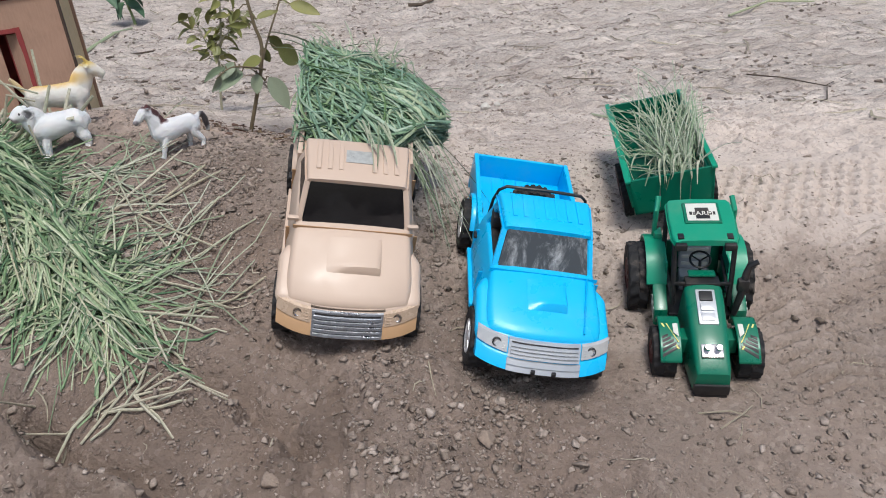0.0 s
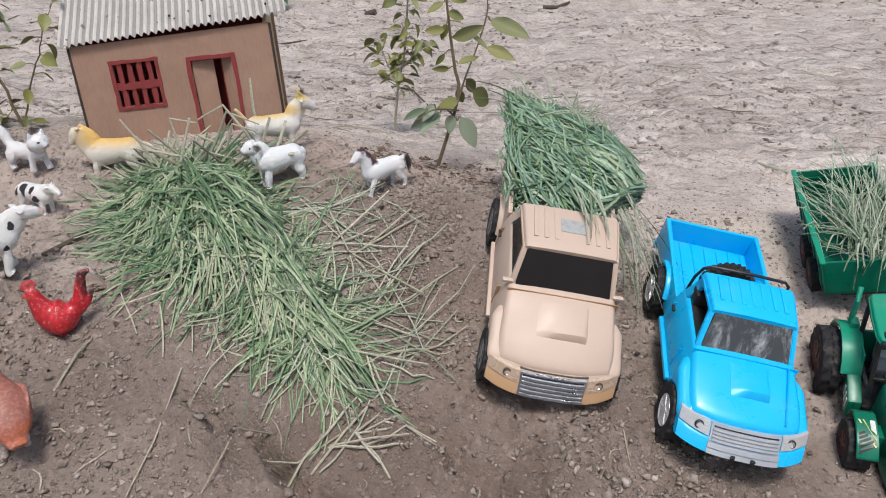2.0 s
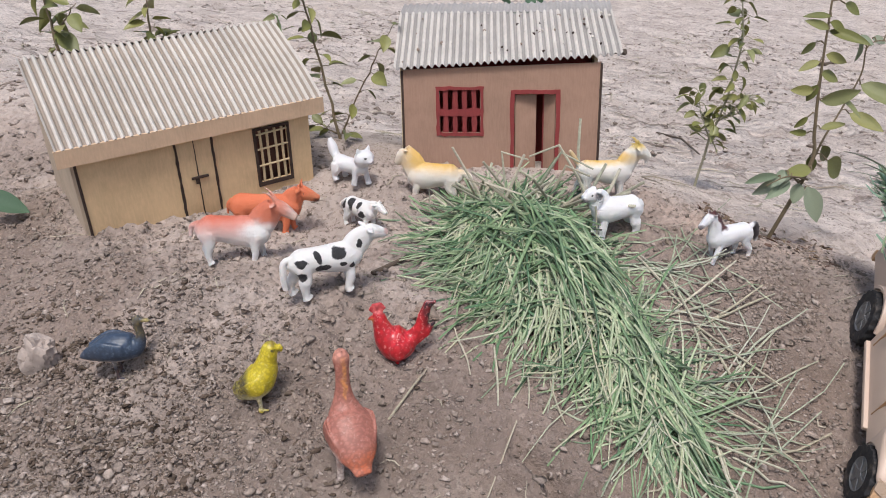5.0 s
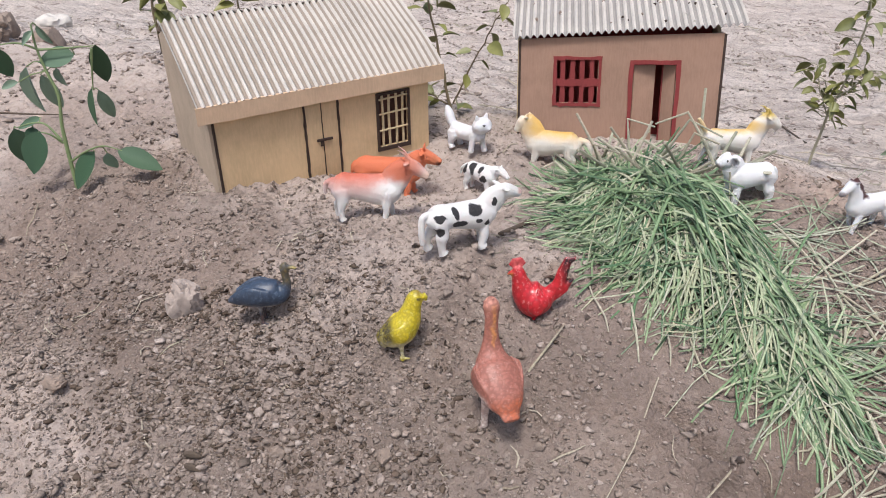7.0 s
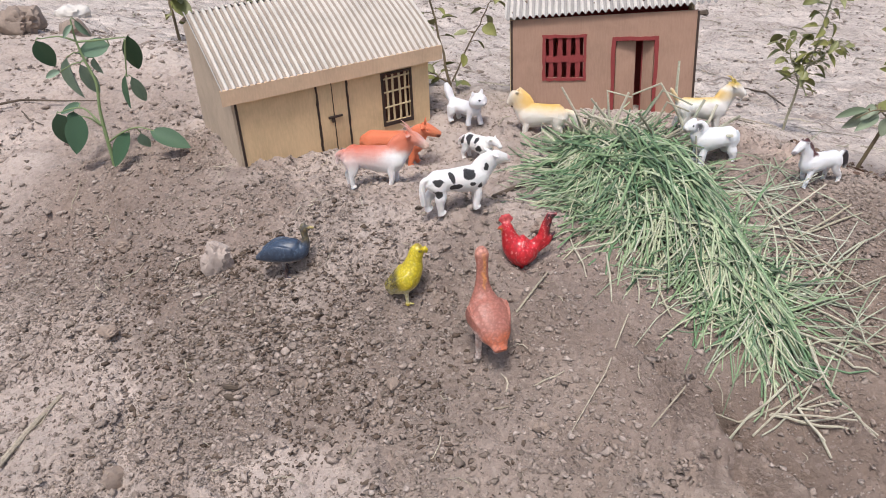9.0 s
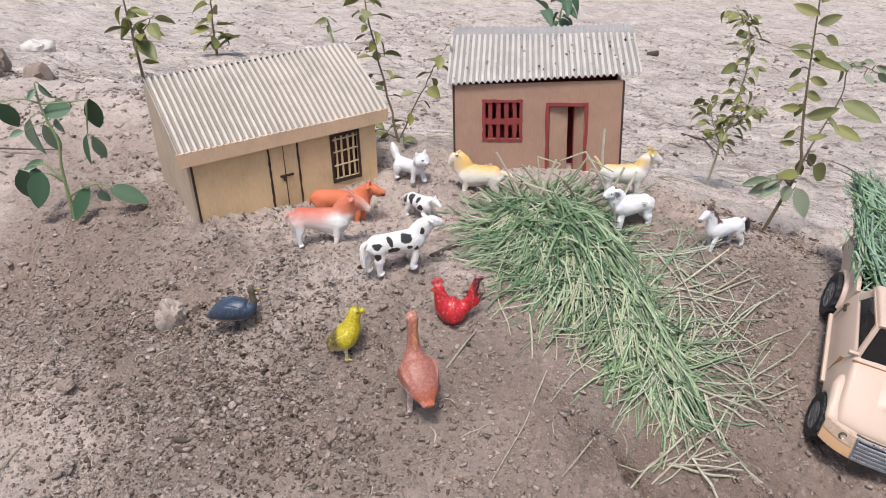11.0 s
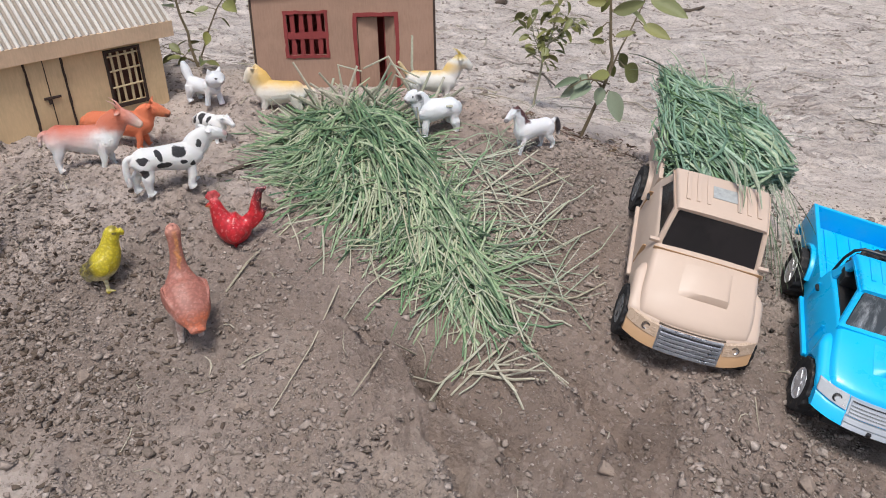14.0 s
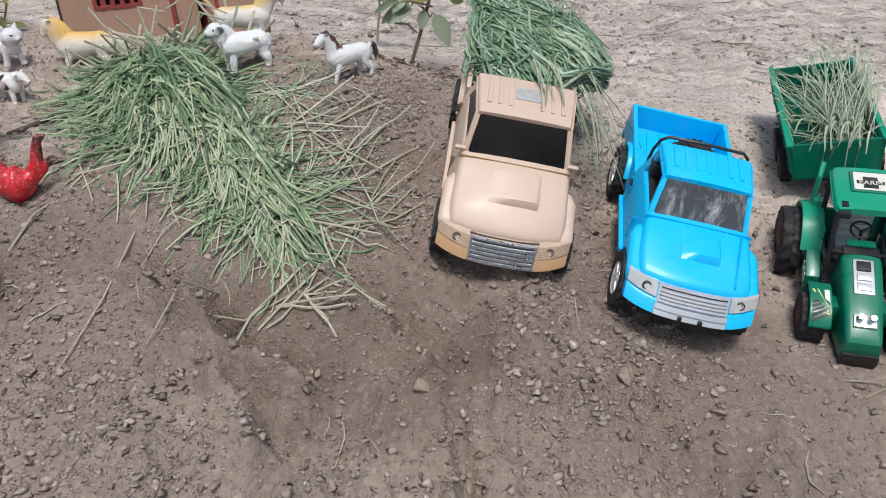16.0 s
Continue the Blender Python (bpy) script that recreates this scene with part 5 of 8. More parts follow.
        # cab posts
        for (x, y, z), (x2, y2, z2), nm in (((0.0185, 0.058, 0.038), (0.0195, 0.0672, 0.0838), "cab_post"), ((0.0205, 0.102, 0.045), (0.0205, 0.1035, 0.087), "cab_post")):
            part(nm, tube(bmesh.new(), [(s * x, y, z), (s * (x + x2) / 2, (y + y2) / 2 - 0.0008, (z + z2) / 2), (s * x2, y2, z2)], 0.0018, 8), BLACK, t)
        part("cab_rail", tube(bmesh.new(), [(s * 0.0188, 0.059, 0.042), (s * 0.0205, 0.102, 0.05)], 0.0014, 6), BLACK, t)
        part("roof_lamp", boxed(s * 0.0158 - 0.0038, s * 0.0158 + 0.0038, 0.0605, 0.0655, 0.0808, 0.0858, 0.0012), BLACK, t)
        part("roof_lamp", boxed(s * 0.0158 - 0.0024, s * 0.0158 + 0.0024, 0.1035, 0.107, 0.089, 0.0925, 0.0008), BLACK, t)
        part("lamp_lug", boxed(s * 0.0158 - 0.0020, s * 0.0158 + 0.0020, 0.0655, 0.071, 0.0870, 0.0888, 0.0006), BLACK, t)
    # cab
    part("cab_floor", boxed(-0.0205, 0.0205, 0.056, 0.108, 0.026, 0.031, 0.001), BLACK, t)
    part("cab_rear", boxed(-0.0200, 0.0200, 0.104, 0.1065, 0.031, 0.060, 0.001), GREEN, t)
    part("windscreen_bar", boxed(-0.0185, 0.0185, 0.0588, 0.0608, 0.0535, 0.0560, 0.0006), BLACK, t)
    part("dashboard", boxed(-0.0115, 0.0115, 0.056, 0.066, 0.030, 0.0575, 0.002), BLACK, t)
    part("dash_top", boxed(-0.009, 0.009, 0.0625, 0.0690, 0.0580, 0.0600, 0.001), GREEN, t)
    bm = bmesh.new()
    for k in range(24):
        a, b = 2 * math.pi * k / 24, 2 * math.pi * (k + 1) / 24
        tube(bm, [(0.0068 * math.cos(a), 0.0055 * math.sin(a), 0.003 * math.sin(a)), (0.0068 * math.cos(b), 0.0055 * math.sin(b), 0.003 * math.sin(b))], 0.0008, 6)
    for k in range(3):
        a = 2 * math.pi * k / 3 + 0.5
        tube(bm, [(0, 0, -0.001), (0.0068 * math.cos(a), 0.0055 * math.sin(a), 0.003 * math.sin(a))], 0.0006, 6)
    bmesh.ops.translate(bm, vec=(0, 0.0745, 0.0645), verts=bm.verts)
    part("steering_wheel", bm, BLACK, t)
    part("steering_column", tube(bmesh.new(), [(0, 0.069, 0.052), (0, 0.0745, 0.0637)], 0.001, 6), BLACK, t)
    part("seat", boxed(-0.011, 0.011, 0.082, 0.094, 0.031, 0.044, 0.002), SILVER, t, "grey seat")
    part("seat_back", boxed(-0.011, 0.011, 0.093, 0.098, 0.043, 0.0655, 0.002), SILVER, t)
    for k in range(3):
        part("seat_stripe", boxed(-0.009, 0.009, 0.0922, 0.0932, 0.047 + 0.006 * k, 0.0495 + 0.006 * k, 0.0004), LABEL_WHITE, t)
    bm = bmesh.new()
    rings = [section(y, w, w - 0.001, z, z + 0.0035, 0.0015, 0.001) for y, w, z in ((0.0640, 0.0205, 0.0832), (0.068, 0.0222, 0.0842), (0.086, 0.0228, 0.0868), (0.1035, 0.0225, 0.0892), (0.1065, 0.021, 0.0892))]
    loft(bm, rings)
    roof = part("cab_roof", bm, GREEN_LIGHT, t)
    tilt = math.atan2(0.006, 0.0385)
    plate_at = Matrix.Translation((0.0005, 0.0905, 0.0918)) @ Matrix.Rotation(tilt, 4, "X")
    bm = boxed(-0.0122, 0.0122, -0.0105, 0.0105, -0.0014, 0.0012, 0.0008)
    bmesh.ops.transform(bm, matrix=plate_at, verts=bm.verts)
    part("roof_panel", bm, GREEN, roof)
    bm = boxed(-0.0102, 0.0102, -0.0088, 0.0088, 0.0013, 0.0016)
    bmesh.ops.transform(bm, matrix=plate_at, verts=bm.verts)
    part("roof_sticker", bm, LABEL_WHITE, roof, "white and black farm sticker")
    bm = boxed(-0.0085, 0.0085, -0.0070, 0.0040, 0.00165, 0.0019)
    bmesh.ops.bevel(bm, geom=[e for e in bm.edges if abs(e.verts[0].co.z - e.verts[1].co.z) > 1e-5], offset=0.004, segments=4, affect="EDGES")
    bmesh.ops.transform(bm, matrix=plate_at, verts=bm.verts)
    part("sticker_patch", bm, BLACK, roof)
    cu = bpy.data.curves.new("sticker_word", "FONT")
    cu.body, cu.size, cu.align_x, cu.align_y, cu.extrude = "FARM", 0.0058, "CENTER", "CENTER", 0.00008
    cu.materials.append(LABEL_WHITE)
    word = new("sticker_word", cu)
    word.parent = roof
    word.matrix_local = plate_at @ Matrix.Translation((0, -0.0022, 0.0021))
    # exhaust, side handles
    part("exhaust", tube(bmesh.new(), [(0.0215, 0.053, 0.034), (0.0250, 0.0550, 0.05), (0.0268, 0.057, 0.065), (0.0285, 0.058, 0.0715), (0.0335, 0.058, 0.0745)], [0.0022, 0.0026, 0.0026, 0.0021, 0.0018], 10), BLACK, t, "black bent exhaust pipe")
    part("exhaust_guard", boxed(0.0215, 0.0295, 0.0530, 0.0585, 0.052, 0.062, 0.002), BLACK, t)
    for s in (-1, 1):
        part("side_rail", tube(bmesh.new(), [(s * 0.0265, 0.112, 0.048), (s * 0.0272, 0.110, 0.07), (s * 0.0268, 0.109, 0.083), (s * 0.0252, 0.116, 0.0905)], 0.0019, 7), GREEN_LIGHT, t)
        part("rail_bracket", boxed(min(s * 0.022, s * 0.0275), max(s * 0.022, s * 0.0275), 0.104, 0.112, 0.050, 0.066, 0.001), GREEN_LIGHT, t)
    part("hitch", tube(bmesh.new(), [(0, 0.106, 0.022), (0, 0.135, 0.022), (0, 0.138, 0.026)], 0.002, 7), BLACK, t)
    return t


tractor()


def trailer():
    t = root("toy_trailer", pose(0.1849, 0.5483, 0.0534, 8.4, -11.58, -7.47), "green plastic toy farm trailer filled with wilted grass", "toy trailer", "parked toy vehicles")
    w0, w1, L, h, th = 0.030, 0.0335, 0.148, 0.030, 0.0022
    part("tub_floor", boxed(-w0, w0, 0, L, -0.001, 0.0012, 0.0004), GREEN, t)
    for s in (-1, 1):
        bm = bmesh.new()
        loft(bm, [[(s * w0, y, -0.001), (s * (w0 - th), y, -0.001), (s * (w1 - th), y, h), (s * w1, y, h)] for y in (0, L)])
        part("side_panel", bm, GREEN_LIGHT, t)
        part("rim", boxed(min(s * (w1 - th - 0.0006), s * (w1 + 0.0014)), max(s * (w1 - th - 0.0006), s * (w1 + 0.0014)), -0.002, L + 0.002, h - 0.0008, h + 0.0014, 0.0006), GREEN_LIGHT, t)
        for i in range(6):
            y = 0.012 + i * (L - 0.024) / 5
            bm = bmesh.new()
            loft(bm, [[(s * (w + 0.0002), y + dy, z) for w, dy in ((a, -0.0016), (a + 0.0014, -0.0016), (a + 0.0014, 0.0016), (a, 0.0016))] for a, z in ((w0, 0), (w1, h - 0.001))])
            part("side_rib", bm, GREEN_LIGHT, t)
        for k in range(4):
            z = 0.005 + 0.0058 * k
            a = (w0 - th) + (w1 - w0) * z / h
            part("inner_rib", boxed(min(s * a, s * (a - 0.0016)), max(s * a, s * (a - 0.0016)), 0.004, L - 0.004, z, z + 0.0022, 0.0004), GREEN_LIGHT, t)
    for y, nm in ((0, "front_panel"), (L - th, "tail_panel")):
        bm = bmesh.new()
        loft(bm, [[(-w0 + 0.0001, yy, -0.001), (w0 - 0.0001, yy, -0.001), (w1 - 0.0004, yy, h), (-w1 + 0.0004, yy, h)] for yy in (y, y + th)])
        p = part(nm, bm, GREEN, t)
        for k in range(3):
            part("panel_rib", boxed(-w0 + 0.004, w0 - 0.004, y + th - 0.0002 if y == 0 else y - 0.001, y + th + 0.001 if y == 0 else y + 0.0002, 0.006 + 0.008 * k, 0.008 + 0.008 * k, 0.0003), GREEN, p)
    part("drawbar", tube(bmesh.new(), [(0, 0.0, -0.004), (0, -0.03, -0.012), (0, -0.036, -0.016)], 0.0018, 7), BLACK, t)
    part("chassis", boxed(-0.018, 0.018, 0.004, L - 0.004, -0.006, -0.0012, 0.0006), BLACK, t)
    for s in (-1, 1):
        for y in (0.032, 0.066):
            wheel(t, s * 0.0335, y, -0.004, 0.0145, 0.0075, MAROON, 14, 0.5)
    return t


trailer()


# ---- moulded plastic farm animals, each one plain mesh ----
def moulded(name, bm, paint, x, y, heading, label, sink=0.0006, lean=(0, 0), size=1.0):
    o = obj(name, bm, paint, True, 180)
    r = o.modifiers.new("fuse", "REMESH")
    r.mode, r.voxel_size, r.use_smooth_shade = "VOXEL", 0.00075, True
    s = o.modifiers.new("soften", "SMOOTH")
    s.factor, s.iterations = 0.5, 5
    o.matrix_world = pose(x, y, stand(x, y) - sink, lean[0], lean[1], heading) @ Matrix.Diagonal((*(size if isinstance(size, tuple) else (size,) * 3), 1.0))
    return tagged(o, label, "toy animal", "toy farm animals")


def beast(L, back, girth, neck, head, muzzle, hr=0.2, tail=None, ears=0.5, horns=None, leg=0.2, wide=0.8, mane=False, stride=0.0, neck_r=0.62, rump=1.0, legs_out=0.5):
    """A standing animal in metres: body length, height of the back, half the body's depth, and where neck, head and muzzle end (ahead of the middle, above the ground)."""
    bm = bmesh.new()
    g = girth * 0.97
    zc = back - g
    tube(bm, [(-L * 0.53, 0, zc + g * 0.36), (-L * 0.49, 0, zc + g * 0.28), (-L * 0.38, 0, zc + g * 0.17 * rump), (-L * 0.18, 0, zc + g * 0.15), (L * 0.05, 0, zc + g * 0.06), (L * 0.25, 0, zc), (L * 0.4, 0, zc + g * 0.06), (L * 0.49, 0, zc + g * 0.15), (L * 0.53, 0, zc + g * 0.2)],
         [(g * 0.22, g * 0.2), (g * 0.55, g * 0.5), (g * 0.82 * rump, g * wide * 0.92), (g * 0.8, g * wide * 0.88), (g * 0.9, g * wide * 0.98), (g * 0.98, g * wide), (g * 0.84, g * wide * 0.82), (g * 0.5, g * 0.5), (g * 0.2, g * 0.2)], 20, 1.0, 5)
    nb = Vector((L * 0.36, 0, zc + g * 0.25))
    nt, hd = Vector((neck[0], 0, neck[1])), Vector((head[0], 0, head[1]))
    mid = (nb + nt) / 2 + Vector((-g * 0.05, 0, g * 0.05))
    tube(bm, [nb, mid, nt], [(g * 0.82, g * 0.58), (g * neck_r, g * 0.44), (g * neck_r * 0.72, g * 0.36)], 16, 1.0, 5)
    mz = Vector((muzzle[0], 0, muzzle[1]))
    r = hr * L
    tube(bm, [nt + (nt - mz) * 0.18, nt, hd, mz * 0.75 + hd * 0.25, mz, mz + (mz - hd) * 0.12], [r * 0.45, (r * 0.95, r * 0.78), (r * 0.92, r * 0.8), (r * 0.62, r * 0.54), (r * 0.52, r * 0.5), r * 0.25], 16, 1.0, 5)
    for s in (-1, 1):
        d = Vector((-0.25, s, 0.1 - 0.25 * bool(horns))).normalized()
        b = nt + Vector((-r * 0.1, s * r * 0.55, r * 0.5))
        tube(bm, [b, b + d * r * ears * 0.9, b + d * r * ears * 1.9], [(r * 0.18, r * 0.26), (r * 0.2, r * 0.4), (r * 0.1, r * 0.12)], 8, 1.0, 3)
        if horns:
            hz = nt + Vector((r * 0.1, s * r * 0.35, r * 0.75))
            pts = [hz] + [hz + Vector((h[0] * r, s * h[1] * r, h[2] * r)) for h in horns]
            tube(bm, pts, [r * 0.26 * (1 - 0.75 * i / (len(pts) - 1)) for i in range(len(pts))], 8)
        shank = zc - g * 0.55
        y, lr = s * g * legs_out, leg * g * 1.08
        hx, fx = -L * 0.40 - stride * s * L, L * 0.34 + stride * s * L
        tube(bm, [(-L * 0.37, s * g * 0.40, zc + g * 0.4), (-L * 0.36, s * g * 0.46, zc), (-L * 0.34, y, shank), (-L * 0.36 * 0.5 + hx * 0.5, y, shank * 0.72), (hx - L * 0.015, y, shank * 0.48), (hx, y, shank * 0.14), (hx + g * 0.1, y, 0.0)],
             [(g * 0.4, g * 0.22), (g * 0.6, g * 0.36), (g * 0.42, g * 0.27), (lr * 1.35, lr * 1.1), (lr * 1.0, lr * 0.9), (lr * 0.8, lr * 0.78), (lr * 1.2, lr * 1.1)], 12, 1.0, 4)
        tube(bm, [(L * 0.31, s * g * 0.38, zc + g * 0.4), (L * 0.33, s * g * 0.46, zc - g * 0.05), (L * 0.31, y, shank), (L * 0.17 + fx * 0.5, y, shank * 0.52), (fx, y, shank * 0.14), (fx + g * 0.1, y, 0.0)],
             [(g * 0.3, g * 0.2), (g * 0.46, g * 0.32), (g * 0.32, g * 0.23), (lr * 0.98, lr * 0.9), (lr * 0.78, lr * 0.76), (lr * 1.2, lr * 1.1)], 12, 1.0, 4)
    if mane:
        tube(bm, [nt + Vector((-r * 0.3, 0, r * 1.0)), mid + Vector((-g * 0.45, 0, g * 0.45)), nb + Vector((-g * 0.5, 0, g * 0.75))], [(r * 0.4, r * 0.3), (r * 0.5, r * 0.3), (r * 0.3, r * 0.25)], 8)
    if tail:
        tube(bm, [(-L * 0.48, 0, zc + g * 0.5)] + [(p[0], 0, p[1]) for p in tail], [(g * 0.2) * q for q in [1.1] + [p[2] for p in tail]], 10, 1.0, 4)
    return bm


WHITE_P = (0.87, 0.855, 0.83)
BLACK_P = (0.025, 0.024, 0.026)
# red and white horned goat
p = figure_paint("red_white_paint", WHITE_P, [((-0.012, 0, 0.045), (0.050, 0.02, 0.0165), (0.62, 0.15, 0.085), 0.85), ((0.03, 0, 0.049), (0.018, 0.012, 0.017), (0.64, 0.18, 0.095), 0.6), ((0.052, 0, 0.0415), (0.007, 0.01, 0.006), (0.74, 0.52, 0.42), 0.4), ((0.022, 0, 0.031), (0.014, 0.02, 0.008), WHITE_P, 0.5), ((0.041, 0.0068, 0.0515), (0.0012,) * 3, BLACK_P, 0.2), ((0.041, -0.0068, 0.0515), (0.0012,) * 3, BLACK_P, 0.2)])
moulded("toy_goat", beast(0.058, 0.0425, 0.0150, (0.036, 0.0515), (0.0425, 0.0485), (0.0525, 0.0415), 0.115, [(-0.035, 0.032, 0.8), (-0.036, 0.022, 0.5)], 0.6, [(-0.6, 0.2, 0.9), (-1.5, 0.5, 1.5)], 0.2, 0.78, neck_r=0.82, stride=0.05), p, -0.575, 0.455, 26, "red and white plastic toy goat with swept-back horns", size=0.94)
# orange cow
p = figure_paint("orange_paint", (0.74, 0.2, 0.09), [((0.047, 0, 0.036), (0.008, 0.01, 0.007), (0.62, 0.2, 0.09), 0.4), ((0.038, -0.0066, 0.0425), (0.0012,) * 3, BLACK_P, 0.2), ((0.038, 0.0066, 0.0425), (0.0012,) * 3, BLACK_P, 0.2), ((0.05, 0, 0.035), (0.0035, 0.005, 0.003), (0.1, 0.03, 0.02), 0.4)])
moulded("toy_cow", beast(0.066, 0.0395, 0.0145, (0.035, 0.0425), (0.041, 0.040), (0.052, 0.0355), 0.11, [(-0.036, 0.028, 0.7), (-0.037, 0.018, 0.4)], 0.6, [(0, 0.35, 0.5), (0.1, 0.4, 0.9)], 0.24, 0.85, neck_r=0.75, stride=0.05), p, -0.602, 0.536, 25, "plain orange plastic toy cow", size=0.92)
# black and white calf
spots = [((-0.016, -0.006, 0.024), (0.0042, 0.006, 0.0055), BLACK_P, 0.12), ((-0.006, -0.005, 0.025), (0.0038, 0.006, 0.008), BLACK_P, 0.12), ((0.005, -0.006, 0.025), (0.003, 0.005, 0.0055), BLACK_P, 0.12), ((0.009, -0.007, 0.018), (0.0045, 0.005, 0.004), BLACK_P, 0.12), ((-0.004, 0.008, 0.024), (0.008, 0.005, 0.005), BLACK_P, 0.12), ((0.027, -0.005, 0.0315), (0.001,) * 3, BLACK_P, 0.2)]
moulded("toy_calf", beast(0.038, 0.0310, 0.0112, (0.0235, 0.0290), (0.028, 0.0275), (0.035, 0.0235), 0.125, [(-0.026, 0.02, 0.8), (-0.027, 0.013, 0.5)], 0.6, [(0, 0.3, 0.4), (0.1, 0.3, 0.7)], 0.24, 0.9), figure_paint("calf_paint", WHITE_P, spots), -0.523, 0.570, -14, "small black and white plastic toy calf", size=0.88)
# black and white cow, head raised
spots = [((-0.024, -0.008, 0.034), (0.005, 0.006, 0.0032), BLACK_P, 0.12), ((-0.010, -0.008, 0.036), (0.0028, 0.006, 0.0055), BLACK_P, 0.12), ((0.008, -0.008, 0.037), (0.0062, 0.006, 0.0055), BLACK_P, 0.12), ((-0.006, -0.009, 0.0275), (0.0065, 0.006, 0.0032), BLACK_P, 0.12), ((0.010, -0.009, 0.0285), (0.0035, 0.006, 0.002), BLACK_P, 0.12), ((0.019, -0.008, 0.025), (0.003, 0.006, 0.003), BLACK_P, 0.12), ((-0.024, -0.008, 0.022), (0.0042, 0.006, 0.0045), BLACK_P, 0.12), ((0.028, -0.006, 0.0415), (0.0028, 0.005, 0.004), BLACK_P, 0.12), ((-0.005, 0.009, 0.035), (0.008, 0.005, 0.006), BLACK_P, 0.12), ((0.0425, -0.0058, 0.0505), (0.0011,) * 3, BLACK_P, 0.2), ((0.054, 0, 0.0455), (0.004, 0.006, 0.003), (0.62, 0.42, 0.38), 0.4)]
moulded("toy_cow", beast(0.060, 0.0425, 0.0140, (0.0385, 0.0475), (0.044, 0.0462), (0.0550, 0.0430), 0.12, [(-0.036, 0.033, 1.0), (-0.0365, 0.02, 1.1), (-0.035, 0.008, 0.9)], 0.7, None, 0.29, 0.85, neck_r=0.88, stride=0.06), figure_paint("cow_paint", WHITE_P, spots), -0.481, 0.439, 53, "black and white spotted plastic toy cow, head raised", size=(0.9, 0.95, 0.87))
# white cat with a raised tail
bm = bmesh.new()
tube(bm, [(-0.019, 0, 0.017), (-0.016, 0, 0.0175), (-0.008, 0, 0.0175), (0.004, 0, 0.0175), (0.011, 0, 0.0195), (0.0145, 0, 0.022)], [(0.004, 0.004), (0.0082, 0.0075), (0.0078, 0.0075), (0.008, 0.0072), (0.0088, 0.0075), (0.006, 0.006)], 18, 1.0, 4)
tube(bm, [(0.0085, 0, 0.0285), (0.011, 0, 0.0285), (0.016, 0, 0.0285), (0.0205, 0, 0.028), (0.0235, 0, 0.0272), (0.0262, 0, 0.0262)], [(0.003, 0.003), (0.0072, 0.0078), (0.0086, 0.0095), (0.0072, 0.0078), (0.0036, 0.004), (0.0016, 0.0018)], 18, 1.0, 4)
for s in (-1, 1):
    tube(bm, [(0.0145, s * 0.0048, 0.034), (0.0148, s * 0.0062, 0.0375), (0.015, s * 0.0068, 0.0408)], [(0.0022, 0.0032), (0.0016, 0.0022), 0.0005], 8)
    tube(bm, [(-0.0135, s * 0.005, 0.018), (-0.0135, s * 0.006, 0.012), (-0.0155, s * 0.0058, 0.005), (-0.013, s * 0.0058, 0.0)], [(0.0065, 0.004), (0.0055, 0.0035), (0.0027, 0.0026), (0.0034, 0.0028)], 12, 1.0, 4)
    tube(bm, [(0.0105, s * 0.0042, 0.018), (0.0115 + s * 0.002, s * 0.005, 0.009), (0.0125 + s * 0.004, s * 0.0052, 0.0)], [(0.0042, 0.0036), (0.0027, 0.0026), (0.0031, 0.0028)], 12, 1.0, 4)
tube(bm, [(-0.0165, 0, 0.0205), (-0.0215, 0, 0.0265), (-0.0245, 0, 0.0335), (-0.0275, 0, 0.0405)], [0.0038, 0.0042, 0.0042, 0.0018], 12, 1.0, 4)
p = figure_paint("cat_paint", (0.82, 0.82, 0.83), [((0.0215, 0.0042, 0.0305), (0.0014,) * 3, BLACK_P, 0.2), ((0.0215, -0.0042, 0.0305), (0.0014,) * 3, BLACK_P, 0.2), ((0.0255, 0, 0.0265), (0.0016, 0.002, 0.0014), (0.3, 0.22, 0.22), 0.4)])
moulded("toy_cat", bm, p, -0.566, 0.632, -14, "white plastic toy cat with raised tail", size=(1.06, 1.2, 0.98))
# cream pony with a golden mane
p = figure_paint("pony_paint", (0.84, 0.78, 0.69), [((-0.006, 0, 0.033), (0.026, 0.012, 0.0075), (0.76, 0.47, 0.11), 0.9), ((0.018, 0, 0.037), (0.011, 0.008, 0.014), (0.76, 0.47, 0.11), 0.8)])
moulded("toy_pony", beast(0.047, 0.0325, 0.0135, (0.0275, 0.0405), (0.0305, 0.037), (0.035, 0.0295), 0.125, [(-0.032, 0.022, 1.3), (-0.034, 0.010, 1.2)], 0.35, None, 0.24, 0.85, True, neck_r=0.82), p, -0.476, 0.630, 195, "cream and golden yellow plastic toy pony beside the grass heap", size=1.02)
# cream goat with a yellow back
p = figure_paint("yellow_goat_paint", (0.85, 0.81, 0.75), [((-0.006, 0, 0.0415), (0.036, 0.012, 0.0058), (0.76, 0.48, 0.09), 0.6), ((0.029, 0, 0.0545), (0.014, 0.014, 0.0050), (0.68, 0.5, 0.14), 0.5), ((-0.034, 0, 0.044), (0.006, 0.005, 0.005), (0.7, 0.52, 0.28), 0.5), ((0.0375, -0.006, 0.048), (0.0011,) * 3, BLACK_P, 0.2)])
bm = beast(0.053, 0.0385, 0.0120, (0.0315, 0.0475), (0.0355, 0.0460), (0.0445, 0.0410), 0.13, [(-0.033, 0.043, 1.0), (-0.037, 0.0475, 0.7)], 0.6, [(-0.5, 0.25, 0.7), (-1.3, 0.45, 0.8)], 0.24, 0.85, neck_r=0.85, stride=0.05)
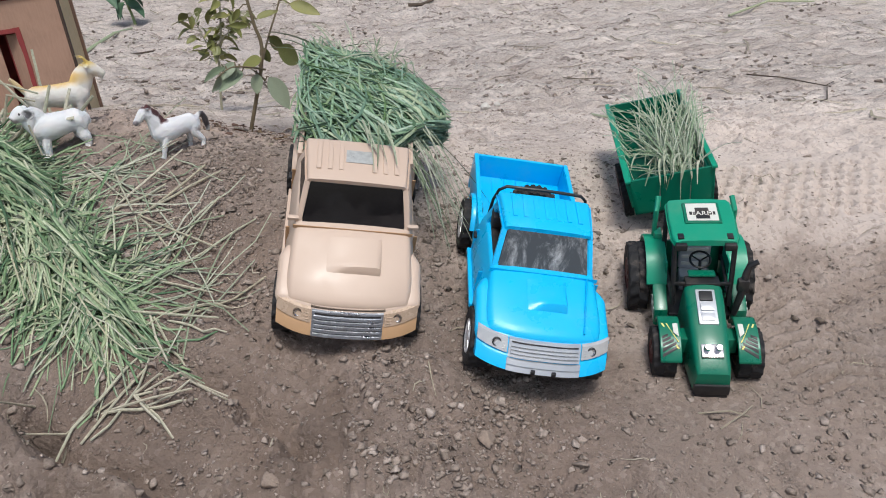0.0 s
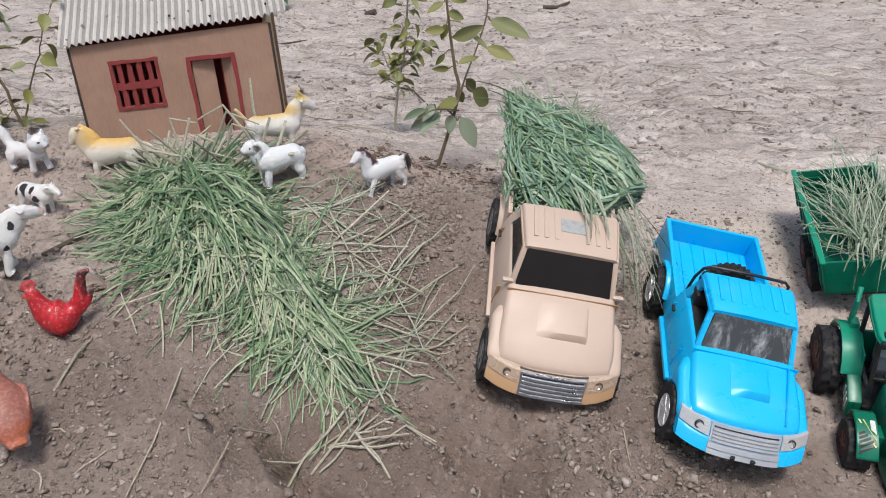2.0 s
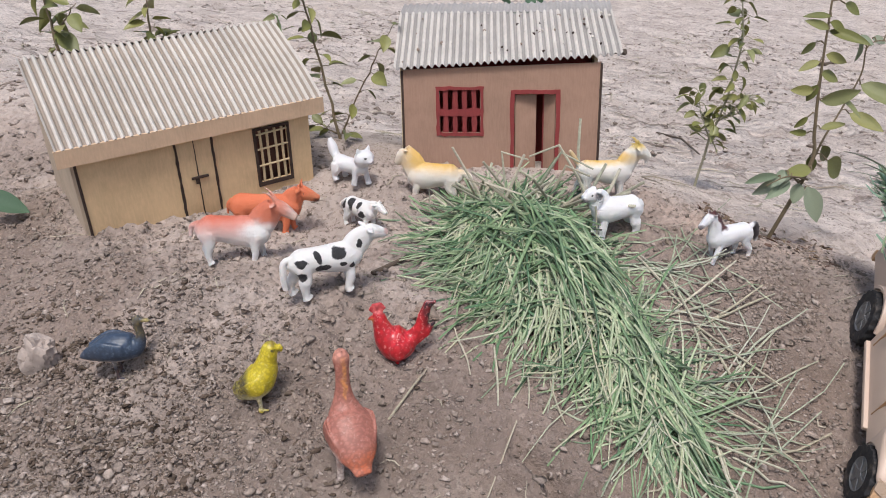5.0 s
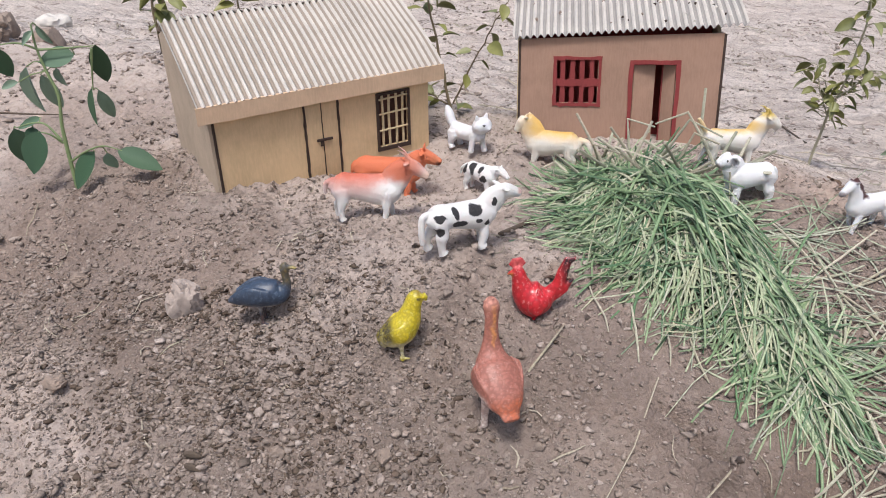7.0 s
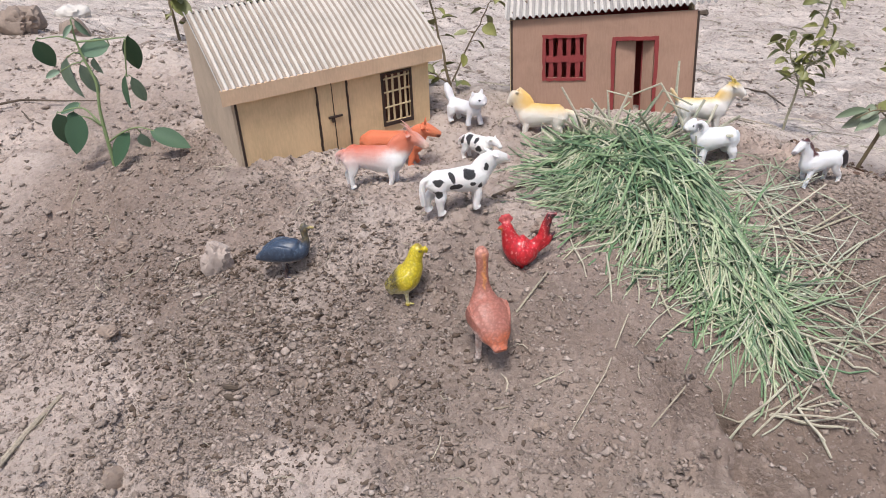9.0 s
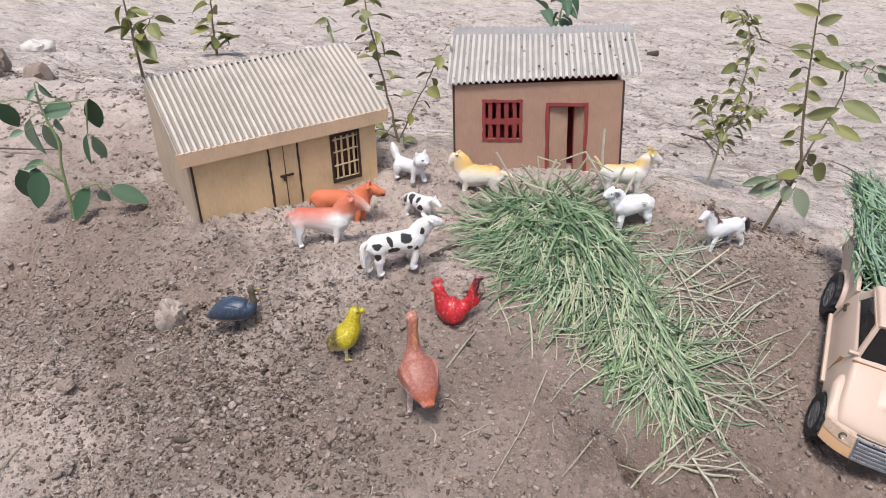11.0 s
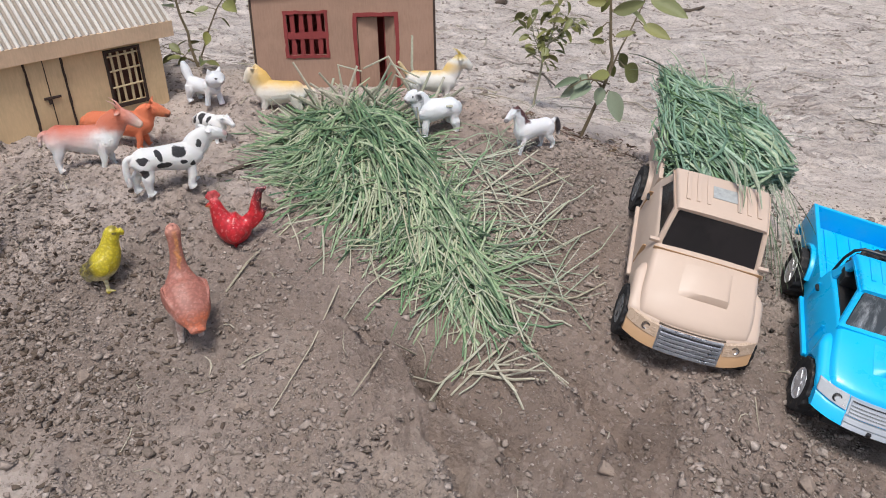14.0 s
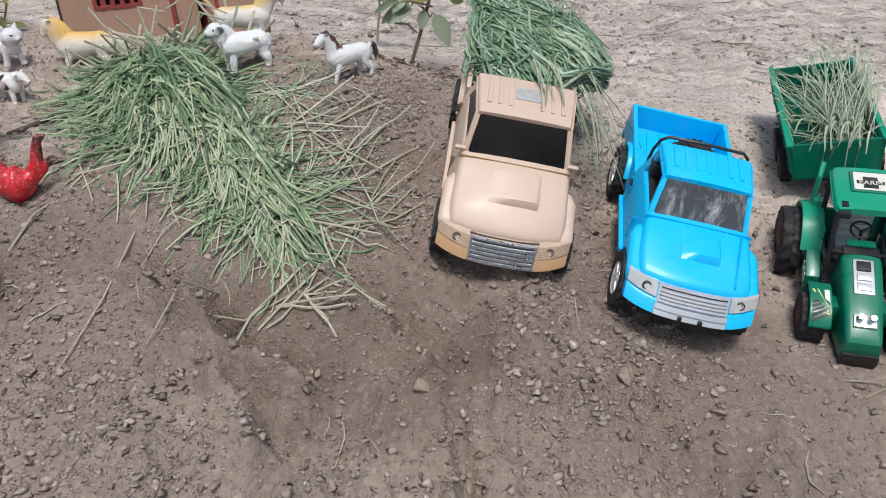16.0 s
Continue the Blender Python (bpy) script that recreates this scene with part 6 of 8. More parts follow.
tube(bm, [(0.0425, 0, 0.040), (0.042, 0, 0.036), (0.041, 0, 0.0335)], [0.0016, 0.0012, 0.0005], 8)
moulded("toy_goat", bm, p, -0.320, 0.638, 30, "cream plastic toy goat with yellow back and horns", size=(0.88, 1.0, 0.98))
# white ram with grey curled horns
p = figure_paint("ram_paint", (0.88, 0.88, 0.88), [((0.0215, -0.0062, 0.0375), (0.004, 0.003, 0.004), (0.34, 0.33, 0.34), 0.4), ((0.0215, 0.0062, 0.0375), (0.004, 0.003, 0.004), (0.34, 0.33, 0.34), 0.4), ((0.0315, 0, 0.0335), (0.003, 0.0045, 0.0022), (0.4, 0.33, 0.32), 0.4), ((0.0275, 0.0052, 0.0385), (0.0011,) * 3, BLACK_P, 0.2), ((0.0275, -0.0052, 0.0385), (0.0011,) * 3, BLACK_P, 0.2)])
bm = beast(0.042, 0.0350, 0.0118, (0.0225, 0.0385), (0.0265, 0.0375), (0.0325, 0.0345), 0.165, [(-0.0235, 0.026, 0.7), (-0.0240, 0.02, 0.5)], 0.3, None, 0.3, 0.95, neck_r=0.85)
for s in (-1, 1):
    tube(bm, [(0.0215 + 0.0034 * math.cos(a), s * (0.0058 + 0.0004 * i), 0.0378 + 0.0034 * math.sin(a)) for i, a in enumerate(np.linspace(1.6, 6.6, 9))], [0.0014 - 0.0001 * i for i in range(9)], 8)
moulded("toy_ram", bm, p, -0.296, 0.580, 220, "white plastic toy ram with grey curled horns", size=0.96)
# white horse with a brown mane
p = figure_paint("horse_paint", (0.88, 0.88, 0.89), [((0.0225, 0, 0.0485), (0.005, 0.006, 0.005), (0.09, 0.03, 0.03), 0.3), ((0.0165, 0, 0.0410), (0.0045, 0.006, 0.0055), (0.09, 0.03, 0.03), 0.3), ((0.011, 0, 0.034), (0.0055, 0.006, 0.0045), (0.09, 0.03, 0.03), 0.3), ((-0.029, 0, 0.024), (0.0055, 0.006, 0.011), (0.05, 0.04, 0.045), 0.3), ((0.0355, 0, 0.0335), (0.0035, 0.005, 0.003), (0.25, 0.22, 0.23), 0.4), ((0.0295, 0.0045, 0.0405), (0.001,) * 3, BLACK_P, 0.2)])
moulded("toy_horse", beast(0.043, 0.0330, 0.0108, (0.025, 0.0435), (0.0285, 0.0405), (0.0355, 0.0345), 0.108, [(-0.027, 0.030, 1.1), (-0.030, 0.022, 1.3), (-0.031, 0.013, 0.8)], 0.4, None, 0.22, 0.85, True, neck_r=0.55, stride=0.08), p, -0.209, 0.589, 226, "white plastic toy horse with brown mane, black tail", size=0.9)


def bird(path, legs, foot, beak=None, tail=None, wings=None, shank=1.0):
    """A moulded bird: one body line from tail to head, with a beak, a tail and legs."""
    bm = bmesh.new()
    tube(bm, [q[0] for q in path], [q[1] for q in path], 20, 1.0, 5)
    if beak:
        tube(bm, beak[0], beak[1], 8)
    for pts, rr in tail or ():
        tube(bm, pts, rr, 8)
    for pts, rr in wings or ():
        for s in (-1, 1):
            tube(bm, [(a, s * b, c) for a, b, c in pts], rr, 12, 1.0, 5)
    for s in (-1, 1):
        tube(bm, [(legs[0], s * legs[1], legs[2]), (foot, s * legs[1], 0.002), (foot, s * legs[1], -0.0015)], [0.0019 * shank, 0.0013 * shank, 0.0016 * shank], 8)
        tube(bm, [(foot - 0.002, s * legs[1], 0.0004), (foot + 0.005, s * (legs[1] + 0.001), 0.0004)], [0.0012, 0.0008], 6)
    return bm


# red cockerel
bm = bird([((-0.012, 0, 0.024), (0.003, 0.004)), ((-0.006, 0, 0.0195), (0.0095, 0.0085)), ((0.002, 0, 0.0185), (0.0125, 0.0105)), ((0.009, 0, 0.0225), (0.0098, 0.0085)), ((0.0128, 0, 0.0295), (0.0068, 0.0062)), ((0.0150, 0, 0.0365), (0.0050, 0.0047)), ((0.0165, 0, 0.0405), (0.003, 0.003))], (0.0, 0.004, 0.01), 0.001,
          ([(0.0175, 0, 0.0365), (0.0215, 0, 0.0355), (0.0235, 0, 0.0345)], [0.0024, 0.0014, 0.0004]),
          [([(-0.010, 0, 0.022), (-0.0165, 0, 0.029), (-0.0185, 0, 0.038), (-0.0215, 0, 0.0465), (-0.0275, 0, 0.0485)], [(0.006, 0.0035), (0.0055, 0.003), (0.0045, 0.0025), (0.0035, 0.002), 0.0012]), ([(-0.010, 0, 0.02), (-0.021, 0, 0.027), (-0.027, 0, 0.034)], [(0.005, 0.003), (0.0035, 0.0022), 0.001]), ([(0.0115, 0, 0.0415), (0.0145, 0, 0.0445), (0.0185, 0, 0.0435), (0.0205, 0, 0.0400)], [(0.003, 0.0013)] * 4)],
          [([(-0.009, 0.007, 0.02), (0, 0.0105, 0.018), (0.007, 0.0085, 0.019)], [(0.003, 0.0015), (0.0065, 0.0022), (0.003, 0.0015)])])
p = figure_paint("cockerel_paint", (0.58, 0.025, 0.035), [((-0.0275, 0, 0.041), (0.0105, 0.006, 0.0135), (0.03, 0.02, 0.025), 0.25), ((0.0145, 0, 0.0425), (0.007, 0.004, 0.004), (0.6, 0.12, 0.12), 0.4), ((0.021, 0, 0.034), (0.0035, 0.004, 0.003), (0.5, 0.2, 0.06), 0.3)], 0.3, ((0.72, 0.3, 0.28), 0.55), 300.0)
moulded("toy_cockerel", bm, p, -0.409, 0.414, 204, "worn red plastic toy cockerel with dark tail feathers", 0.008, size=(0.92, 1.08, 1.12))
# brown goose seen from behind
bm = bird([((-0.028, 0, 0.0215), (0.0035, 0.0055)), ((-0.021, 0, 0.0255), (0.0085, 0.0105)), ((-0.011, 0, 0.0305), (0.0118, 0.0138)), ((0.000, 0, 0.0365), (0.0124, 0.0142)), ((0.007, 0, 0.0430), (0.0098, 0.0105)), ((0.0105, 0, 0.0520), (0.0056, 0.0062)), ((0.0120, 0, 0.0620), (0.0043, 0.0044)), ((0.0130, 0, 0.0720), (0.0042, 0.0042)), ((0.0145, 0, 0.0785), (0.0052, 0.0050)), ((0.0172, 0, 0.0815), (0.0042, 0.0040)), ((0.0190, 0, 0.0822), (0.002, 0.002))], (-0.003, 0.0065, 0.026), -0.004,
          ([(0.018, 0, 0.0798), (0.0235, 0, 0.0778), (0.0272, 0, 0.0768)], [(0.0022, 0.0028), (0.0015, 0.0025), 0.0008]), [([(-0.022, 0, 0.0245), (-0.032, 0, 0.0185)], [(0.0055, 0.0085), (0.0022, 0.005)]), ([(0.0140, 0, 0.083), (0.0120, 0, 0.0855)], [0.0012, 0.0006])],
          [([(-0.026, 0.0045, 0.021), (-0.013, 0.0118, 0.0305), (0.001, 0.0140, 0.038), (0.006, 0.0105, 0.0425)], [(0.003, 0.0008), (0.006, 0.0010), (0.007, 0.0010), (0.003, 0.0008)])], 1.7)
p = figure_paint("goose_paint", (0.4, 0.155, 0.115), [((-0.010, 0.013, 0.022), (0.013, 0.007, 0.008), (0.68, 0.56, 0.5), 0.35), ((-0.022, -0.004, 0.022), (0.014, 0.014, 0.009), (0.5, 0.13, 0.055), 0.4), ((0.004, 0, 0.019), (0.028, 0.02, 0.0085), (0.64, 0.52, 0.46), 0.4), ((0.016, 0, 0.0815), (0.007, 0.009, 0.004), (0.57, 0.26, 0.19), 0.4), ((0.002, 0, 0.0), (0.02, 0.02, 0.015), (0.66, 0.58, 0.52), 0.3), ((0.009, 0.0, 0.064), (0.006, 0.0016, 0.016), (0.64, 0.28, 0.1), 0.4)], 0.5, ((0.55, 0.3, 0.24), 0.35), 400.0)
moulded("toy_goose", bm, p, -0.405, 0.335, 138, "reddish brown plastic toy goose with a tall neck", size=(0.84, 1.08, 0.98))
# yellow chicken
bm = bird([((-0.013, 0, 0.011), (0.003, 0.004)), ((-0.008, 0, 0.0135), (0.0075, 0.0075)), ((-0.001, 0, 0.0185), (0.0095, 0.0098)), ((0.0035, 0, 0.0265), (0.0080, 0.0085)), ((0.0055, 0, 0.0345), (0.0058, 0.0060)), ((0.0075, 0, 0.0410), (0.0050, 0.0052)), ((0.0105, 0, 0.0435), (0.0033, 0.0034))], (-0.001, 0.004, 0.01), 0.0,
          ([(0.0115, 0, 0.0425), (0.0138, 0, 0.0410), (0.0142, 0, 0.0385)], [(0.0028, 0.0024), 0.0018, 0.0007]), [([(-0.010, 0, 0.013), (-0.0135, 0, 0.0130), (-0.016, 0, 0.0125)], [(0.008, 0.003), (0.007, 0.0026), (0.003, 0.0015)])],
          [([(-0.011, 0.0060, 0.014), (-0.002, 0.0098, 0.020), (0.003, 0.0078, 0.026)], [(0.004, 0.0010), (0.0060, 0.0016), (0.003, 0.0012)])])
p = figure_paint("yellow_paint", (0.62, 0.5, 0.03), [((-0.0125, 0, 0.0175), (0.0085, 0.014, 0.0095), (0.06, 0.048, 0.03), 0.25), ((0.0090, 0, 0.0468), (0.005, 0.007, 0.0022), (0.3, 0.24, 0.04), 0.4), ((0.0105, -0.0045, 0.0425), (0.0016, 0.002, 0.0013), (0.07, 0.06, 0.03), 0.3), ((0.0, 0, 0.008), (0.013, 0.012, 0.0085), (0.7, 0.66, 0.46), 0.4)], 0.35, ((0.8, 0.74, 0.3), 0.3), 520.0)
moulded("toy_chicken", bm, p, -0.480, 0.349, 32, "bright yellow plastic toy chicken with grey tail", 0.004, size=1.1)
# slate blue duck
bm = bird([((-0.029, 0, 0.0145), (0.0015, 0.004)), ((-0.020, 0, 0.017), (0.005, 0.008)), ((-0.006, 0, 0.0205), (0.009, 0.0112)), ((0.007, 0, 0.0215), (0.0092, 0.0108)), ((0.0155, 0, 0.0225), (0.0065, 0.0072)), ((0.0195, 0, 0.0285), (0.0036, 0.0038)), ((0.0185, 0, 0.0355), (0.0032, 0.0032)), ((0.0185, 0, 0.0395), (0.0042, 0.004)), ((0.021, 0, 0.0415), (0.0028, 0.0028))], (-0.003, 0.004, 0.013), -0.001,
          ([(0.021, 0, 0.0405), (0.0265, 0, 0.0405), (0.0285, 0, 0.040)], [(0.0016, 0.0022), (0.001, 0.0022), 0.0007]), None,
          [([(-0.024, 0.005, 0.018), (-0.008, 0.0098, 0.022), (0.008, 0.0095, 0.0225)], [(0.003, 0.0015), (0.0065, 0.003), (0.004, 0.002)])])
p = figure_paint("duck_paint", (0.045, 0.07, 0.115), [((0.019, 0, 0.038), (0.0075, 0.007, 0.0105), (0.15, 0.12, 0.06), 0.4), ((0.006, 0, 0.0125), (0.017, 0.012, 0.004), (0.4, 0.36, 0.33), 0.35), ((-0.026, 0, 0.0145), (0.009, 0.008, 0.004), (0.05, 0.06, 0.085), 0.4), ((-0.001, 0, 0.003), (0.006, 0.008, 0.008), (0.1, 0.06, 0.05), 0.4), ((0.0265, 0, 0.0405), (0.004, 0.004, 0.002), (0.42, 0.34, 0.12), 0.3)], 0.42, ((0.14, 0.18, 0.24), 0.5), 420.0)
moulded("toy_duck", bm, p, -0.586, 0.334, 24, "slate blue plastic toy duck with brown head", size=(0.88, 0.9, 1.12))


# ---- cut grass: heaps of long blades ----
def blades(name, material, centres, azimuth, rise, length, width, path_z, seed, seg=6, curl=0.5, keel=0.35):
    """Ribbons with a folded keel. path_z(x, y, frac) lays a blade over what it rests on."""
    rng = np.random.default_rng(seed)
    n = len(centres)
    s = np.linspace(-0.5, 0.5, seg)
    bend = rng.normal(0, curl, n)[:, None]
    ang = azimuth[:, None] + bend * (s[None] * 2 + 0.3 * np.sin(s[None] * 5 + rng.random(n)[:, None] * 6))
    dx, dy = np.cos(ang) * length[:, None] / (seg - 1), np.sin(ang) * length[:, None] / (seg - 1)
    x = np.cumsum(dx, 1)
    y = np.cumsum(dy, 1)
    x += centres[:, 0:1] - x[:, seg // 2][:, None]
    y += centres[:, 1:2] - y[:, seg // 2][:, None]
    z = path_z(x, y, centres[:, 2:3]) + np.sin(rise)[:, None] * length[:, None] * s[None] + rng.normal(0, 0.0012, (n, seg))
    z = np.maximum(z, ground_height(x, y) + 0.0006)
    p = np.stack([x, y, z], -1)
    d = np.gradient(p, axis=1)
    d /= np.linalg.norm(d, axis=2, keepdims=True) + 1e-9
    roll = rng.uniform(-0.9, 0.9, n)[:, None, None]
    side = np.cross(d, np.array([0, 0, 1.0]))
    side /= np.linalg.norm(side, axis=2, keepdims=True) + 1e-9
    upv = np.cross(side, d)
    sd = side * np.cos(roll) + upv * np.sin(roll)
    nm = np.cross(sd, d)
    taper = np.interp(np.linspace(0, 1, seg), [0, 0.15, 0.6, 1], [0.7, 1, 0.95, 0.6])[None, :, None]
    w = width[:, None, None] * taper * 0.5
    co = np.stack([p - sd * w, p + nm * w * keel * 2, p + sd * w], 2)
    idx = np.arange(n * seg * 3).reshape(n, seg, 3)
    q = []
    for k in range(2):
        q.append(np.stack([idx[:, :-1, k], idx[:, :-1, k + 1], idx[:, 1:, k + 1], idx[:, 1:, k]], -1).reshape(-1, 4))
    return raw_mesh(name, co.reshape(-1, 3), np.concatenate(q), material, True)


# the big heap runs from the hut down to the lane
SPINE = [(-0.406, 0.582, 0.036, 0.015), (-0.366, 0.542, 0.043, 0.034), (-0.316, 0.500, 0.042, 0.040), (-0.258, 0.452, 0.024, 0.028), (-0.214, 0.416, 0.013, 0.012)]


def heap(x, y):
    """Thickness of the grass heap over the ground."""
    out = np.zeros(np.broadcast(x, y).shape)
    for (ax, ay, ar, ah), (bx, by, br, bh) in zip(SPINE, SPINE[1:]):
        for u in np.linspace(0, 1, 5):
            cx, cy, cr, ch = ax + (bx - ax) * u, ay + (by - ay) * u, ar + (br - ar) * u, ah + (bh - ah) * u
            r2 = ((x - cx) ** 2 + (y - cy) ** 2) / cr**2
            out = np.maximum(out, ch * np.clip(1 - r2, 0, 1) ** 0.7)
    return out


def along_spine(rng, n, reach, power=1.0):
    """Places over the heap: centre, half width and a share of the way down."""
    k = rng.random(n) ** power * 3.999
    i = k.astype(int)
    f = (k - i)[:, None]
    sp = np.array(SPINE)
    c = sp[i] * (1 - f) + sp[np.minimum(i + 1, 4)] * f
    r = reach(rng, n)
    a = rng.random(n) * 2 * math.pi
    return c[:, 0] + np.cos(a) * r * c[:, 2], c[:, 1] + np.sin(a) * r * c[:, 2], k


def heap_blades():
    """Handfuls of nearly parallel blades, thrown down across one another."""
    rng = np.random.default_rng(11)
    m = 215
    x, y, k = along_spine(rng, m, lambda g, q: np.sqrt(g.random(q)) * 0.5, 1.3)
    az = np.where(rng.random(m) < np.where(k > 2, 0.78, 0.4), rng.normal(-0.8, 0.6, m), rng.random(m) * 2 * math.pi)
    frac = rng.random(m) ** 0.6
    each = rng.integers(2, 8, m)
    who = np.repeat(np.arange(m), each)
    n = len(who)
    across = rng.normal(0, 0.006, n) * np.where(k[who] > 2, 0.6, 1.0)
    x = x[who] - np.sin(az[who]) * across + np.cos(az[who]) * rng.normal(0, 0.014, n)
    y = y[who] + np.cos(az[who]) * across + np.sin(az[who]) * rng.normal(0, 0.014, n)
    fr = np.clip(frac[who] + rng.normal(0, 0.1, n), 0, 1.1)
    az, k = az[who] + rng.normal(0, 0.33, n), k[who]
    length = rng.uniform(0.07, 0.18, n) * np.where(k > 3, 0.62, np.where(k > 2, 0.8, 1.0))
    keep = np.hypot(x + 0.296, y - 0.58) > 0.062
    x, y, fr, az, length, n = x[keep], y[keep], fr[keep], az[keep], length[keep], int(keep.sum())
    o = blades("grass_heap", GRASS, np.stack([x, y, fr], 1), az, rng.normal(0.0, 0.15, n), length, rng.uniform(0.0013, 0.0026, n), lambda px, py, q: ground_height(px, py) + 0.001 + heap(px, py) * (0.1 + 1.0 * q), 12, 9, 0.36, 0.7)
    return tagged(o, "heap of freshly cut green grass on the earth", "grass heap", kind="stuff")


def loose_blades():
    """Straight stalks that stick out from the heap's edge, and some strewn beside it."""
    rng = np.random.default_rng(21)
    n = 190
    x, y, k = along_spine(rng, n, lambda g, m: g.uniform(0.65, 1.2, m))
    fan = rng.integers(0, 4, 60)
    x = np.concatenate([x, np.choose(fan, [-0.235, -0.215, -0.19, -0.245]) + rng.normal(0, 0.02, 60)])
    y = np.concatenate([y, np.choose(fan, [0.53, 0.485, 0.45, 0.56]) + rng.normal(0, 0.02, 60)])
    n = len(x)
    az = np.concatenate([rng.random(n - 60) * 2 * math.pi, rng.normal(0.35, 0.7, 60)])
    rise = np.abs(rng.normal(0.05, 0.14, n))
    o = blades("strewn_grass", GRASS_PALE, np.stack([x, y, rng.random(n)], 1), az, rise, rng.uniform(0.05, 0.13, n), rng.uniform(0.0009, 0.0016, n), lambda px, py, fr: ground_height(px, py) + 0.0015 + 0.9 * heap(px, py), 22, 7, 0.3, 0.7)
    return tagged(o, "pale wilted grass stalks strewn round the heap", "grass blades", kind="stuff")


heap_blades()
loose_blades()


def bleached_blades():
    """Long pale strands over the heap, trailing down its near side."""
    rng = np.random.default_rng(23)
    n = 190
    k = rng.random(n) ** 1.5 * 3.999
    i = k.astype(int)
    sp = np.array(SPINE)
    c = sp[i] * (1 - (k - i)[:, None]) + sp[np.minimum(i + 1, 4)] * (k - i)[:, None]
    off = rng.uniform(-0.5, 1.15, n) * c[:, 2]
    x, y = c[:, 0] - 0.72 * off, c[:, 1] - 0.69 * off
    az = np.where(rng.random(n) < 0.55, rng.normal(-1.5, 0.5, n), rng.normal(-0.4, 0.7, n))
    keep = np.hypot(x + 0.296, y - 0.58) > 0.075
    x, y, az, n = x[keep], y[keep], az[keep], int(keep.sum())
    o = blades("bleached_grass", PALE_BLADE, np.stack([x, y, rng.random(n)], 1), az, rng.normal(0.02, 0.1, n), rng.uniform(0.06, 0.15, n), rng.uniform(0.0011, 0.0021, n), lambda px, py, fr: ground_height(px, py) + 0.002 + heap(px, py) * (0.8 + 0.3 * fr), 24, 8, 0.4, 0.7)
    return tagged(o, "bleached straw-coloured strands over the grass heap", "grass blades", kind="stuff")


bleached_blades()


def fallen_stalks():
    """Single pale stalks splayed over the earth beside the heap: middle, heading, length."""
    rng = np.random.default_rng(27)
    rows = [(-0.191, 0.373, 1.09, 0.063), (-0.208, 0.370, 1.03, 0.070), (-0.176, 0.365, 2.47, 0.032), (-0.162, 0.377, 0.32, 0.054), (-0.179, 0.368, 0.18, 0.055), (-0.168, 0.385, 0.48, 0.037), (-0.165, 0.440, 0.36, 0.040), (-0.163, 0.424, -0.13, 0.039), (-0.164, 0.485, 0.83, 0.080), (-0.194, 0.532, 0.85, 0.073), (-0.198, 0.485, -0.77, 0.049), (-0.224, 0.519, 0.69, 0.047), (-0.253, 0.537, -0.69, 0.053), (-0.213, 0.483, -1.36, 0.044), (-0.174, 0.486, -1.83, 0.059), (-0.337, 0.418, -1.15, 0.042), (-0.367, 0.429, -0.88, 0.038), (-0.314, 0.416, -1.20, 0.028), (-0.295, 0.414, -0.96, 0.033), (-0.180, 0.416, -0.76, 0.030)]
    for x, y, turn, length in rows:
        bend = rng.normal(0, 0.12)
        pts = []
        for u in np.linspace(-0.5, 0.5, 6):
            a = turn + bend * u
            px, py = x + math.cos(a) * length * u, y + math.sin(a) * length * u
            pts.append((px, py, stand(px, py) + 0.0022 + 0.004 * (0.25 - u * u)))
        r = rng.uniform(0.0008, 0.00115)
        tagged(obj("fallen_stalk", tube(bmesh.new(), pts, [r * 0.8, r, r, r, r * 0.9, r * 0.6], 6, 0.6), DRY_STALK), "pale dry stalk lying on the earth beside the heap", "stalk", "fallen stalks")


fallen_stalks()


def upright_stalks():
    """Dry stalks that stick up at the top of the heap, in front of the hut."""
    rng = np.random.default_rng(31)
    for i in range(36):
        x, y = -0.435 + rng.random() * 0.12, 0.606 + rng.normal(0, 0.018)
        if i == 0:
            x, y, dx, dz, ln = -0.345, 0.668, -0.16, 1.0, 0.06
        else:
            dx, dz, ln = rng.normal(0, 0.7), rng.uniform(0.3, 1.0), rng.uniform(0.03, 0.065)
        d = Vector((dx, rng.normal(0, 0.4), dz)).normalized()
        b = Vector((x, y, float(ground_height(x, y) + heap(x, y) * 0.6)))
        m = b + d * ln * 0.5 + Vector((rng.normal(0, 0.002), 0, 0))
        pts = [b, m, b + d * ln]
        if rng.random() < 0.45:
            pts.append(b + d * ln + Vector((rng.normal(0, 1), 0, -0.3)).normalized() * ln * 0.5)
        tagged(obj("dry_stalk", tube(bmesh.new(), pts, [0.0015, 0.0014, 0.0012, 0.0008][: len(pts)], 6, 0.6), DRY_STALK), "pale dry stalk sticking up from the grass heap", "stalk", "dry stalks")


upright_stalks()


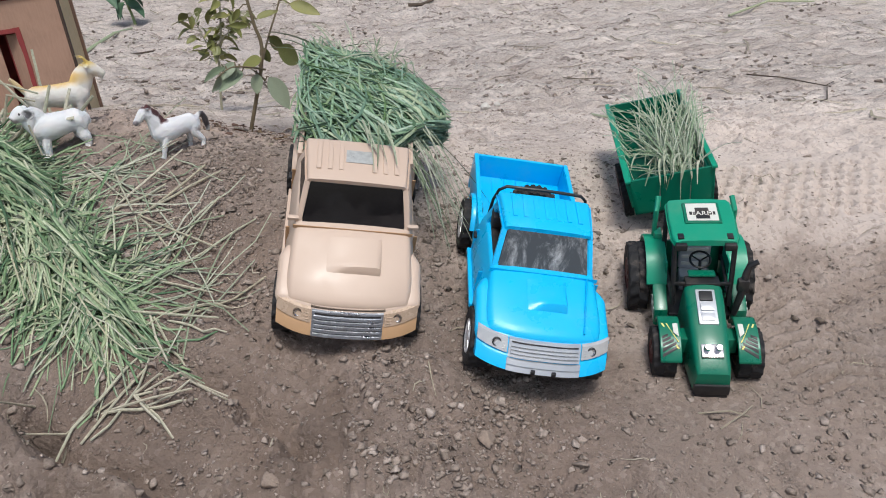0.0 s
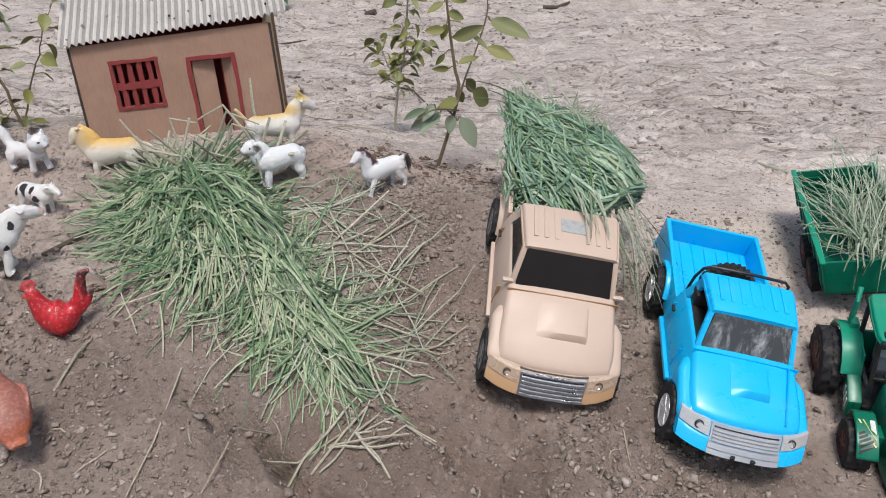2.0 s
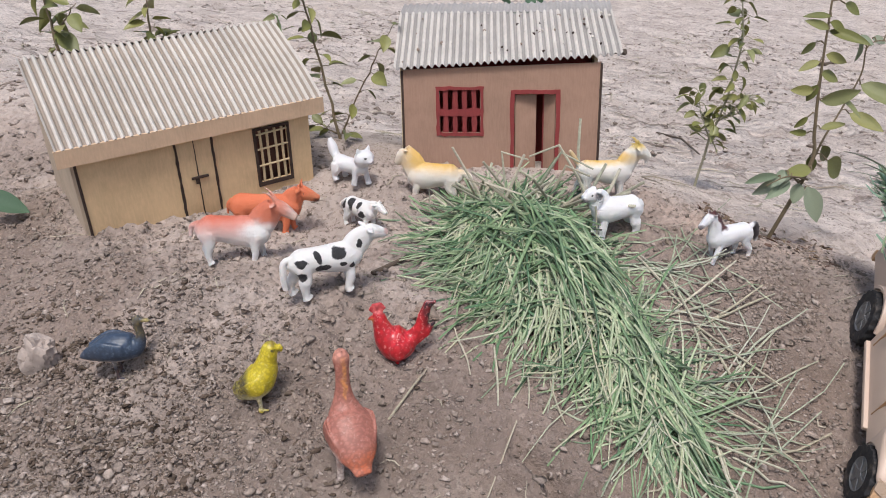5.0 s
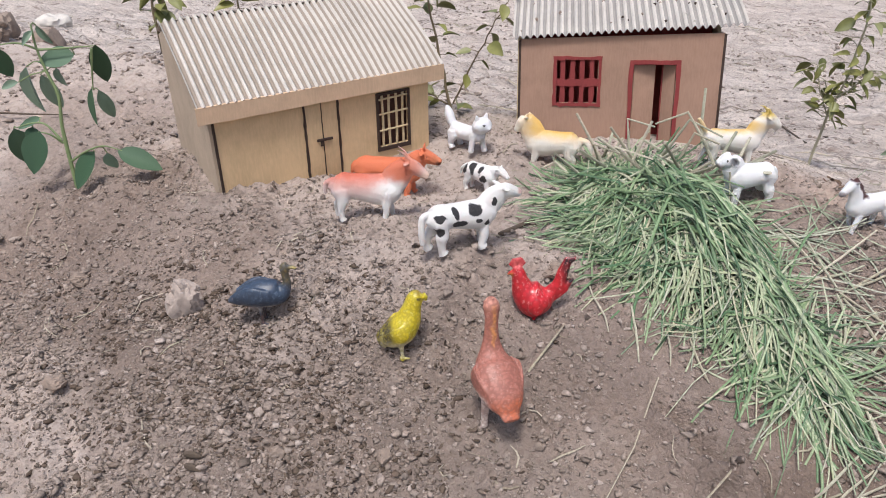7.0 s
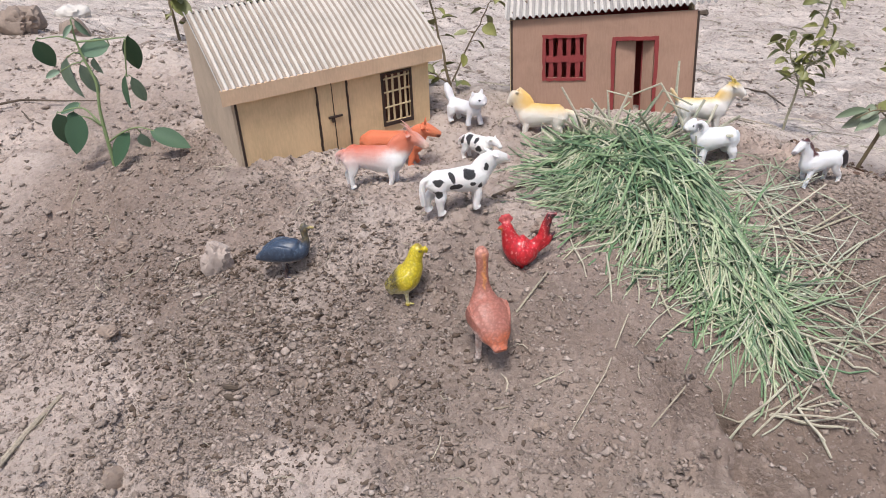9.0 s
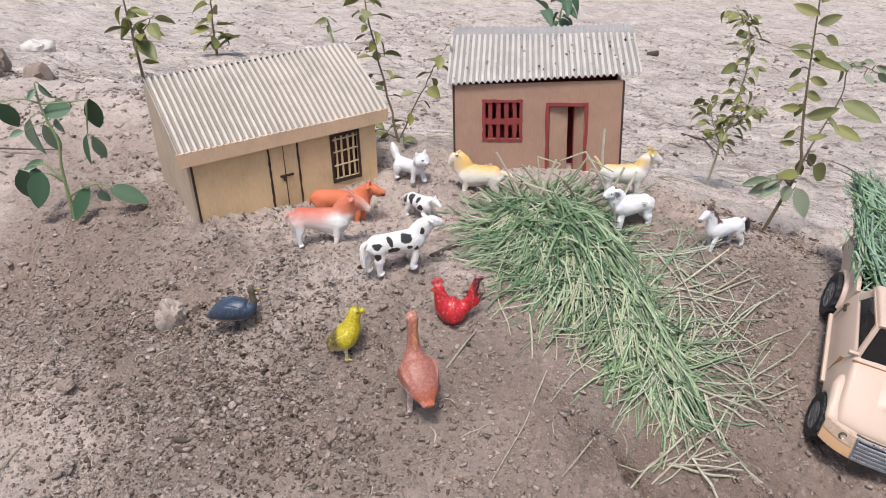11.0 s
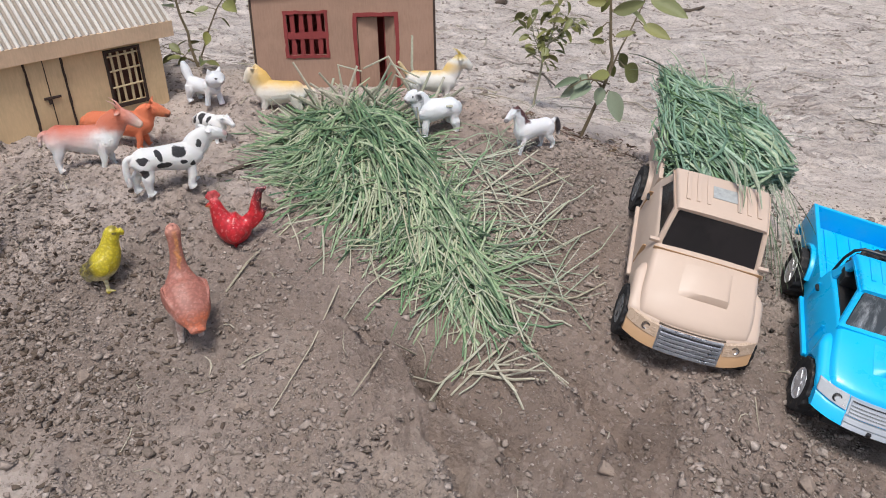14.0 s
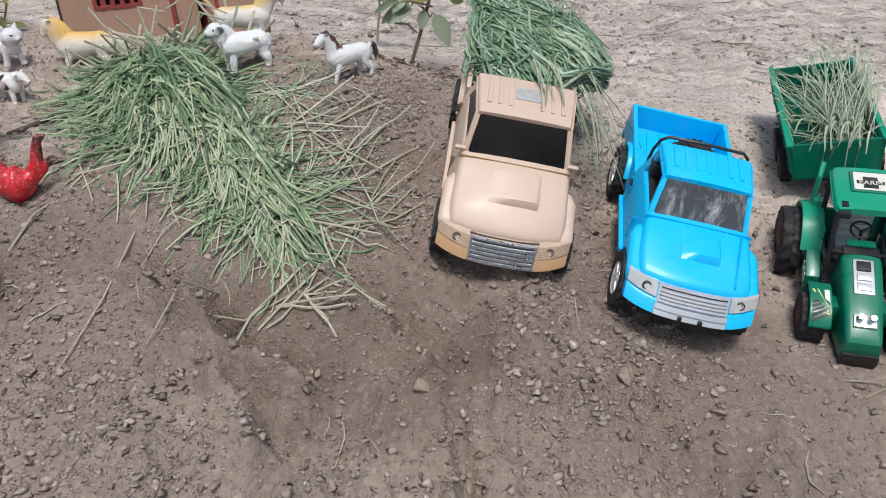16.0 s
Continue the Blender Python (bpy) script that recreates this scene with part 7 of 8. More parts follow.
def truck_load():
    """A bundle in the pickup's bed, high at one rear corner, sloping down over the other side."""
    rng = np.random.default_rng(41)
    mw = np.array(BEIGE_AT)

    def world(px, py, pz):
        p = np.stack([px, py, pz], -1) @ mw[:3, :3].T + mw[:3, 3]
        p[..., 2] = np.maximum(p[..., 2], ground_height(p[..., 0], p[..., 1]) + 0.001)
        return p

    def top(u, v):
        z = np.interp(u, [0.13, 0.15, 0.185, 0.222, 0.26, 0.30, 0.335], [0.060, 0.068, 0.070, 0.065, 0.052, 0.038, 0.020])
        return z - 0.75 * np.clip(v - 0.044, 0, 1) - 0.04 * np.abs(v)

    def tail(v):
        return np.interp(v, [-0.045, -0.03, 0.0, 0.04, 0.08], [0.300, 0.312, 0.293, 0.268, 0.236])

    n, seg = 1450, 7
    v = rng.uniform(-0.038, 0.062, n)
    u = 0.15 + (tail(v) - 0.168) * rng.random(n) ** 0.9
    fr = rng.random(n) ** 0.55
    az = np.where(rng.random(n) < 0.7, rng.normal(2.15, 0.33, n), rng.normal(0.2, 0.7, n))
    ln = rng.uniform(0.05, 0.115, n)
    s = np.linspace(-0.5, 0.5, seg)[None]
    ang = az[:, None] + rng.normal(0, 0.35, n)[:, None] * s * 2
    px = v[:, None] + np.cos(ang) * ln[:, None] * s
    py = u[:, None] + np.sin(ang) * ln[:, None] * s
    wall = -0.041 - 0.006 * rng.random((n, 1)) ** 3
    px = np.where(px < wall, wall + (px - wall) * 0.12, px)
    px = np.where(px > 0.068, 0.068 + (px - 0.068) * 0.25, px)
    edge = 0.146 + 1.3 * np.clip(px - 0.022, 0, 1)
    py = np.where(py < edge, edge - (edge - py) * 0.12, py)
    far = tail(px)
    py = np.where(py > far, far + (py - far) * 0.22, py)
    low = np.where((py > 0.225) | (np.abs(px) > 0.039), top(py, px) - 0.022, 0.03)
    pz = low + (top(py, px) - low) * fr[:, None] + rng.normal(0, 0.07, n)[:, None] * ln[:, None] * s
    o = ribbon("grass_load", world(px, py, pz), rng.uniform(0.0014, 0.003, n), rng, GRASS_BLUE)
    tagged(o, "load of fresh blue-green cut grass in the pickup bed", "grass load", kind="stuff")
    # stray blades standing out of the bundle
    n = 46
    f = np.linspace(0, 1, seg)[None]
    bx = rng.uniform(-0.036, 0.05, n)[:, None]
    by = tail(bx) - 0.07 * rng.random((n, 1)) ** 2
    d = rng.normal(0, 1, (n, 1))
    px = bx + d * 0.022 * f
    py = by + 0.014 * f + rng.normal(0, 0.01, (n, 1)) * f
    pz = top(by, bx) - 0.006 + rng.uniform(0.006, 0.026, (n, 1)) * f - 0.012 * f**2.5
    tagged(ribbon("stray_grass", world(px, py, pz), rng.uniform(0.0011, 0.002, n), rng, GRASS_PALE), "pale stray blades standing out of the grass load", "grass blades", kind="stuff")
    # blades hanging over the side to the ground
    n = 30
    t0 = rng.uniform(0.140, 0.19, n)[:, None]
    ln = rng.uniform(0.05, 0.085, n)[:, None]
    px = 0.036 + rng.normal(0, 0.006, n)[:, None] + f * (0.028 + 0.034 * rng.random((n, 1)))
    py = t0 + 0.012 - f * ln * 0.7
    pz = 0.060 + rng.normal(0, 0.006, n)[:, None] - f**1.7 * (0.035 + 0.035 * rng.random((n, 1)))
    tagged(ribbon("hanging_grass", world(px, py, pz), rng.uniform(0.0007, 0.0014, n), rng, GRASS_PALE), "long pale blades hanging over the pickup's side", "grass blades", kind="stuff")
    # a few blades lying on the cab roof
    n = 9
    x0 = rng.uniform(-0.004, 0.02, n)[:, None]
    px = x0 + f * rng.uniform(-0.004, 0.018, (n, 1))
    py = 0.152 - f * rng.uniform(0.025, 0.052, (n, 1))
    pz = 0.0868 + 0.0012 * rng.random((n, 1)) + 0.004 * np.sin(f * 3.1) * rng.random((n, 1)) - 0.002 * (1 - f)
    tagged(ribbon("roof_grass", world(px, py, pz), rng.uniform(0.0012, 0.0022, n), rng, GRASS_PALE), "loose blades lying over the pickup's roof", "grass blades", kind="stuff")


def ribbon(name, p, width, rng, material, keel=0.35, tip=0.4):
    n, seg, _ = p.shape
    d = np.gradient(p, axis=1)
    d /= np.linalg.norm(d, axis=2, keepdims=True) + 1e-9
    side = np.cross(d, np.array([0.05, 0.02, 1.0]))
    side /= np.linalg.norm(side, axis=2, keepdims=True) + 1e-9
    upv = np.cross(side, d)
    roll = rng.uniform(-0.9, 0.9, n)[:, None, None]
    sd = side * np.cos(roll) + upv * np.sin(roll)
    nm = np.cross(sd, d)
    taper = np.interp(np.linspace(0, 1, seg), [0, 0.15, 0.6, 1], [0.6, 1, 0.92, tip])[None, :, None]
    w = width[:, None, None] * taper * 0.5
    co = np.stack([p - sd * w, p + nm * w * keel * 2, p + sd * w], 2)
    idx = np.arange(n * seg * 3).reshape(n, seg, 3)
    q = [np.stack([idx[:, :-1, k], idx[:, :-1, k + 1], idx[:, 1:, k + 1], idx[:, 1:, k]], -1).reshape(-1, 4) for k in range(2)]
    return raw_mesh(name, co.reshape(-1, 3), np.concatenate(q), material, True)


truck_load()


def trailer_load():
    rng = np.random.default_rng(51)
    mw = np.array(pose(0.1849, 0.5483, 0.0534, 8.4, -11.58, -7.47))
    n, seg = 300, 7
    f = np.linspace(0, 1, seg)[None]
    bx, by = rng.normal(0.010, 0.010, n).clip(-0.024, 0.028)[:, None], rng.uniform(0.008, 0.085, n)[:, None]
    az = np.where(rng.random(n) < 0.8, rng.normal(1.5, 0.3, n), rng.uniform(0.0, 3.1, n))[:, None] + rng.normal(0, 0.3, n)[:, None] * f
    el = rng.uniform(0.05, 0.8, n)[:, None]
    ln = rng.uniform(0.035, 0.095, n)[:, None]
    px = bx + np.cos(az) * np.cos(el) * ln * f
    px = np.where(np.abs(px) > 0.03, np.sign(px) * (0.03 + 0.35 * (np.abs(px) - 0.03)), px)
    py = by + np.sin(az) * np.cos(el) * ln * f
    pz = 0.006 + 0.024 * rng.random((n, 1)) + np.sin(el) * ln * f - 0.02 * f**2.2 * (0.4 + rng.random((n, 1)))
    inside = (np.abs(px) < 0.030) & (py > 0.003) & (py < 0.144)
    pz = np.where(inside, np.maximum(pz, 0.003), np.maximum(pz, 0.034))
    p = np.stack([px, py, pz], -1) @ mw[:3, :3].T + mw[:3, 3]
    tagged(ribbon("grass_load", p, rng.uniform(0.0006, 0.0013, n), rng, GRASS_TUFT, 0.6, 0.7), "tuft of wilted grass in the green trailer", "grass load", kind="stuff")
    n = 12
    bx, by = rng.uniform(-0.02, 0.026, n)[:, None], rng.uniform(0.0, 0.03, n)[:, None]
    px = bx - 0.02 * f * rng.uniform(0.2, 1, (n, 1))
    py = by - 0.02 * f
    pz = 0.036 + 0.006 * np.sin(f * 3) - 0.035 * f**2 * rng.random((n, 1))
    py = np.where(pz < 0.034, np.minimum(py, -0.004), py)
    p = np.stack([px, py, pz], -1) @ mw[:3, :3].T + mw[:3, 3]
    tagged(ribbon("hanging_grass", p, rng.uniform(0.0013, 0.002, n), rng, GRASS_PALE), "pale blades hanging over the trailer's front", "grass blades", kind="stuff")


trailer_load()


# ---- living plants ----
def leaf_mesh(name, length, width, fold, droop, material, tip=1.6):
    """An oval leaf with a folded midrib, drooping towards its tip."""
    bm = bmesh.new()
    rows = []
    for i in range(9):
        u = i / 8
        w = width * 0.5 * math.sin(math.pi * u**0.8) ** 0.8 if 0 < i < 8 else 0.0002
        x = length * u
        z = -droop * length * u * u
        rows.append([bm.verts.new((x, -w, z + fold * w * 0.9 + 0.0004 * math.sin(9 * u))), bm.verts.new((x, -w * 0.5, z + fold * w * 0.35)), bm.verts.new((x, 0, z)), bm.verts.new((x, w * 0.5, z + fold * w * 0.35)), bm.verts.new((x, w, z + fold * w * 0.9 - 0.0004 * math.sin(7 * u)))])
    for a, b in zip(rows, rows[1:]):
        for k in range(4):
            bm.faces.new((a[k], a[k + 1], b[k + 1], b[k]))
    me = bpy.data.meshes.new(name)
    bm.to_mesh(me)
    bm.free()
    me.materials.append(material)
    me.shade_smooth()
    return me


OLIVE = [leaf_mesh("leaf", 0.026, 0.0145, 0.35, 0.15, LEAF), leaf_mesh("leaf", 0.023, 0.0105, 0.7, 0.4, LEAF), leaf_mesh("leaf", 0.02, 0.011, 0.3, 0.05, LEAF)]
DARK = [leaf_mesh("leaf", 0.04, 0.028, 0.25, 0.2, LEAF_DARK), leaf_mesh("leaf", 0.038, 0.02, 0.6, 0.5, LEAF_DARK)]


def on_line(pts, u):
    pts = [Vector(p) for p in pts]
    k = min(int(u * (len(pts) - 1)), len(pts) - 2)
    f = u * (len(pts) - 1) - k
    return pts[k].lerp(pts[k + 1], f), (pts[k + 1] - pts[k]).normalized()


def plant(name, label, stems, leaves, meshes, stem_mat, seed, size=1.0, from_u=0.25, thick=0.0022, droop=0.0):
    """stems: lines of points; the first one is the main stem. leaves: how many on each."""
    rng = np.random.default_rng(seed)
    base = Vector(stems[0][0])
    base.z = stand(base.x, base.y)
    t = root(name, Matrix.Translation(base), label, "plant", "seedlings")
    for si, (line, n) in enumerate(zip(stems, leaves)):
        pts = [Vector(p) - base for p in line]
        if si == 0:
            pts[0] = Vector((0, 0, -0.004))
        fine = [on_line(pts, u)[0] + Vector((rng.normal(0, 0.0008), rng.normal(0, 0.0015), 0)) * (1 if 0 < u < 1 else 0) for u in np.linspace(0, 1, 14)]
        th = thick * (1.0 if si == 0 else 0.62)
        part("stem" if si == 0 else "branch", tube(bmesh.new(), fine, [th * (1 - 0.68 * k / 13) for k in range(14)], 8), stem_mat, t)
        for k in range(n):
            u = from_u * (si == 0) + (1 - from_u * (si == 0)) * (k + 0.5) / n
            p, d = on_line(fine, min(u, 0.999))
            az = k * 2.4 + rng.normal(0, 0.5)
            out = Vector((math.cos(az), math.sin(az) * 0.9, 0.18 + rng.normal(0, 0.25) - droop)).normalized()
            st = 0.006 + 0.006 * rng.random()
            e = p + out * st
            part("leaf_stalk", tube(bmesh.new(), [p, (p + e) / 2 + Vector((0, 0, 0.0008)), e], 0.0005, 5), stem_mat, t)
            o = new("leaf", meshes[int(rng.integers(len(meshes)))])
            o.parent = t
            sc = size * rng.uniform(0.65, 1.15) * (1 - 0.25 * u)
            yaw = math.atan2(out.y, out.x)
            tilt = rng.normal(0.2 + droop, 0.45)
            o.matrix_local = Matrix.LocRotScale(e, Euler((rng.normal(0, 0.5), tilt, yaw)), (sc, sc, sc))
    return t


def sprig(name, label, base, turn, stems, leaves, stem_mat, seed, thick=0.0022):
    """A seedling spread out in one upright plane through its base. stems: lines of (across, up); the first is the main one.
    leaves: rows of (across, up) of the stalk's end and of the tip, the width, and the leaf's mesh."""
    rng = np.random.default_rng(seed)
    at = Vector((base[0], base[1], stand(*base)))
    t = root(name, Matrix.Translation(at) @ Matrix.Rotation(radians(turn), 4, "Z"), label, "plant", "seedlings")
    lines = []
    for si, line in enumerate(stems):
        deep = rng.normal(0, 0.012) if si else 0.0
        pts = rounded([(u, deep * min(1.0, 0.6 * j), v - (0.004 if si == 0 and j == 0 else 0)) for j, (u, v) in enumerate(line)], 5)
        th = thick * (1.0 if si == 0 else 0.55)
        lines.append([Vector(p) for p in pts])
        part("stem" if si == 0 else "branch", tube(bmesh.new(), pts, [th * (1 - 0.62 * k / (len(pts) - 1)) for k in range(len(pts))], 8), stem_mat, t)
    for u, v, u2, v2, w, mesh in leaves:
        near = min((p for line in lines for p in line), key=lambda p: (p.x - u) ** 2 + (p.z - v) ** 2)
        a = Vector((u, near.y + rng.normal(0, 0.006), v))
        d = Vector((u2 - u, rng.normal(0, 0.35) * math.hypot(u2 - u, v2 - v), v2 - v))
        if (a - near).length > 0.003:
            part("leaf_stalk", tube(bmesh.new(), [near, (near + a) / 2 + Vector((0, 0, 0.002)), a], 0.0006, 5), stem_mat, t)
        o = new("leaf", mesh)
        o.parent = t
        lie = Vector((0, -0.9, 0.55)) + Vector((rng.normal(0, 0.35), 0, rng.normal(0, 0.35)))
        ex = d.normalized()
        ey = lie.cross(ex).normalized()
        ez = ex.cross(ey)
        m = Matrix((ex, ey, ez)).transposed().to_4x4()
        ln = d.length
        o.matrix_local = Matrix.Translation(a) @ m @ Matrix.Diagonal((ln, w, ln * 0.7, 1.0))
    return t


BROAD_OLIVE, BROAD_PALE, BROAD_DARK, BROAD_WILT = (leaf_mesh("leaf", 1.0, 1.0, q, 0.12, m) for q, m in ((0.2, LEAF), (0.3, LEAF_PALE), (0.22, LEAF_DARK), (0.5, LEAF_WILT)))
sprig("seedling", "tall olive-leaved seedling with a leaning brown stem", (-0.177, 0.69), 20.2,
      [[(0.0, 0.0), (0.022, 0.069), (0.019, 0.098), (0.015, 0.126), (0.012, 0.153), (0.009, 0.185), (0.005, 0.235)], [(0.022, 0.066), (0.034, 0.087), (0.048, 0.113), (0.057, 0.144), (0.056, 0.166), (0.068, 0.172), (0.087, 0.165)], [(0.023, 0.057), (0.004, 0.065), (-0.011, 0.068), (-0.024, 0.06)], [(0.022, 0.047), (0.015, 0.055), (0.01, 0.059)]],
      [(*q, BROAD_OLIVE) for q in ((0.016, 0.126, 0.045, 0.136, 0.0136), (0.03, 0.13, 0.051, 0.115, 0.0095), (0.009, 0.134, -0.01, 0.134, 0.0088), (0.011, 0.139, 0.006, 0.124, 0.0075), (0.012, 0.148, 0.028, 0.143, 0.0115), (0.008, 0.158, -0.008, 0.15, 0.0075), (0.012, 0.163, 0.03, 0.158, 0.0088), (0.009, 0.188, 0.028, 0.18, 0.0095), (0.012, 0.181, 0.036, 0.176, 0.0095), (0.006, 0.184, -0.013, 0.19, 0.0075), (0.007, 0.193, -0.015, 0.193, 0.0065), (0.02, 0.202, 0.035, 0.194, 0.0095), (0.008, 0.113, 0.0, 0.102, 0.0055))]
      + [(*q, BROAD_OLIVE) for q in ((0.021, 0.103, 0.042, 0.109, 0.0075), (0.014, 0.097, -0.004, 0.1, 0.006), (0.058, 0.109, 0.082, 0.1, 0.0128), (0.062, 0.134, 0.094, 0.122, 0.017), (0.032, 0.085, 0.046, 0.067, 0.0115), (0.037, 0.074, 0.06, 0.056, 0.019), (0.02, 0.068, 0.002, 0.063, 0.0138), (0.023, 0.076, 0.03, 0.061, 0.009), (0.006, 0.222, -0.016, 0.23, 0.010), (0.007, 0.214, 0.03, 0.222, 0.010), (0.004, 0.234, 0.016, 0.252, 0.009), (0.003, 0.172, -0.007, 0.162, 0.0055))]
      + [(*q, BROAD_PALE) for q in ((0.026, 0.049, 0.04, 0.019, 0.0175), (-0.001, 0.067, -0.029, 0.047, 0.0115), (-0.005, 0.07, -0.019, 0.059, 0.0095), (0.001, 0.061, -0.023, 0.051, 0.0105), (0.015, 0.055, 0.011, 0.038, 0.0115), (-0.014, 0.068, -0.035, 0.055, 0.0085))]
      + [(*q, BROAD_PALE) for q in ((0.049, 0.176, 0.06, 0.151, 0.0095), (0.043, 0.175, 0.058, 0.17, 0.008), (0.06, 0.173, 0.072, 0.17, 0.008), (0.071, 0.163, 0.082, 0.156, 0.0115), (0.081, 0.173, 0.102, 0.166, 0.007), (0.07, 0.176, 0.085, 0.174, 0.006), (0.086, 0.166, 0.098, 0.156, 0.007))],
      BARK, 3, 0.0019)
plant("seedling", "thin pale olive-leaved seedling", [[(-0.254, 0.88, 0.061), (-0.249, 0.88, 0.113), (-0.236, 0.88, 0.175), (-0.232, 0.88, 0.232), (-0.241, 0.88, 0.275), (-0.262, 0.88, 0.284)], [(-0.247, 0.88, 0.12), (-0.262, 0.88, 0.15), (-0.27, 0.88, 0.175)], [(-0.243, 0.88, 0.14), (-0.222, 0.88, 0.165), (-0.213, 0.88, 0.175)]], [66, 26, 24], OLIVE, STEM_PALE, 5, 0.9, 0.2, 0.0016)
plant("seedling", "leafy seedling between the two cardboard houses", [[(-0.627, 0.72, 0.104), (-0.64, 0.72, 0.149), (-0.66, 0.72, 0.218), (-0.674, 0.72, 0.277), (-0.679, 0.72, 0.33)], [(-0.626, 0.72, 0.115), (-0.6, 0.72, 0.17), (-0.581, 0.72, 0.207), (-0.565, 0.72, 0.236)], [(-0.629, 0.722, 0.11), (-0.655, 0.726, 0.118), (-0.675, 0.72, 0.128)]], [30, 12, 9], OLIVE, BARK, 7, 1.05, 0.3, 0.0018)
plant("seedling", "olive-leaved seedling on the plain", [[(-1.493, 1.126, 0.0), (-1.507, 1.126, 0.085), (-1.52, 1.126, 0.154), (-1.527, 1.126, 0.25)], [(-1.507, 1.126, 0.085), (-1.47, 1.13, 0.12), (-1.44, 1.13, 0.15)]], [20, 8], OLIVE, BARK, 9, 2.3, 0.15, 0.0035)
plant("seedling", "olive-leaved seedling on the plain", [[(-1.607, 1.5, -0.03), (-1.61, 1.5, 0.05), (-1.609, 1.5, 0.18)]], [18], OLIVE, BARK, 10, 2.7, 0.15, 0.004)
plant("seedling", "small pale seedling on the plain", [[(-1.538, 1.97, -0.036), (-1.557, 1.97, 0.02), (-1.575, 1.97, 0.03)]], [7], OLIVE, STEM_GREEN, 12, 1.9, 0.2, 0.004)
plant("seedling", "dark-leaved seedling far behind the hut", [[(-0.91, 2.4, -0.05), (-0.925, 2.4, 0.03), (-0.907, 2.4, 0.12)], [(-0.918, 2.4, 0.02), (-0.975, 2.4, 0.05), (-1.0, 2.4, 0.045)]], [10, 4], DARK, STEM_GREEN, 13, 2.1, 0.25, 0.005)
sprig("seedling", "broad dark-green-leaved seedling with a wilting top", (-0.893, 0.428), 26.7,
      [[(0.0, 0.0), (-0.003, 0.036), (-0.004, 0.063), (-0.002, 0.091), (-0.009, 0.114), (-0.014, 0.135), (-0.015, 0.155)], [(-0.001, 0.027), (0.02, 0.041), (0.04, 0.049), (0.057, 0.045)], [(-0.006, 0.045), (-0.013, 0.055), (-0.022, 0.059)], [(-0.007, 0.048), (-0.021, 0.062), (-0.036, 0.062), (-0.051, 0.057)], [(-0.012, 0.133), (-0.028, 0.139), (-0.047, 0.137)], [(-0.012, 0.133), (0.015, 0.135), (0.036, 0.137)], [(0.036, 0.136), (0.03, 0.109), (0.027, 0.095)]],
      [(*q, BROAD_DARK) for q in ((-0.047, 0.137, -0.039, 0.107, 0.0195), (0.016, 0.128, -0.017, 0.122, 0.0205), (0.036, 0.138, 0.033, 0.096, 0.0185), (0.024, 0.096, 0.022, 0.059, 0.0105), (-0.054, 0.056, -0.051, 0.016, 0.022), (-0.021, 0.06, -0.03, 0.02, 0.026), (-0.027, 0.067, -0.049, 0.057, 0.009), (-0.036, 0.058, -0.036, 0.043, 0.013), (0.027, 0.041, 0.006, 0.005, 0.0215), (0.053, 0.045, 0.093, 0.028, 0.0205))]
      + [(*q, BROAD_WILT) for q in ((0.031, 0.095, 0.038, 0.064, 0.013), (-0.03, 0.116, -0.027, 0.069, 0.0175), (-0.018, 0.109, -0.009, 0.073, 0.0145), (-0.036, 0.103, -0.052, 0.097, 0.008), (0.039, 0.04, 0.044, 0.022, 0.014), (-0.004, 0.115, 0.001, 0.097, 0.0125), (-0.014, 0.15, -0.022, 0.138, 0.006), (-0.013, 0.154, -0.003, 0.136, 0.007))],
      STEM_GREEN, 15, 0.0022)


def lone_stalks():
    """Stiff pale stalks that fan out from the heap's lower end and far edge."""
    rng = np.random.default_rng(33)
    ends = [((-0.227, 0.345), (-0.208, 0.367)), ((-0.213, 0.345), (-0.178, 0.399)), ((-0.205, 0.364), (-0.154, 0.373)), ((-0.172, 0.383), (-0.138, 0.385)), ((-0.190, 0.374), (-0.161, 0.395)), ((-0.190, 0.374), (-0.170, 0.356)),
            ((-0.189, 0.374), (-0.153, 0.387)), ((-0.193, 0.428), (-0.173, 0.392)), ((-0.243, 0.503), (-0.201, 0.572)), ((-0.230, 0.515), (-0.206, 0.536)), ((-0.210, 0.515), (-0.180, 0.555)), ((-0.194, 0.466), (-0.165, 0.527)),
            ((-0.219, 0.506), (-0.159, 0.480)), ((-0.248, 0.549), (-0.221, 0.503)), ((-0.205, 0.426), (-0.149, 0.429)), ((-0.204, 0.452), (-0.156, 0.447))]
    for (ax, ay), (bx, by) in ends:
        a = Vector((ax, ay, stand(ax, ay) + 0.8 * float(heap(ax, ay)) + 0.002))
        b = Vector((bx, by, stand(bx, by) + 0.8 * float(heap(bx, by)) + 0.003 + 0.008 * rng.random()))
        m = (a + b) / 2 + Vector((rng.normal(0, 0.001), rng.normal(0, 0.001), 0))
        m.z = max(m.z, stand(m.x, m.y) + 0.8 * float(heap(m.x, m.y)) + 0.002)
        tagged(obj("dry_stalk", tube(bmesh.new(), [a, m, b], [0.0009, 0.0009, 0.0007], 6, 0.8), DRY_STALK), "stiff pale stalk lying at the heap's edge", "stalk", "dry stalks")


lone_stalks()


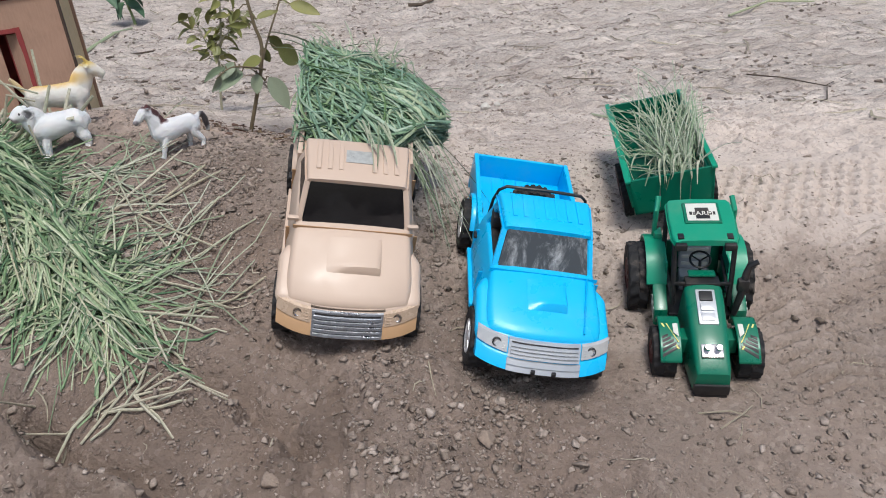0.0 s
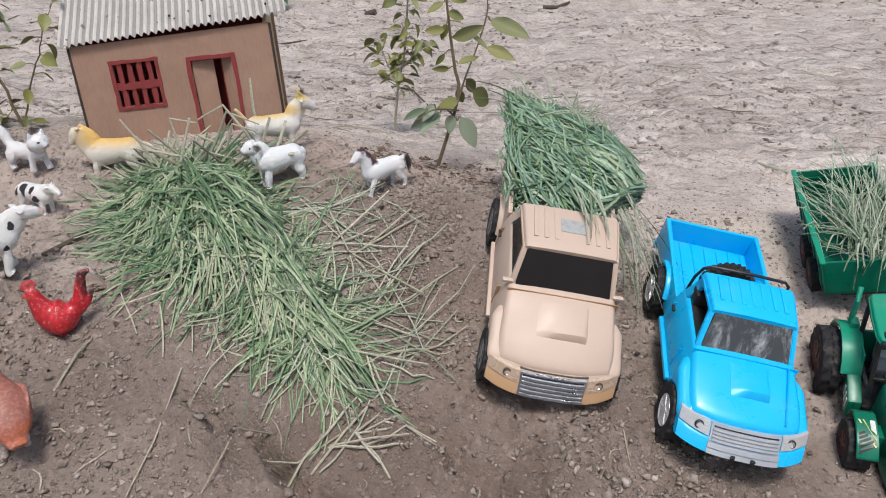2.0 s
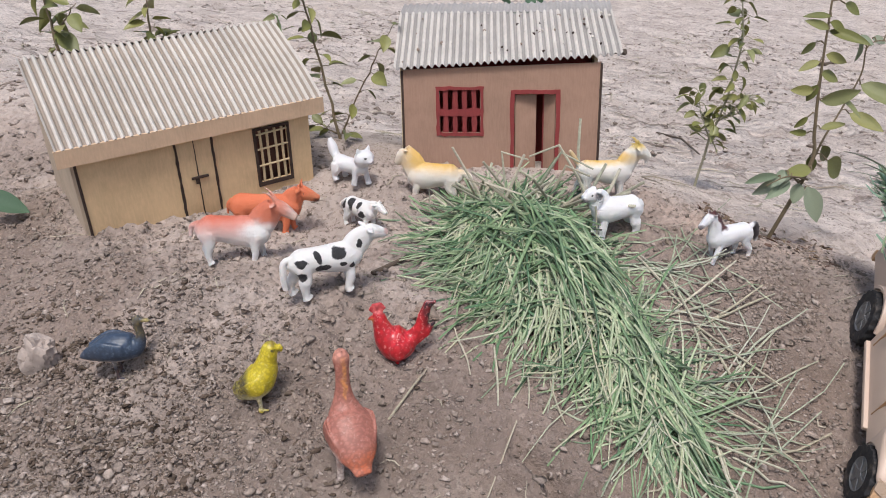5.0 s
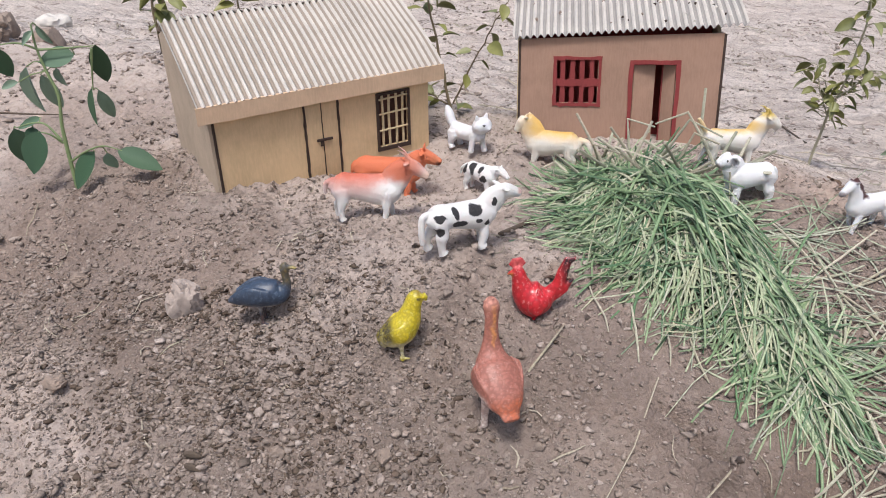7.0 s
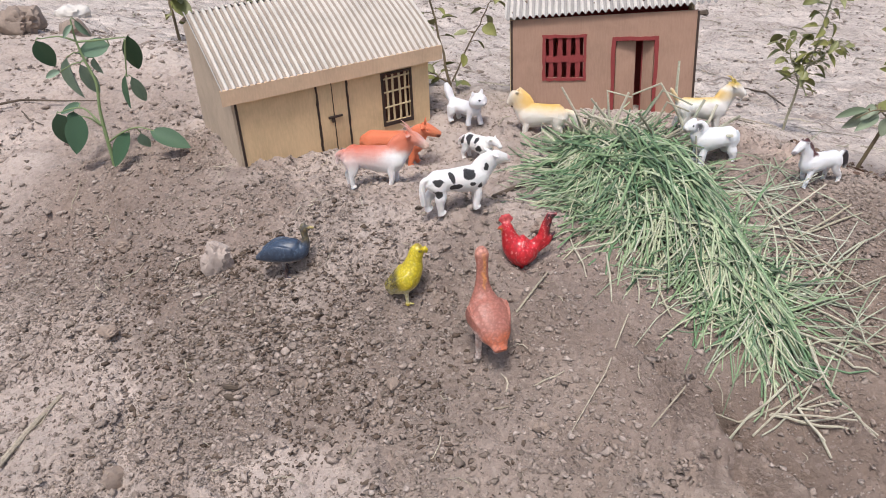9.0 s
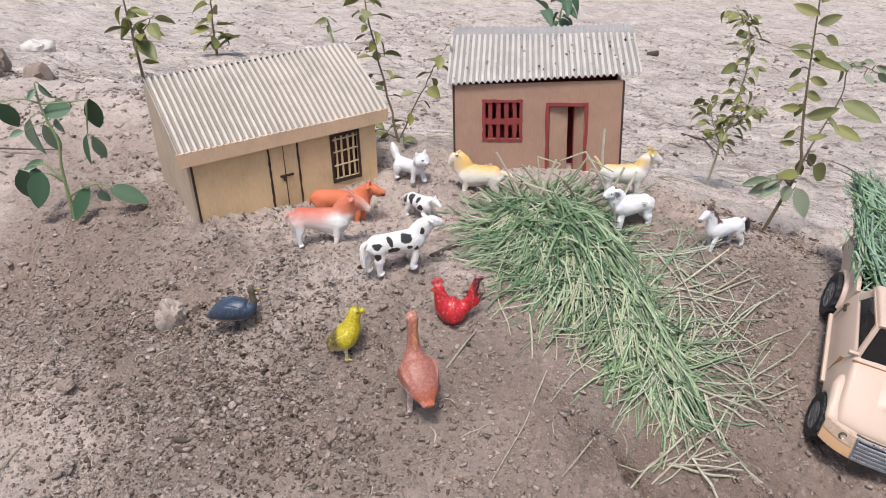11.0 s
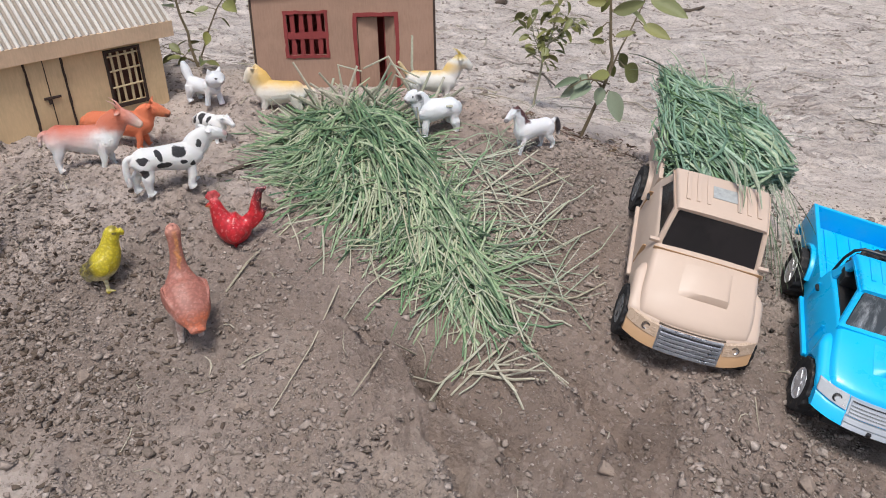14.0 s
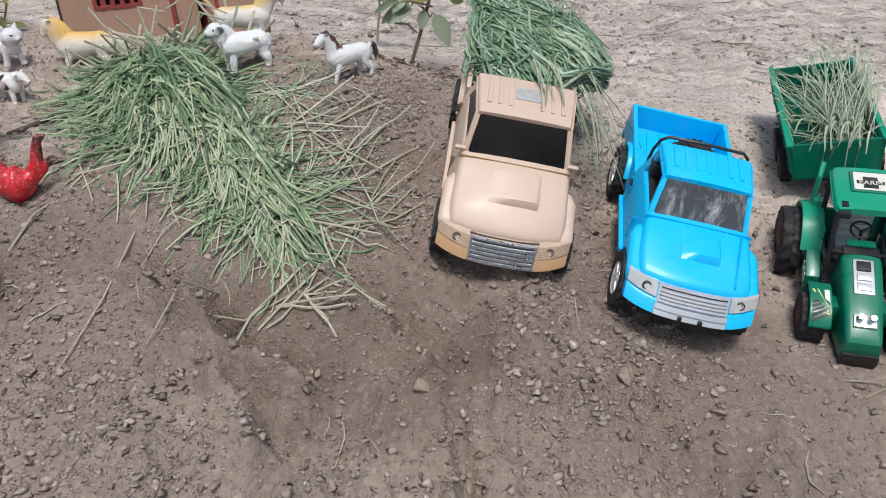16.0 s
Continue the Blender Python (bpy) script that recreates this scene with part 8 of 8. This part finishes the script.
# ---- stones, twigs, straw and crumbs ----
def lump(r, seed, flat=0.7, sub=4):
    bm = bmesh.new()
    bmesh.ops.create_icosphere(bm, subdivisions=sub, radius=r)
    off = Vector((seed * 3.1, seed * 1.7, seed))
    for v in bm.verts:
        d = v.co.normalized()
        k = 1 + 0.4 * noise.noise(d * 1.3 + off) + 0.16 * noise.noise(d * 4.0 + off) + 0.16 * noise.noise(d * 9 + off) + 0.08 * noise.noise(d * 20 + off)
        v.co = Vector((v.co.x * k, v.co.y * k * 0.85, v.co.z * k * flat))
    # broken faces
    rng = random.Random(seed)
    for _ in range(6):
        n = Vector((rng.gauss(0, 1), rng.gauss(0, 1), rng.gauss(0.2, 0.8))).normalized()
        reach = r * rng.uniform(0.62, 0.85) * (1 + (flat - 1) * abs(n.z))
        for v in bm.verts:
            over = v.co.dot(n) - reach
            if over > 0:
                v.co -= n * over * 0.85
    return bm


def stone(x, y, r, seed, label, flat=0.7, turn=0, material=STONE):
    o = obj("clod", lump(r, seed, flat), material, True, 40)
    o.matrix_world = pose(x, y, stand(x, y) + r * flat * 0.5, 0, 0, turn)
    tagged(o, label, "clod", "loose clods")


stone(-0.660, 0.330, 0.0125, 1, "large pale lump of hard earth", 1.45, 30, plain("pale_hard_earth", (0.43, 0.36, 0.315), 0.95, 0, 0.4, 140.0, 1.0))
for i, (x, y, r) in enumerate(((-1.469, 0.74, 0.04), (-1.40, 0.80, 0.032), (-1.52, 0.80, 0.035), (-0.455, 0.282, 0.0058), (-0.43, 0.355, 0.005), (-0.405, 0.45, 0.010), (-0.70, 0.24, 0.008), (-0.345, 0.30, 0.006), (0.02, 0.36, 0.006), (-0.105, 0.33, 0.006), (-0.78, 0.33, 0.009), (-0.52, 0.26, 0.006), (-0.615, 0.155, 0.010), (-0.57, 0.12, 0.007))):
    stone(x, y, r, i + 4, "small lump of dry earth", 0.7, 40 * i)


def stick(pts, r, label, material=TWIG, name="twig"):
    line = [Vector((x, y, stand(x, y) + r * 0.6 + h)) for x, y, h in pts]
    tagged(obj(name, tube(bmesh.new(), line, [r, r * 0.9, r * 0.6, r * 0.4][: len(line)], 7), material), label, "twig", "twigs")


stick([(-0.469, 0.490, 0), (-0.461, 0.512, 0.001), (-0.455, 0.532, 0)], 0.0024, "short dark twig lying by the cow")
for pod_x, pod_y, pod_turn in ((-0.570, 0.236, 0.3), (-0.566, 0.231, 0.1)):
    pod = obj("seed_pod", tube(bmesh.new(), [(-0.0065, 0, 0), (-0.0045, 0, 0.0004), (0, 0, 0.0006), (0.004, 0, 0.0003), (0.0065, 0, 0)], [0.0006, 0.0022, 0.0027, 0.002, 0.0005], 9, 0.8, 4), TWIG)
    pod.matrix_world = Matrix.Translation((pod_x, pod_y, stand(pod_x, pod_y) + 0.0022)) @ Matrix.Rotation(pod_turn, 4, "Z")
    tagged(pod, "dark dried seed pod", "seed pod", "seed pods")
stick([(-0.704, 0.128, 0), (-0.706, 0.160, 0.001), (-0.707, 0.19, 0)], 0.0024, "straight brown twig on the slope", STRAW)
stick([(-1.21, 0.505, 0.004), (-1.185, 0.53, 0.004), (-1.13, 0.555, 0.006), (-1.08, 0.57, 0.004)], 0.0018, "dry forked twig on the earth")
stick([(-1.19, 0.525, 0.003), (-1.14, 0.505, 0.004), (-1.088, 0.488, 0.001)], 0.0013, "dry forked twig on the earth")
stick([(-0.605, 2.32, 0), (-0.575, 2.31, 0)], 0.01, "short dark stick on the plain")
stick([(-0.07, 2.43, 0), (-0.03, 2.42, 0.005), (0.01, 2.46, 0)], 0.006, "clump of dark dry weed on the plain")
stick([(0.758, 1.974, 0.002), (0.88, 2.04, 0.01), (1.025, 2.083, 0.004)], 0.0032, "long bleached stick on the plain", PALE_BLADE)
stick([(0.487, 1.167, 0.002), (0.52, 1.12, 0.004), (0.566, 1.06, 0.001)], 0.0012, "thin dark twig on the plain")
stick([(0.454, 0.882, 0.001), (0.50, 0.94, 0.003), (0.56, 1.06, 0.004), (0.655, 1.174, 0.001)], 0.0011, "thin dark twig on the plain")
stick([(-0.872, 1.929, 0.002), (-0.86, 2.1, 0.01), (-0.866, 2.252, 0.003)], 0.005, "bleached stick on the plain", PALE_BLADE)
stick([(-0.762, 1.789, 0.002), (-0.71, 1.87, 0.006), (-0.667, 1.952, 0.001)], 0.0025, "thin dark twig on the plain")
stick([(-0.36, 1.42, 0.002), (-0.31, 1.36, 0.008), (-0.26, 1.22, 0.003)], 0.002, "thin dark twig on the plain")
stick([(0.19, 0.90, 0.001), (0.21, 0.85, 0.002)], 0.0016, "pale straw behind the trailer", PALE_BLADE, "straw")
for x, y, r in ((0.067, 1.023, 0.008), (0.085, 1.04, 0.0055), (0.11, 1.264, 0.007), (-2.0, 1.25, 0.05)):
    o = obj("pale_scrap", lump(r, x * 9 + 2, 0.6), FLUTE_CREST, True, 75)
    o.matrix_world = pose(x, y, stand(x, y) + r * 0.25, 0, 0, 30)
    tagged(o, "small whitish scrap lying on the plain", "scrap", "pale scraps")
# the long pale straws on the slope
for a, b, r in (((-0.315, 0.395), (-0.325, 0.30), 0.0011), ((-0.245, 0.365), (-0.275, 0.32), 0.0013), ((-0.20, 0.372), (-0.255, 0.330), 0.0012), ((-0.125, 0.470), (-0.172, 0.432), 0.0014), ((-0.395, 0.37), (-0.385, 0.41), 0.0015), ((-0.150, 0.31), (-0.146, 0.275), 0.0010), ((0.155, 0.378), (0.185, 0.372), 0.0009), ((0.165, 0.365), (0.19, 0.38), 0.0009), ((-0.5, 0.475), (-0.44, 0.49), 0.0009)):
    stick([(a[0], a[1], 0.0), ((a[0] + b[0]) / 2 + 0.004, (a[1] + b[1]) / 2, 0.003), (b[0], b[1], 0.001)], r * 0.65, "long pale straw lying on the earth", STRAW, "straw")


def scatter(name, n, size, area, seed, material, label, sink=0.25, patch=None, stretch=1.0, fine=0):
    """Crumbs: many small angular lumps joined into one."""
    rng = np.random.default_rng(seed)
    bm = bmesh.new()
    bmesh.ops.create_icosphere(bm, subdivisions=1, radius=1.0)
    base = np.array([v.co for v in bm.verts])
    tri = np.array([[v.index for v in f.verts] for f in bm.faces])
    bm.free()
    if fine:
        base = np.array([(1, 0, 0), (-1, 0, 0), (0, 1, 0), (0, -1, 0), (0, 0, 1), (0, 0, -1)], float)
        tri = np.array([(0, 2, 4), (2, 1, 4), (1, 3, 4), (3, 0, 4), (2, 0, 5), (1, 2, 5), (3, 1, 5), (0, 3, 5)])
    x0, x1, y0, y1 = area
    x, y = rng.uniform(x0, x1, n * 4), rng.uniform(y0, y1, n * 4)
    keep = rng.random(n * 4) < (patch(x, y) if patch else 1.0)
    x, y = x[keep][:n], y[keep][:n]
    m = len(x)
    r = size[0] * (size[1] / size[0]) ** (rng.random(m) ** 2.0)
    co = (base[None] + 0.42 * rng.normal(0, 1, (m, len(base), 3)).clip(-1.6, 1.6)) * r[:, None, None]
    co *= np.stack([rng.uniform(0.8, 1.35, m) * stretch, rng.uniform(0.7, 1.1, m), rng.uniform(0.4, 0.85, m)], 1)[:, None]
    a = rng.random(m) * 2 * math.pi
    c, s = np.cos(a)[:, None], np.sin(a)[:, None]
    px = co[..., 0] * c - co[..., 1] * s + x[:, None]
    py = co[..., 0] * s + co[..., 1] * c + y[:, None]
    pz = co[..., 2] + (ground_height(x, y) + r * (0.5 - sink))[:, None]
    pts = np.stack([px, py, pz], -1).reshape(-1, 3)
    faces = (tri[None] + (np.arange(m) * len(base))[:, None, None]).reshape(-1, 3)
    return tagged(raw_mesh(name, pts, faces, material), label, "earth crumbs", kind="stuff")


def crumb_patch(x, y):
    """Where crumbs gather: the broken ground round the birds and below the house, and along the vehicles."""
    a = 0.75 * np.exp(-(((x + 0.62) / 0.27) ** 2) - ((y - 0.27) / 0.17) ** 2)
    b = 0.6 * np.exp(-(((x + 0.0) / 0.05) ** 2) - ((y - 0.42) / 0.14) ** 2)
    c = 0.7 * np.exp(-(((x + 0.16) / 0.05) ** 2) - ((y - 0.52) / 0.12) ** 2)
    d = 0.22 * soft(0.36, 0.2, y)
    return np.clip((a + b + c + d) * (0.3 + 0.9 * (lattice(x * 22, y * 22, 44) + 0.5 * lattice(x * 55, y * 55, 49) > 0.0)) + 0.09, 0, 1) * (1 - 0.9 * soft(0.16, 0.22, x) * soft(0.5, 0.57, y))


scatter("earth_crumbs", 17000, (0.0009, 0.0032), (-0.95, 0.36, 0.06, 0.70), 61, CRUMB, "loose crumbs of dry brown earth", 0.3, crumb_patch)
scatter("fine_crumbs", 84000, (0.0005, 0.0017), (-0.98, 0.40, 0.04, 0.72), 67, CRUMB, "small broken crumbs of dry brown earth", 0.25, crumb_patch, 1.0, 1)
scatter("dark_chips", 4200, (0.0007, 0.0024), (-0.85, -0.3, 0.12, 0.42), 65, DARK_CRUMB, "dark chips of broken earth", 0.25, lambda x, y: np.clip(1.5 * np.exp(-(((x + 0.60 - 0.3 * (0.33 - y)) / 0.13) ** 2) - ((y - 0.29) / 0.075) ** 2) * (lattice(x * 30, y * 30, 47) > -0.25), 0, 1), 1.3)
scatter("earth_lumps", 700, (0.0012, 0.0036), (-0.62, 0.24, 0.08, 0.40), 66, CRUMB, "small rough lumps of dry earth on the slope", 0.35, lambda x, y: np.clip(0.25 + 0.9 * lattice(x * 16, y * 16, 48), 0.03, 1))
scatter("earth_grit", 14000, (0.0005, 0.0015), (-0.98, 0.45, 0.02, 0.95), 62, CRUMB, "fine grit on the earth", 0.2, lambda x, y: 1 - 0.85 * soft(0.16, 0.22, x) * soft(0.5, 0.57, y), 1.0, 1)
scatter("plain_clods", 8000, (0.0012, 0.0048), (-2.2, 1.4, 0.95, 2.9), 63, CRUMB, "scattered clods on the plain", 0.35, lambda x, y: np.clip(0.35 + 0.9 * lattice(x * 5, y * 7, 45), 0.04, 1), 1.3)
scatter("side_clods", 6500, (0.001, 0.004), (-1.7, -0.76, 0.1, 1.2), 64, CRUMB, "scattered clods beside the house", 0.3, lambda x, y: np.clip(0.4 + 0.8 * lattice(x * 9, y * 9, 46), 0.05, 1), 1.3)


def litter(name, n, area, length, width, seed, material, label):
    """Broken bits of straw lying flat."""
    rng = np.random.default_rng(seed)
    x0, x1, y0, y1 = area
    x, y = rng.uniform(x0, x1, n), rng.uniform(y0, y1, n)
    ln, w, az = rng.uniform(*length, n), rng.uniform(*width, n), rng.random(n) * 2 * math.pi
    f = np.linspace(-0.5, 0.5, 4)[None]
    ang = az[:, None] + rng.normal(0, 0.5, n)[:, None] * f * 2
    px, py = x[:, None] + np.cos(ang) * ln[:, None] * f, y[:, None] + np.sin(ang) * ln[:, None] * f
    p = np.stack([px, py, ground_height(px, py) + w[:, None] * 0.8 + 0.0006], -1)
    return tagged(ribbon(name, p, w, rng, material), label, "straw litter", kind="stuff")


litter("straw_litter", 420, (-0.95, 0.36, 0.08, 0.85), (0.006, 0.03), (0.0006, 0.0014), 71, STRAW, "broken bits of straw on the earth")
litter("plain_litter", 520, (-2.2, 1.3, 0.8, 2.8), (0.02, 0.12), (0.0016, 0.004), 72, STRAW, "dry straw strewn over the plain")
litter("dry_leaves", 110, (-0.24, -0.12, 0.62, 0.74), (0.004, 0.011), (0.0012, 0.0035), 73, island_material("dead_leaves", [(0.1, 0.06, 0.05), (0.16, 0.085, 0.065), (0.24, 0.17, 0.11), (0.09, 0.05, 0.042)], 0.8, 0.4), "curled dead leaves under the seedling")
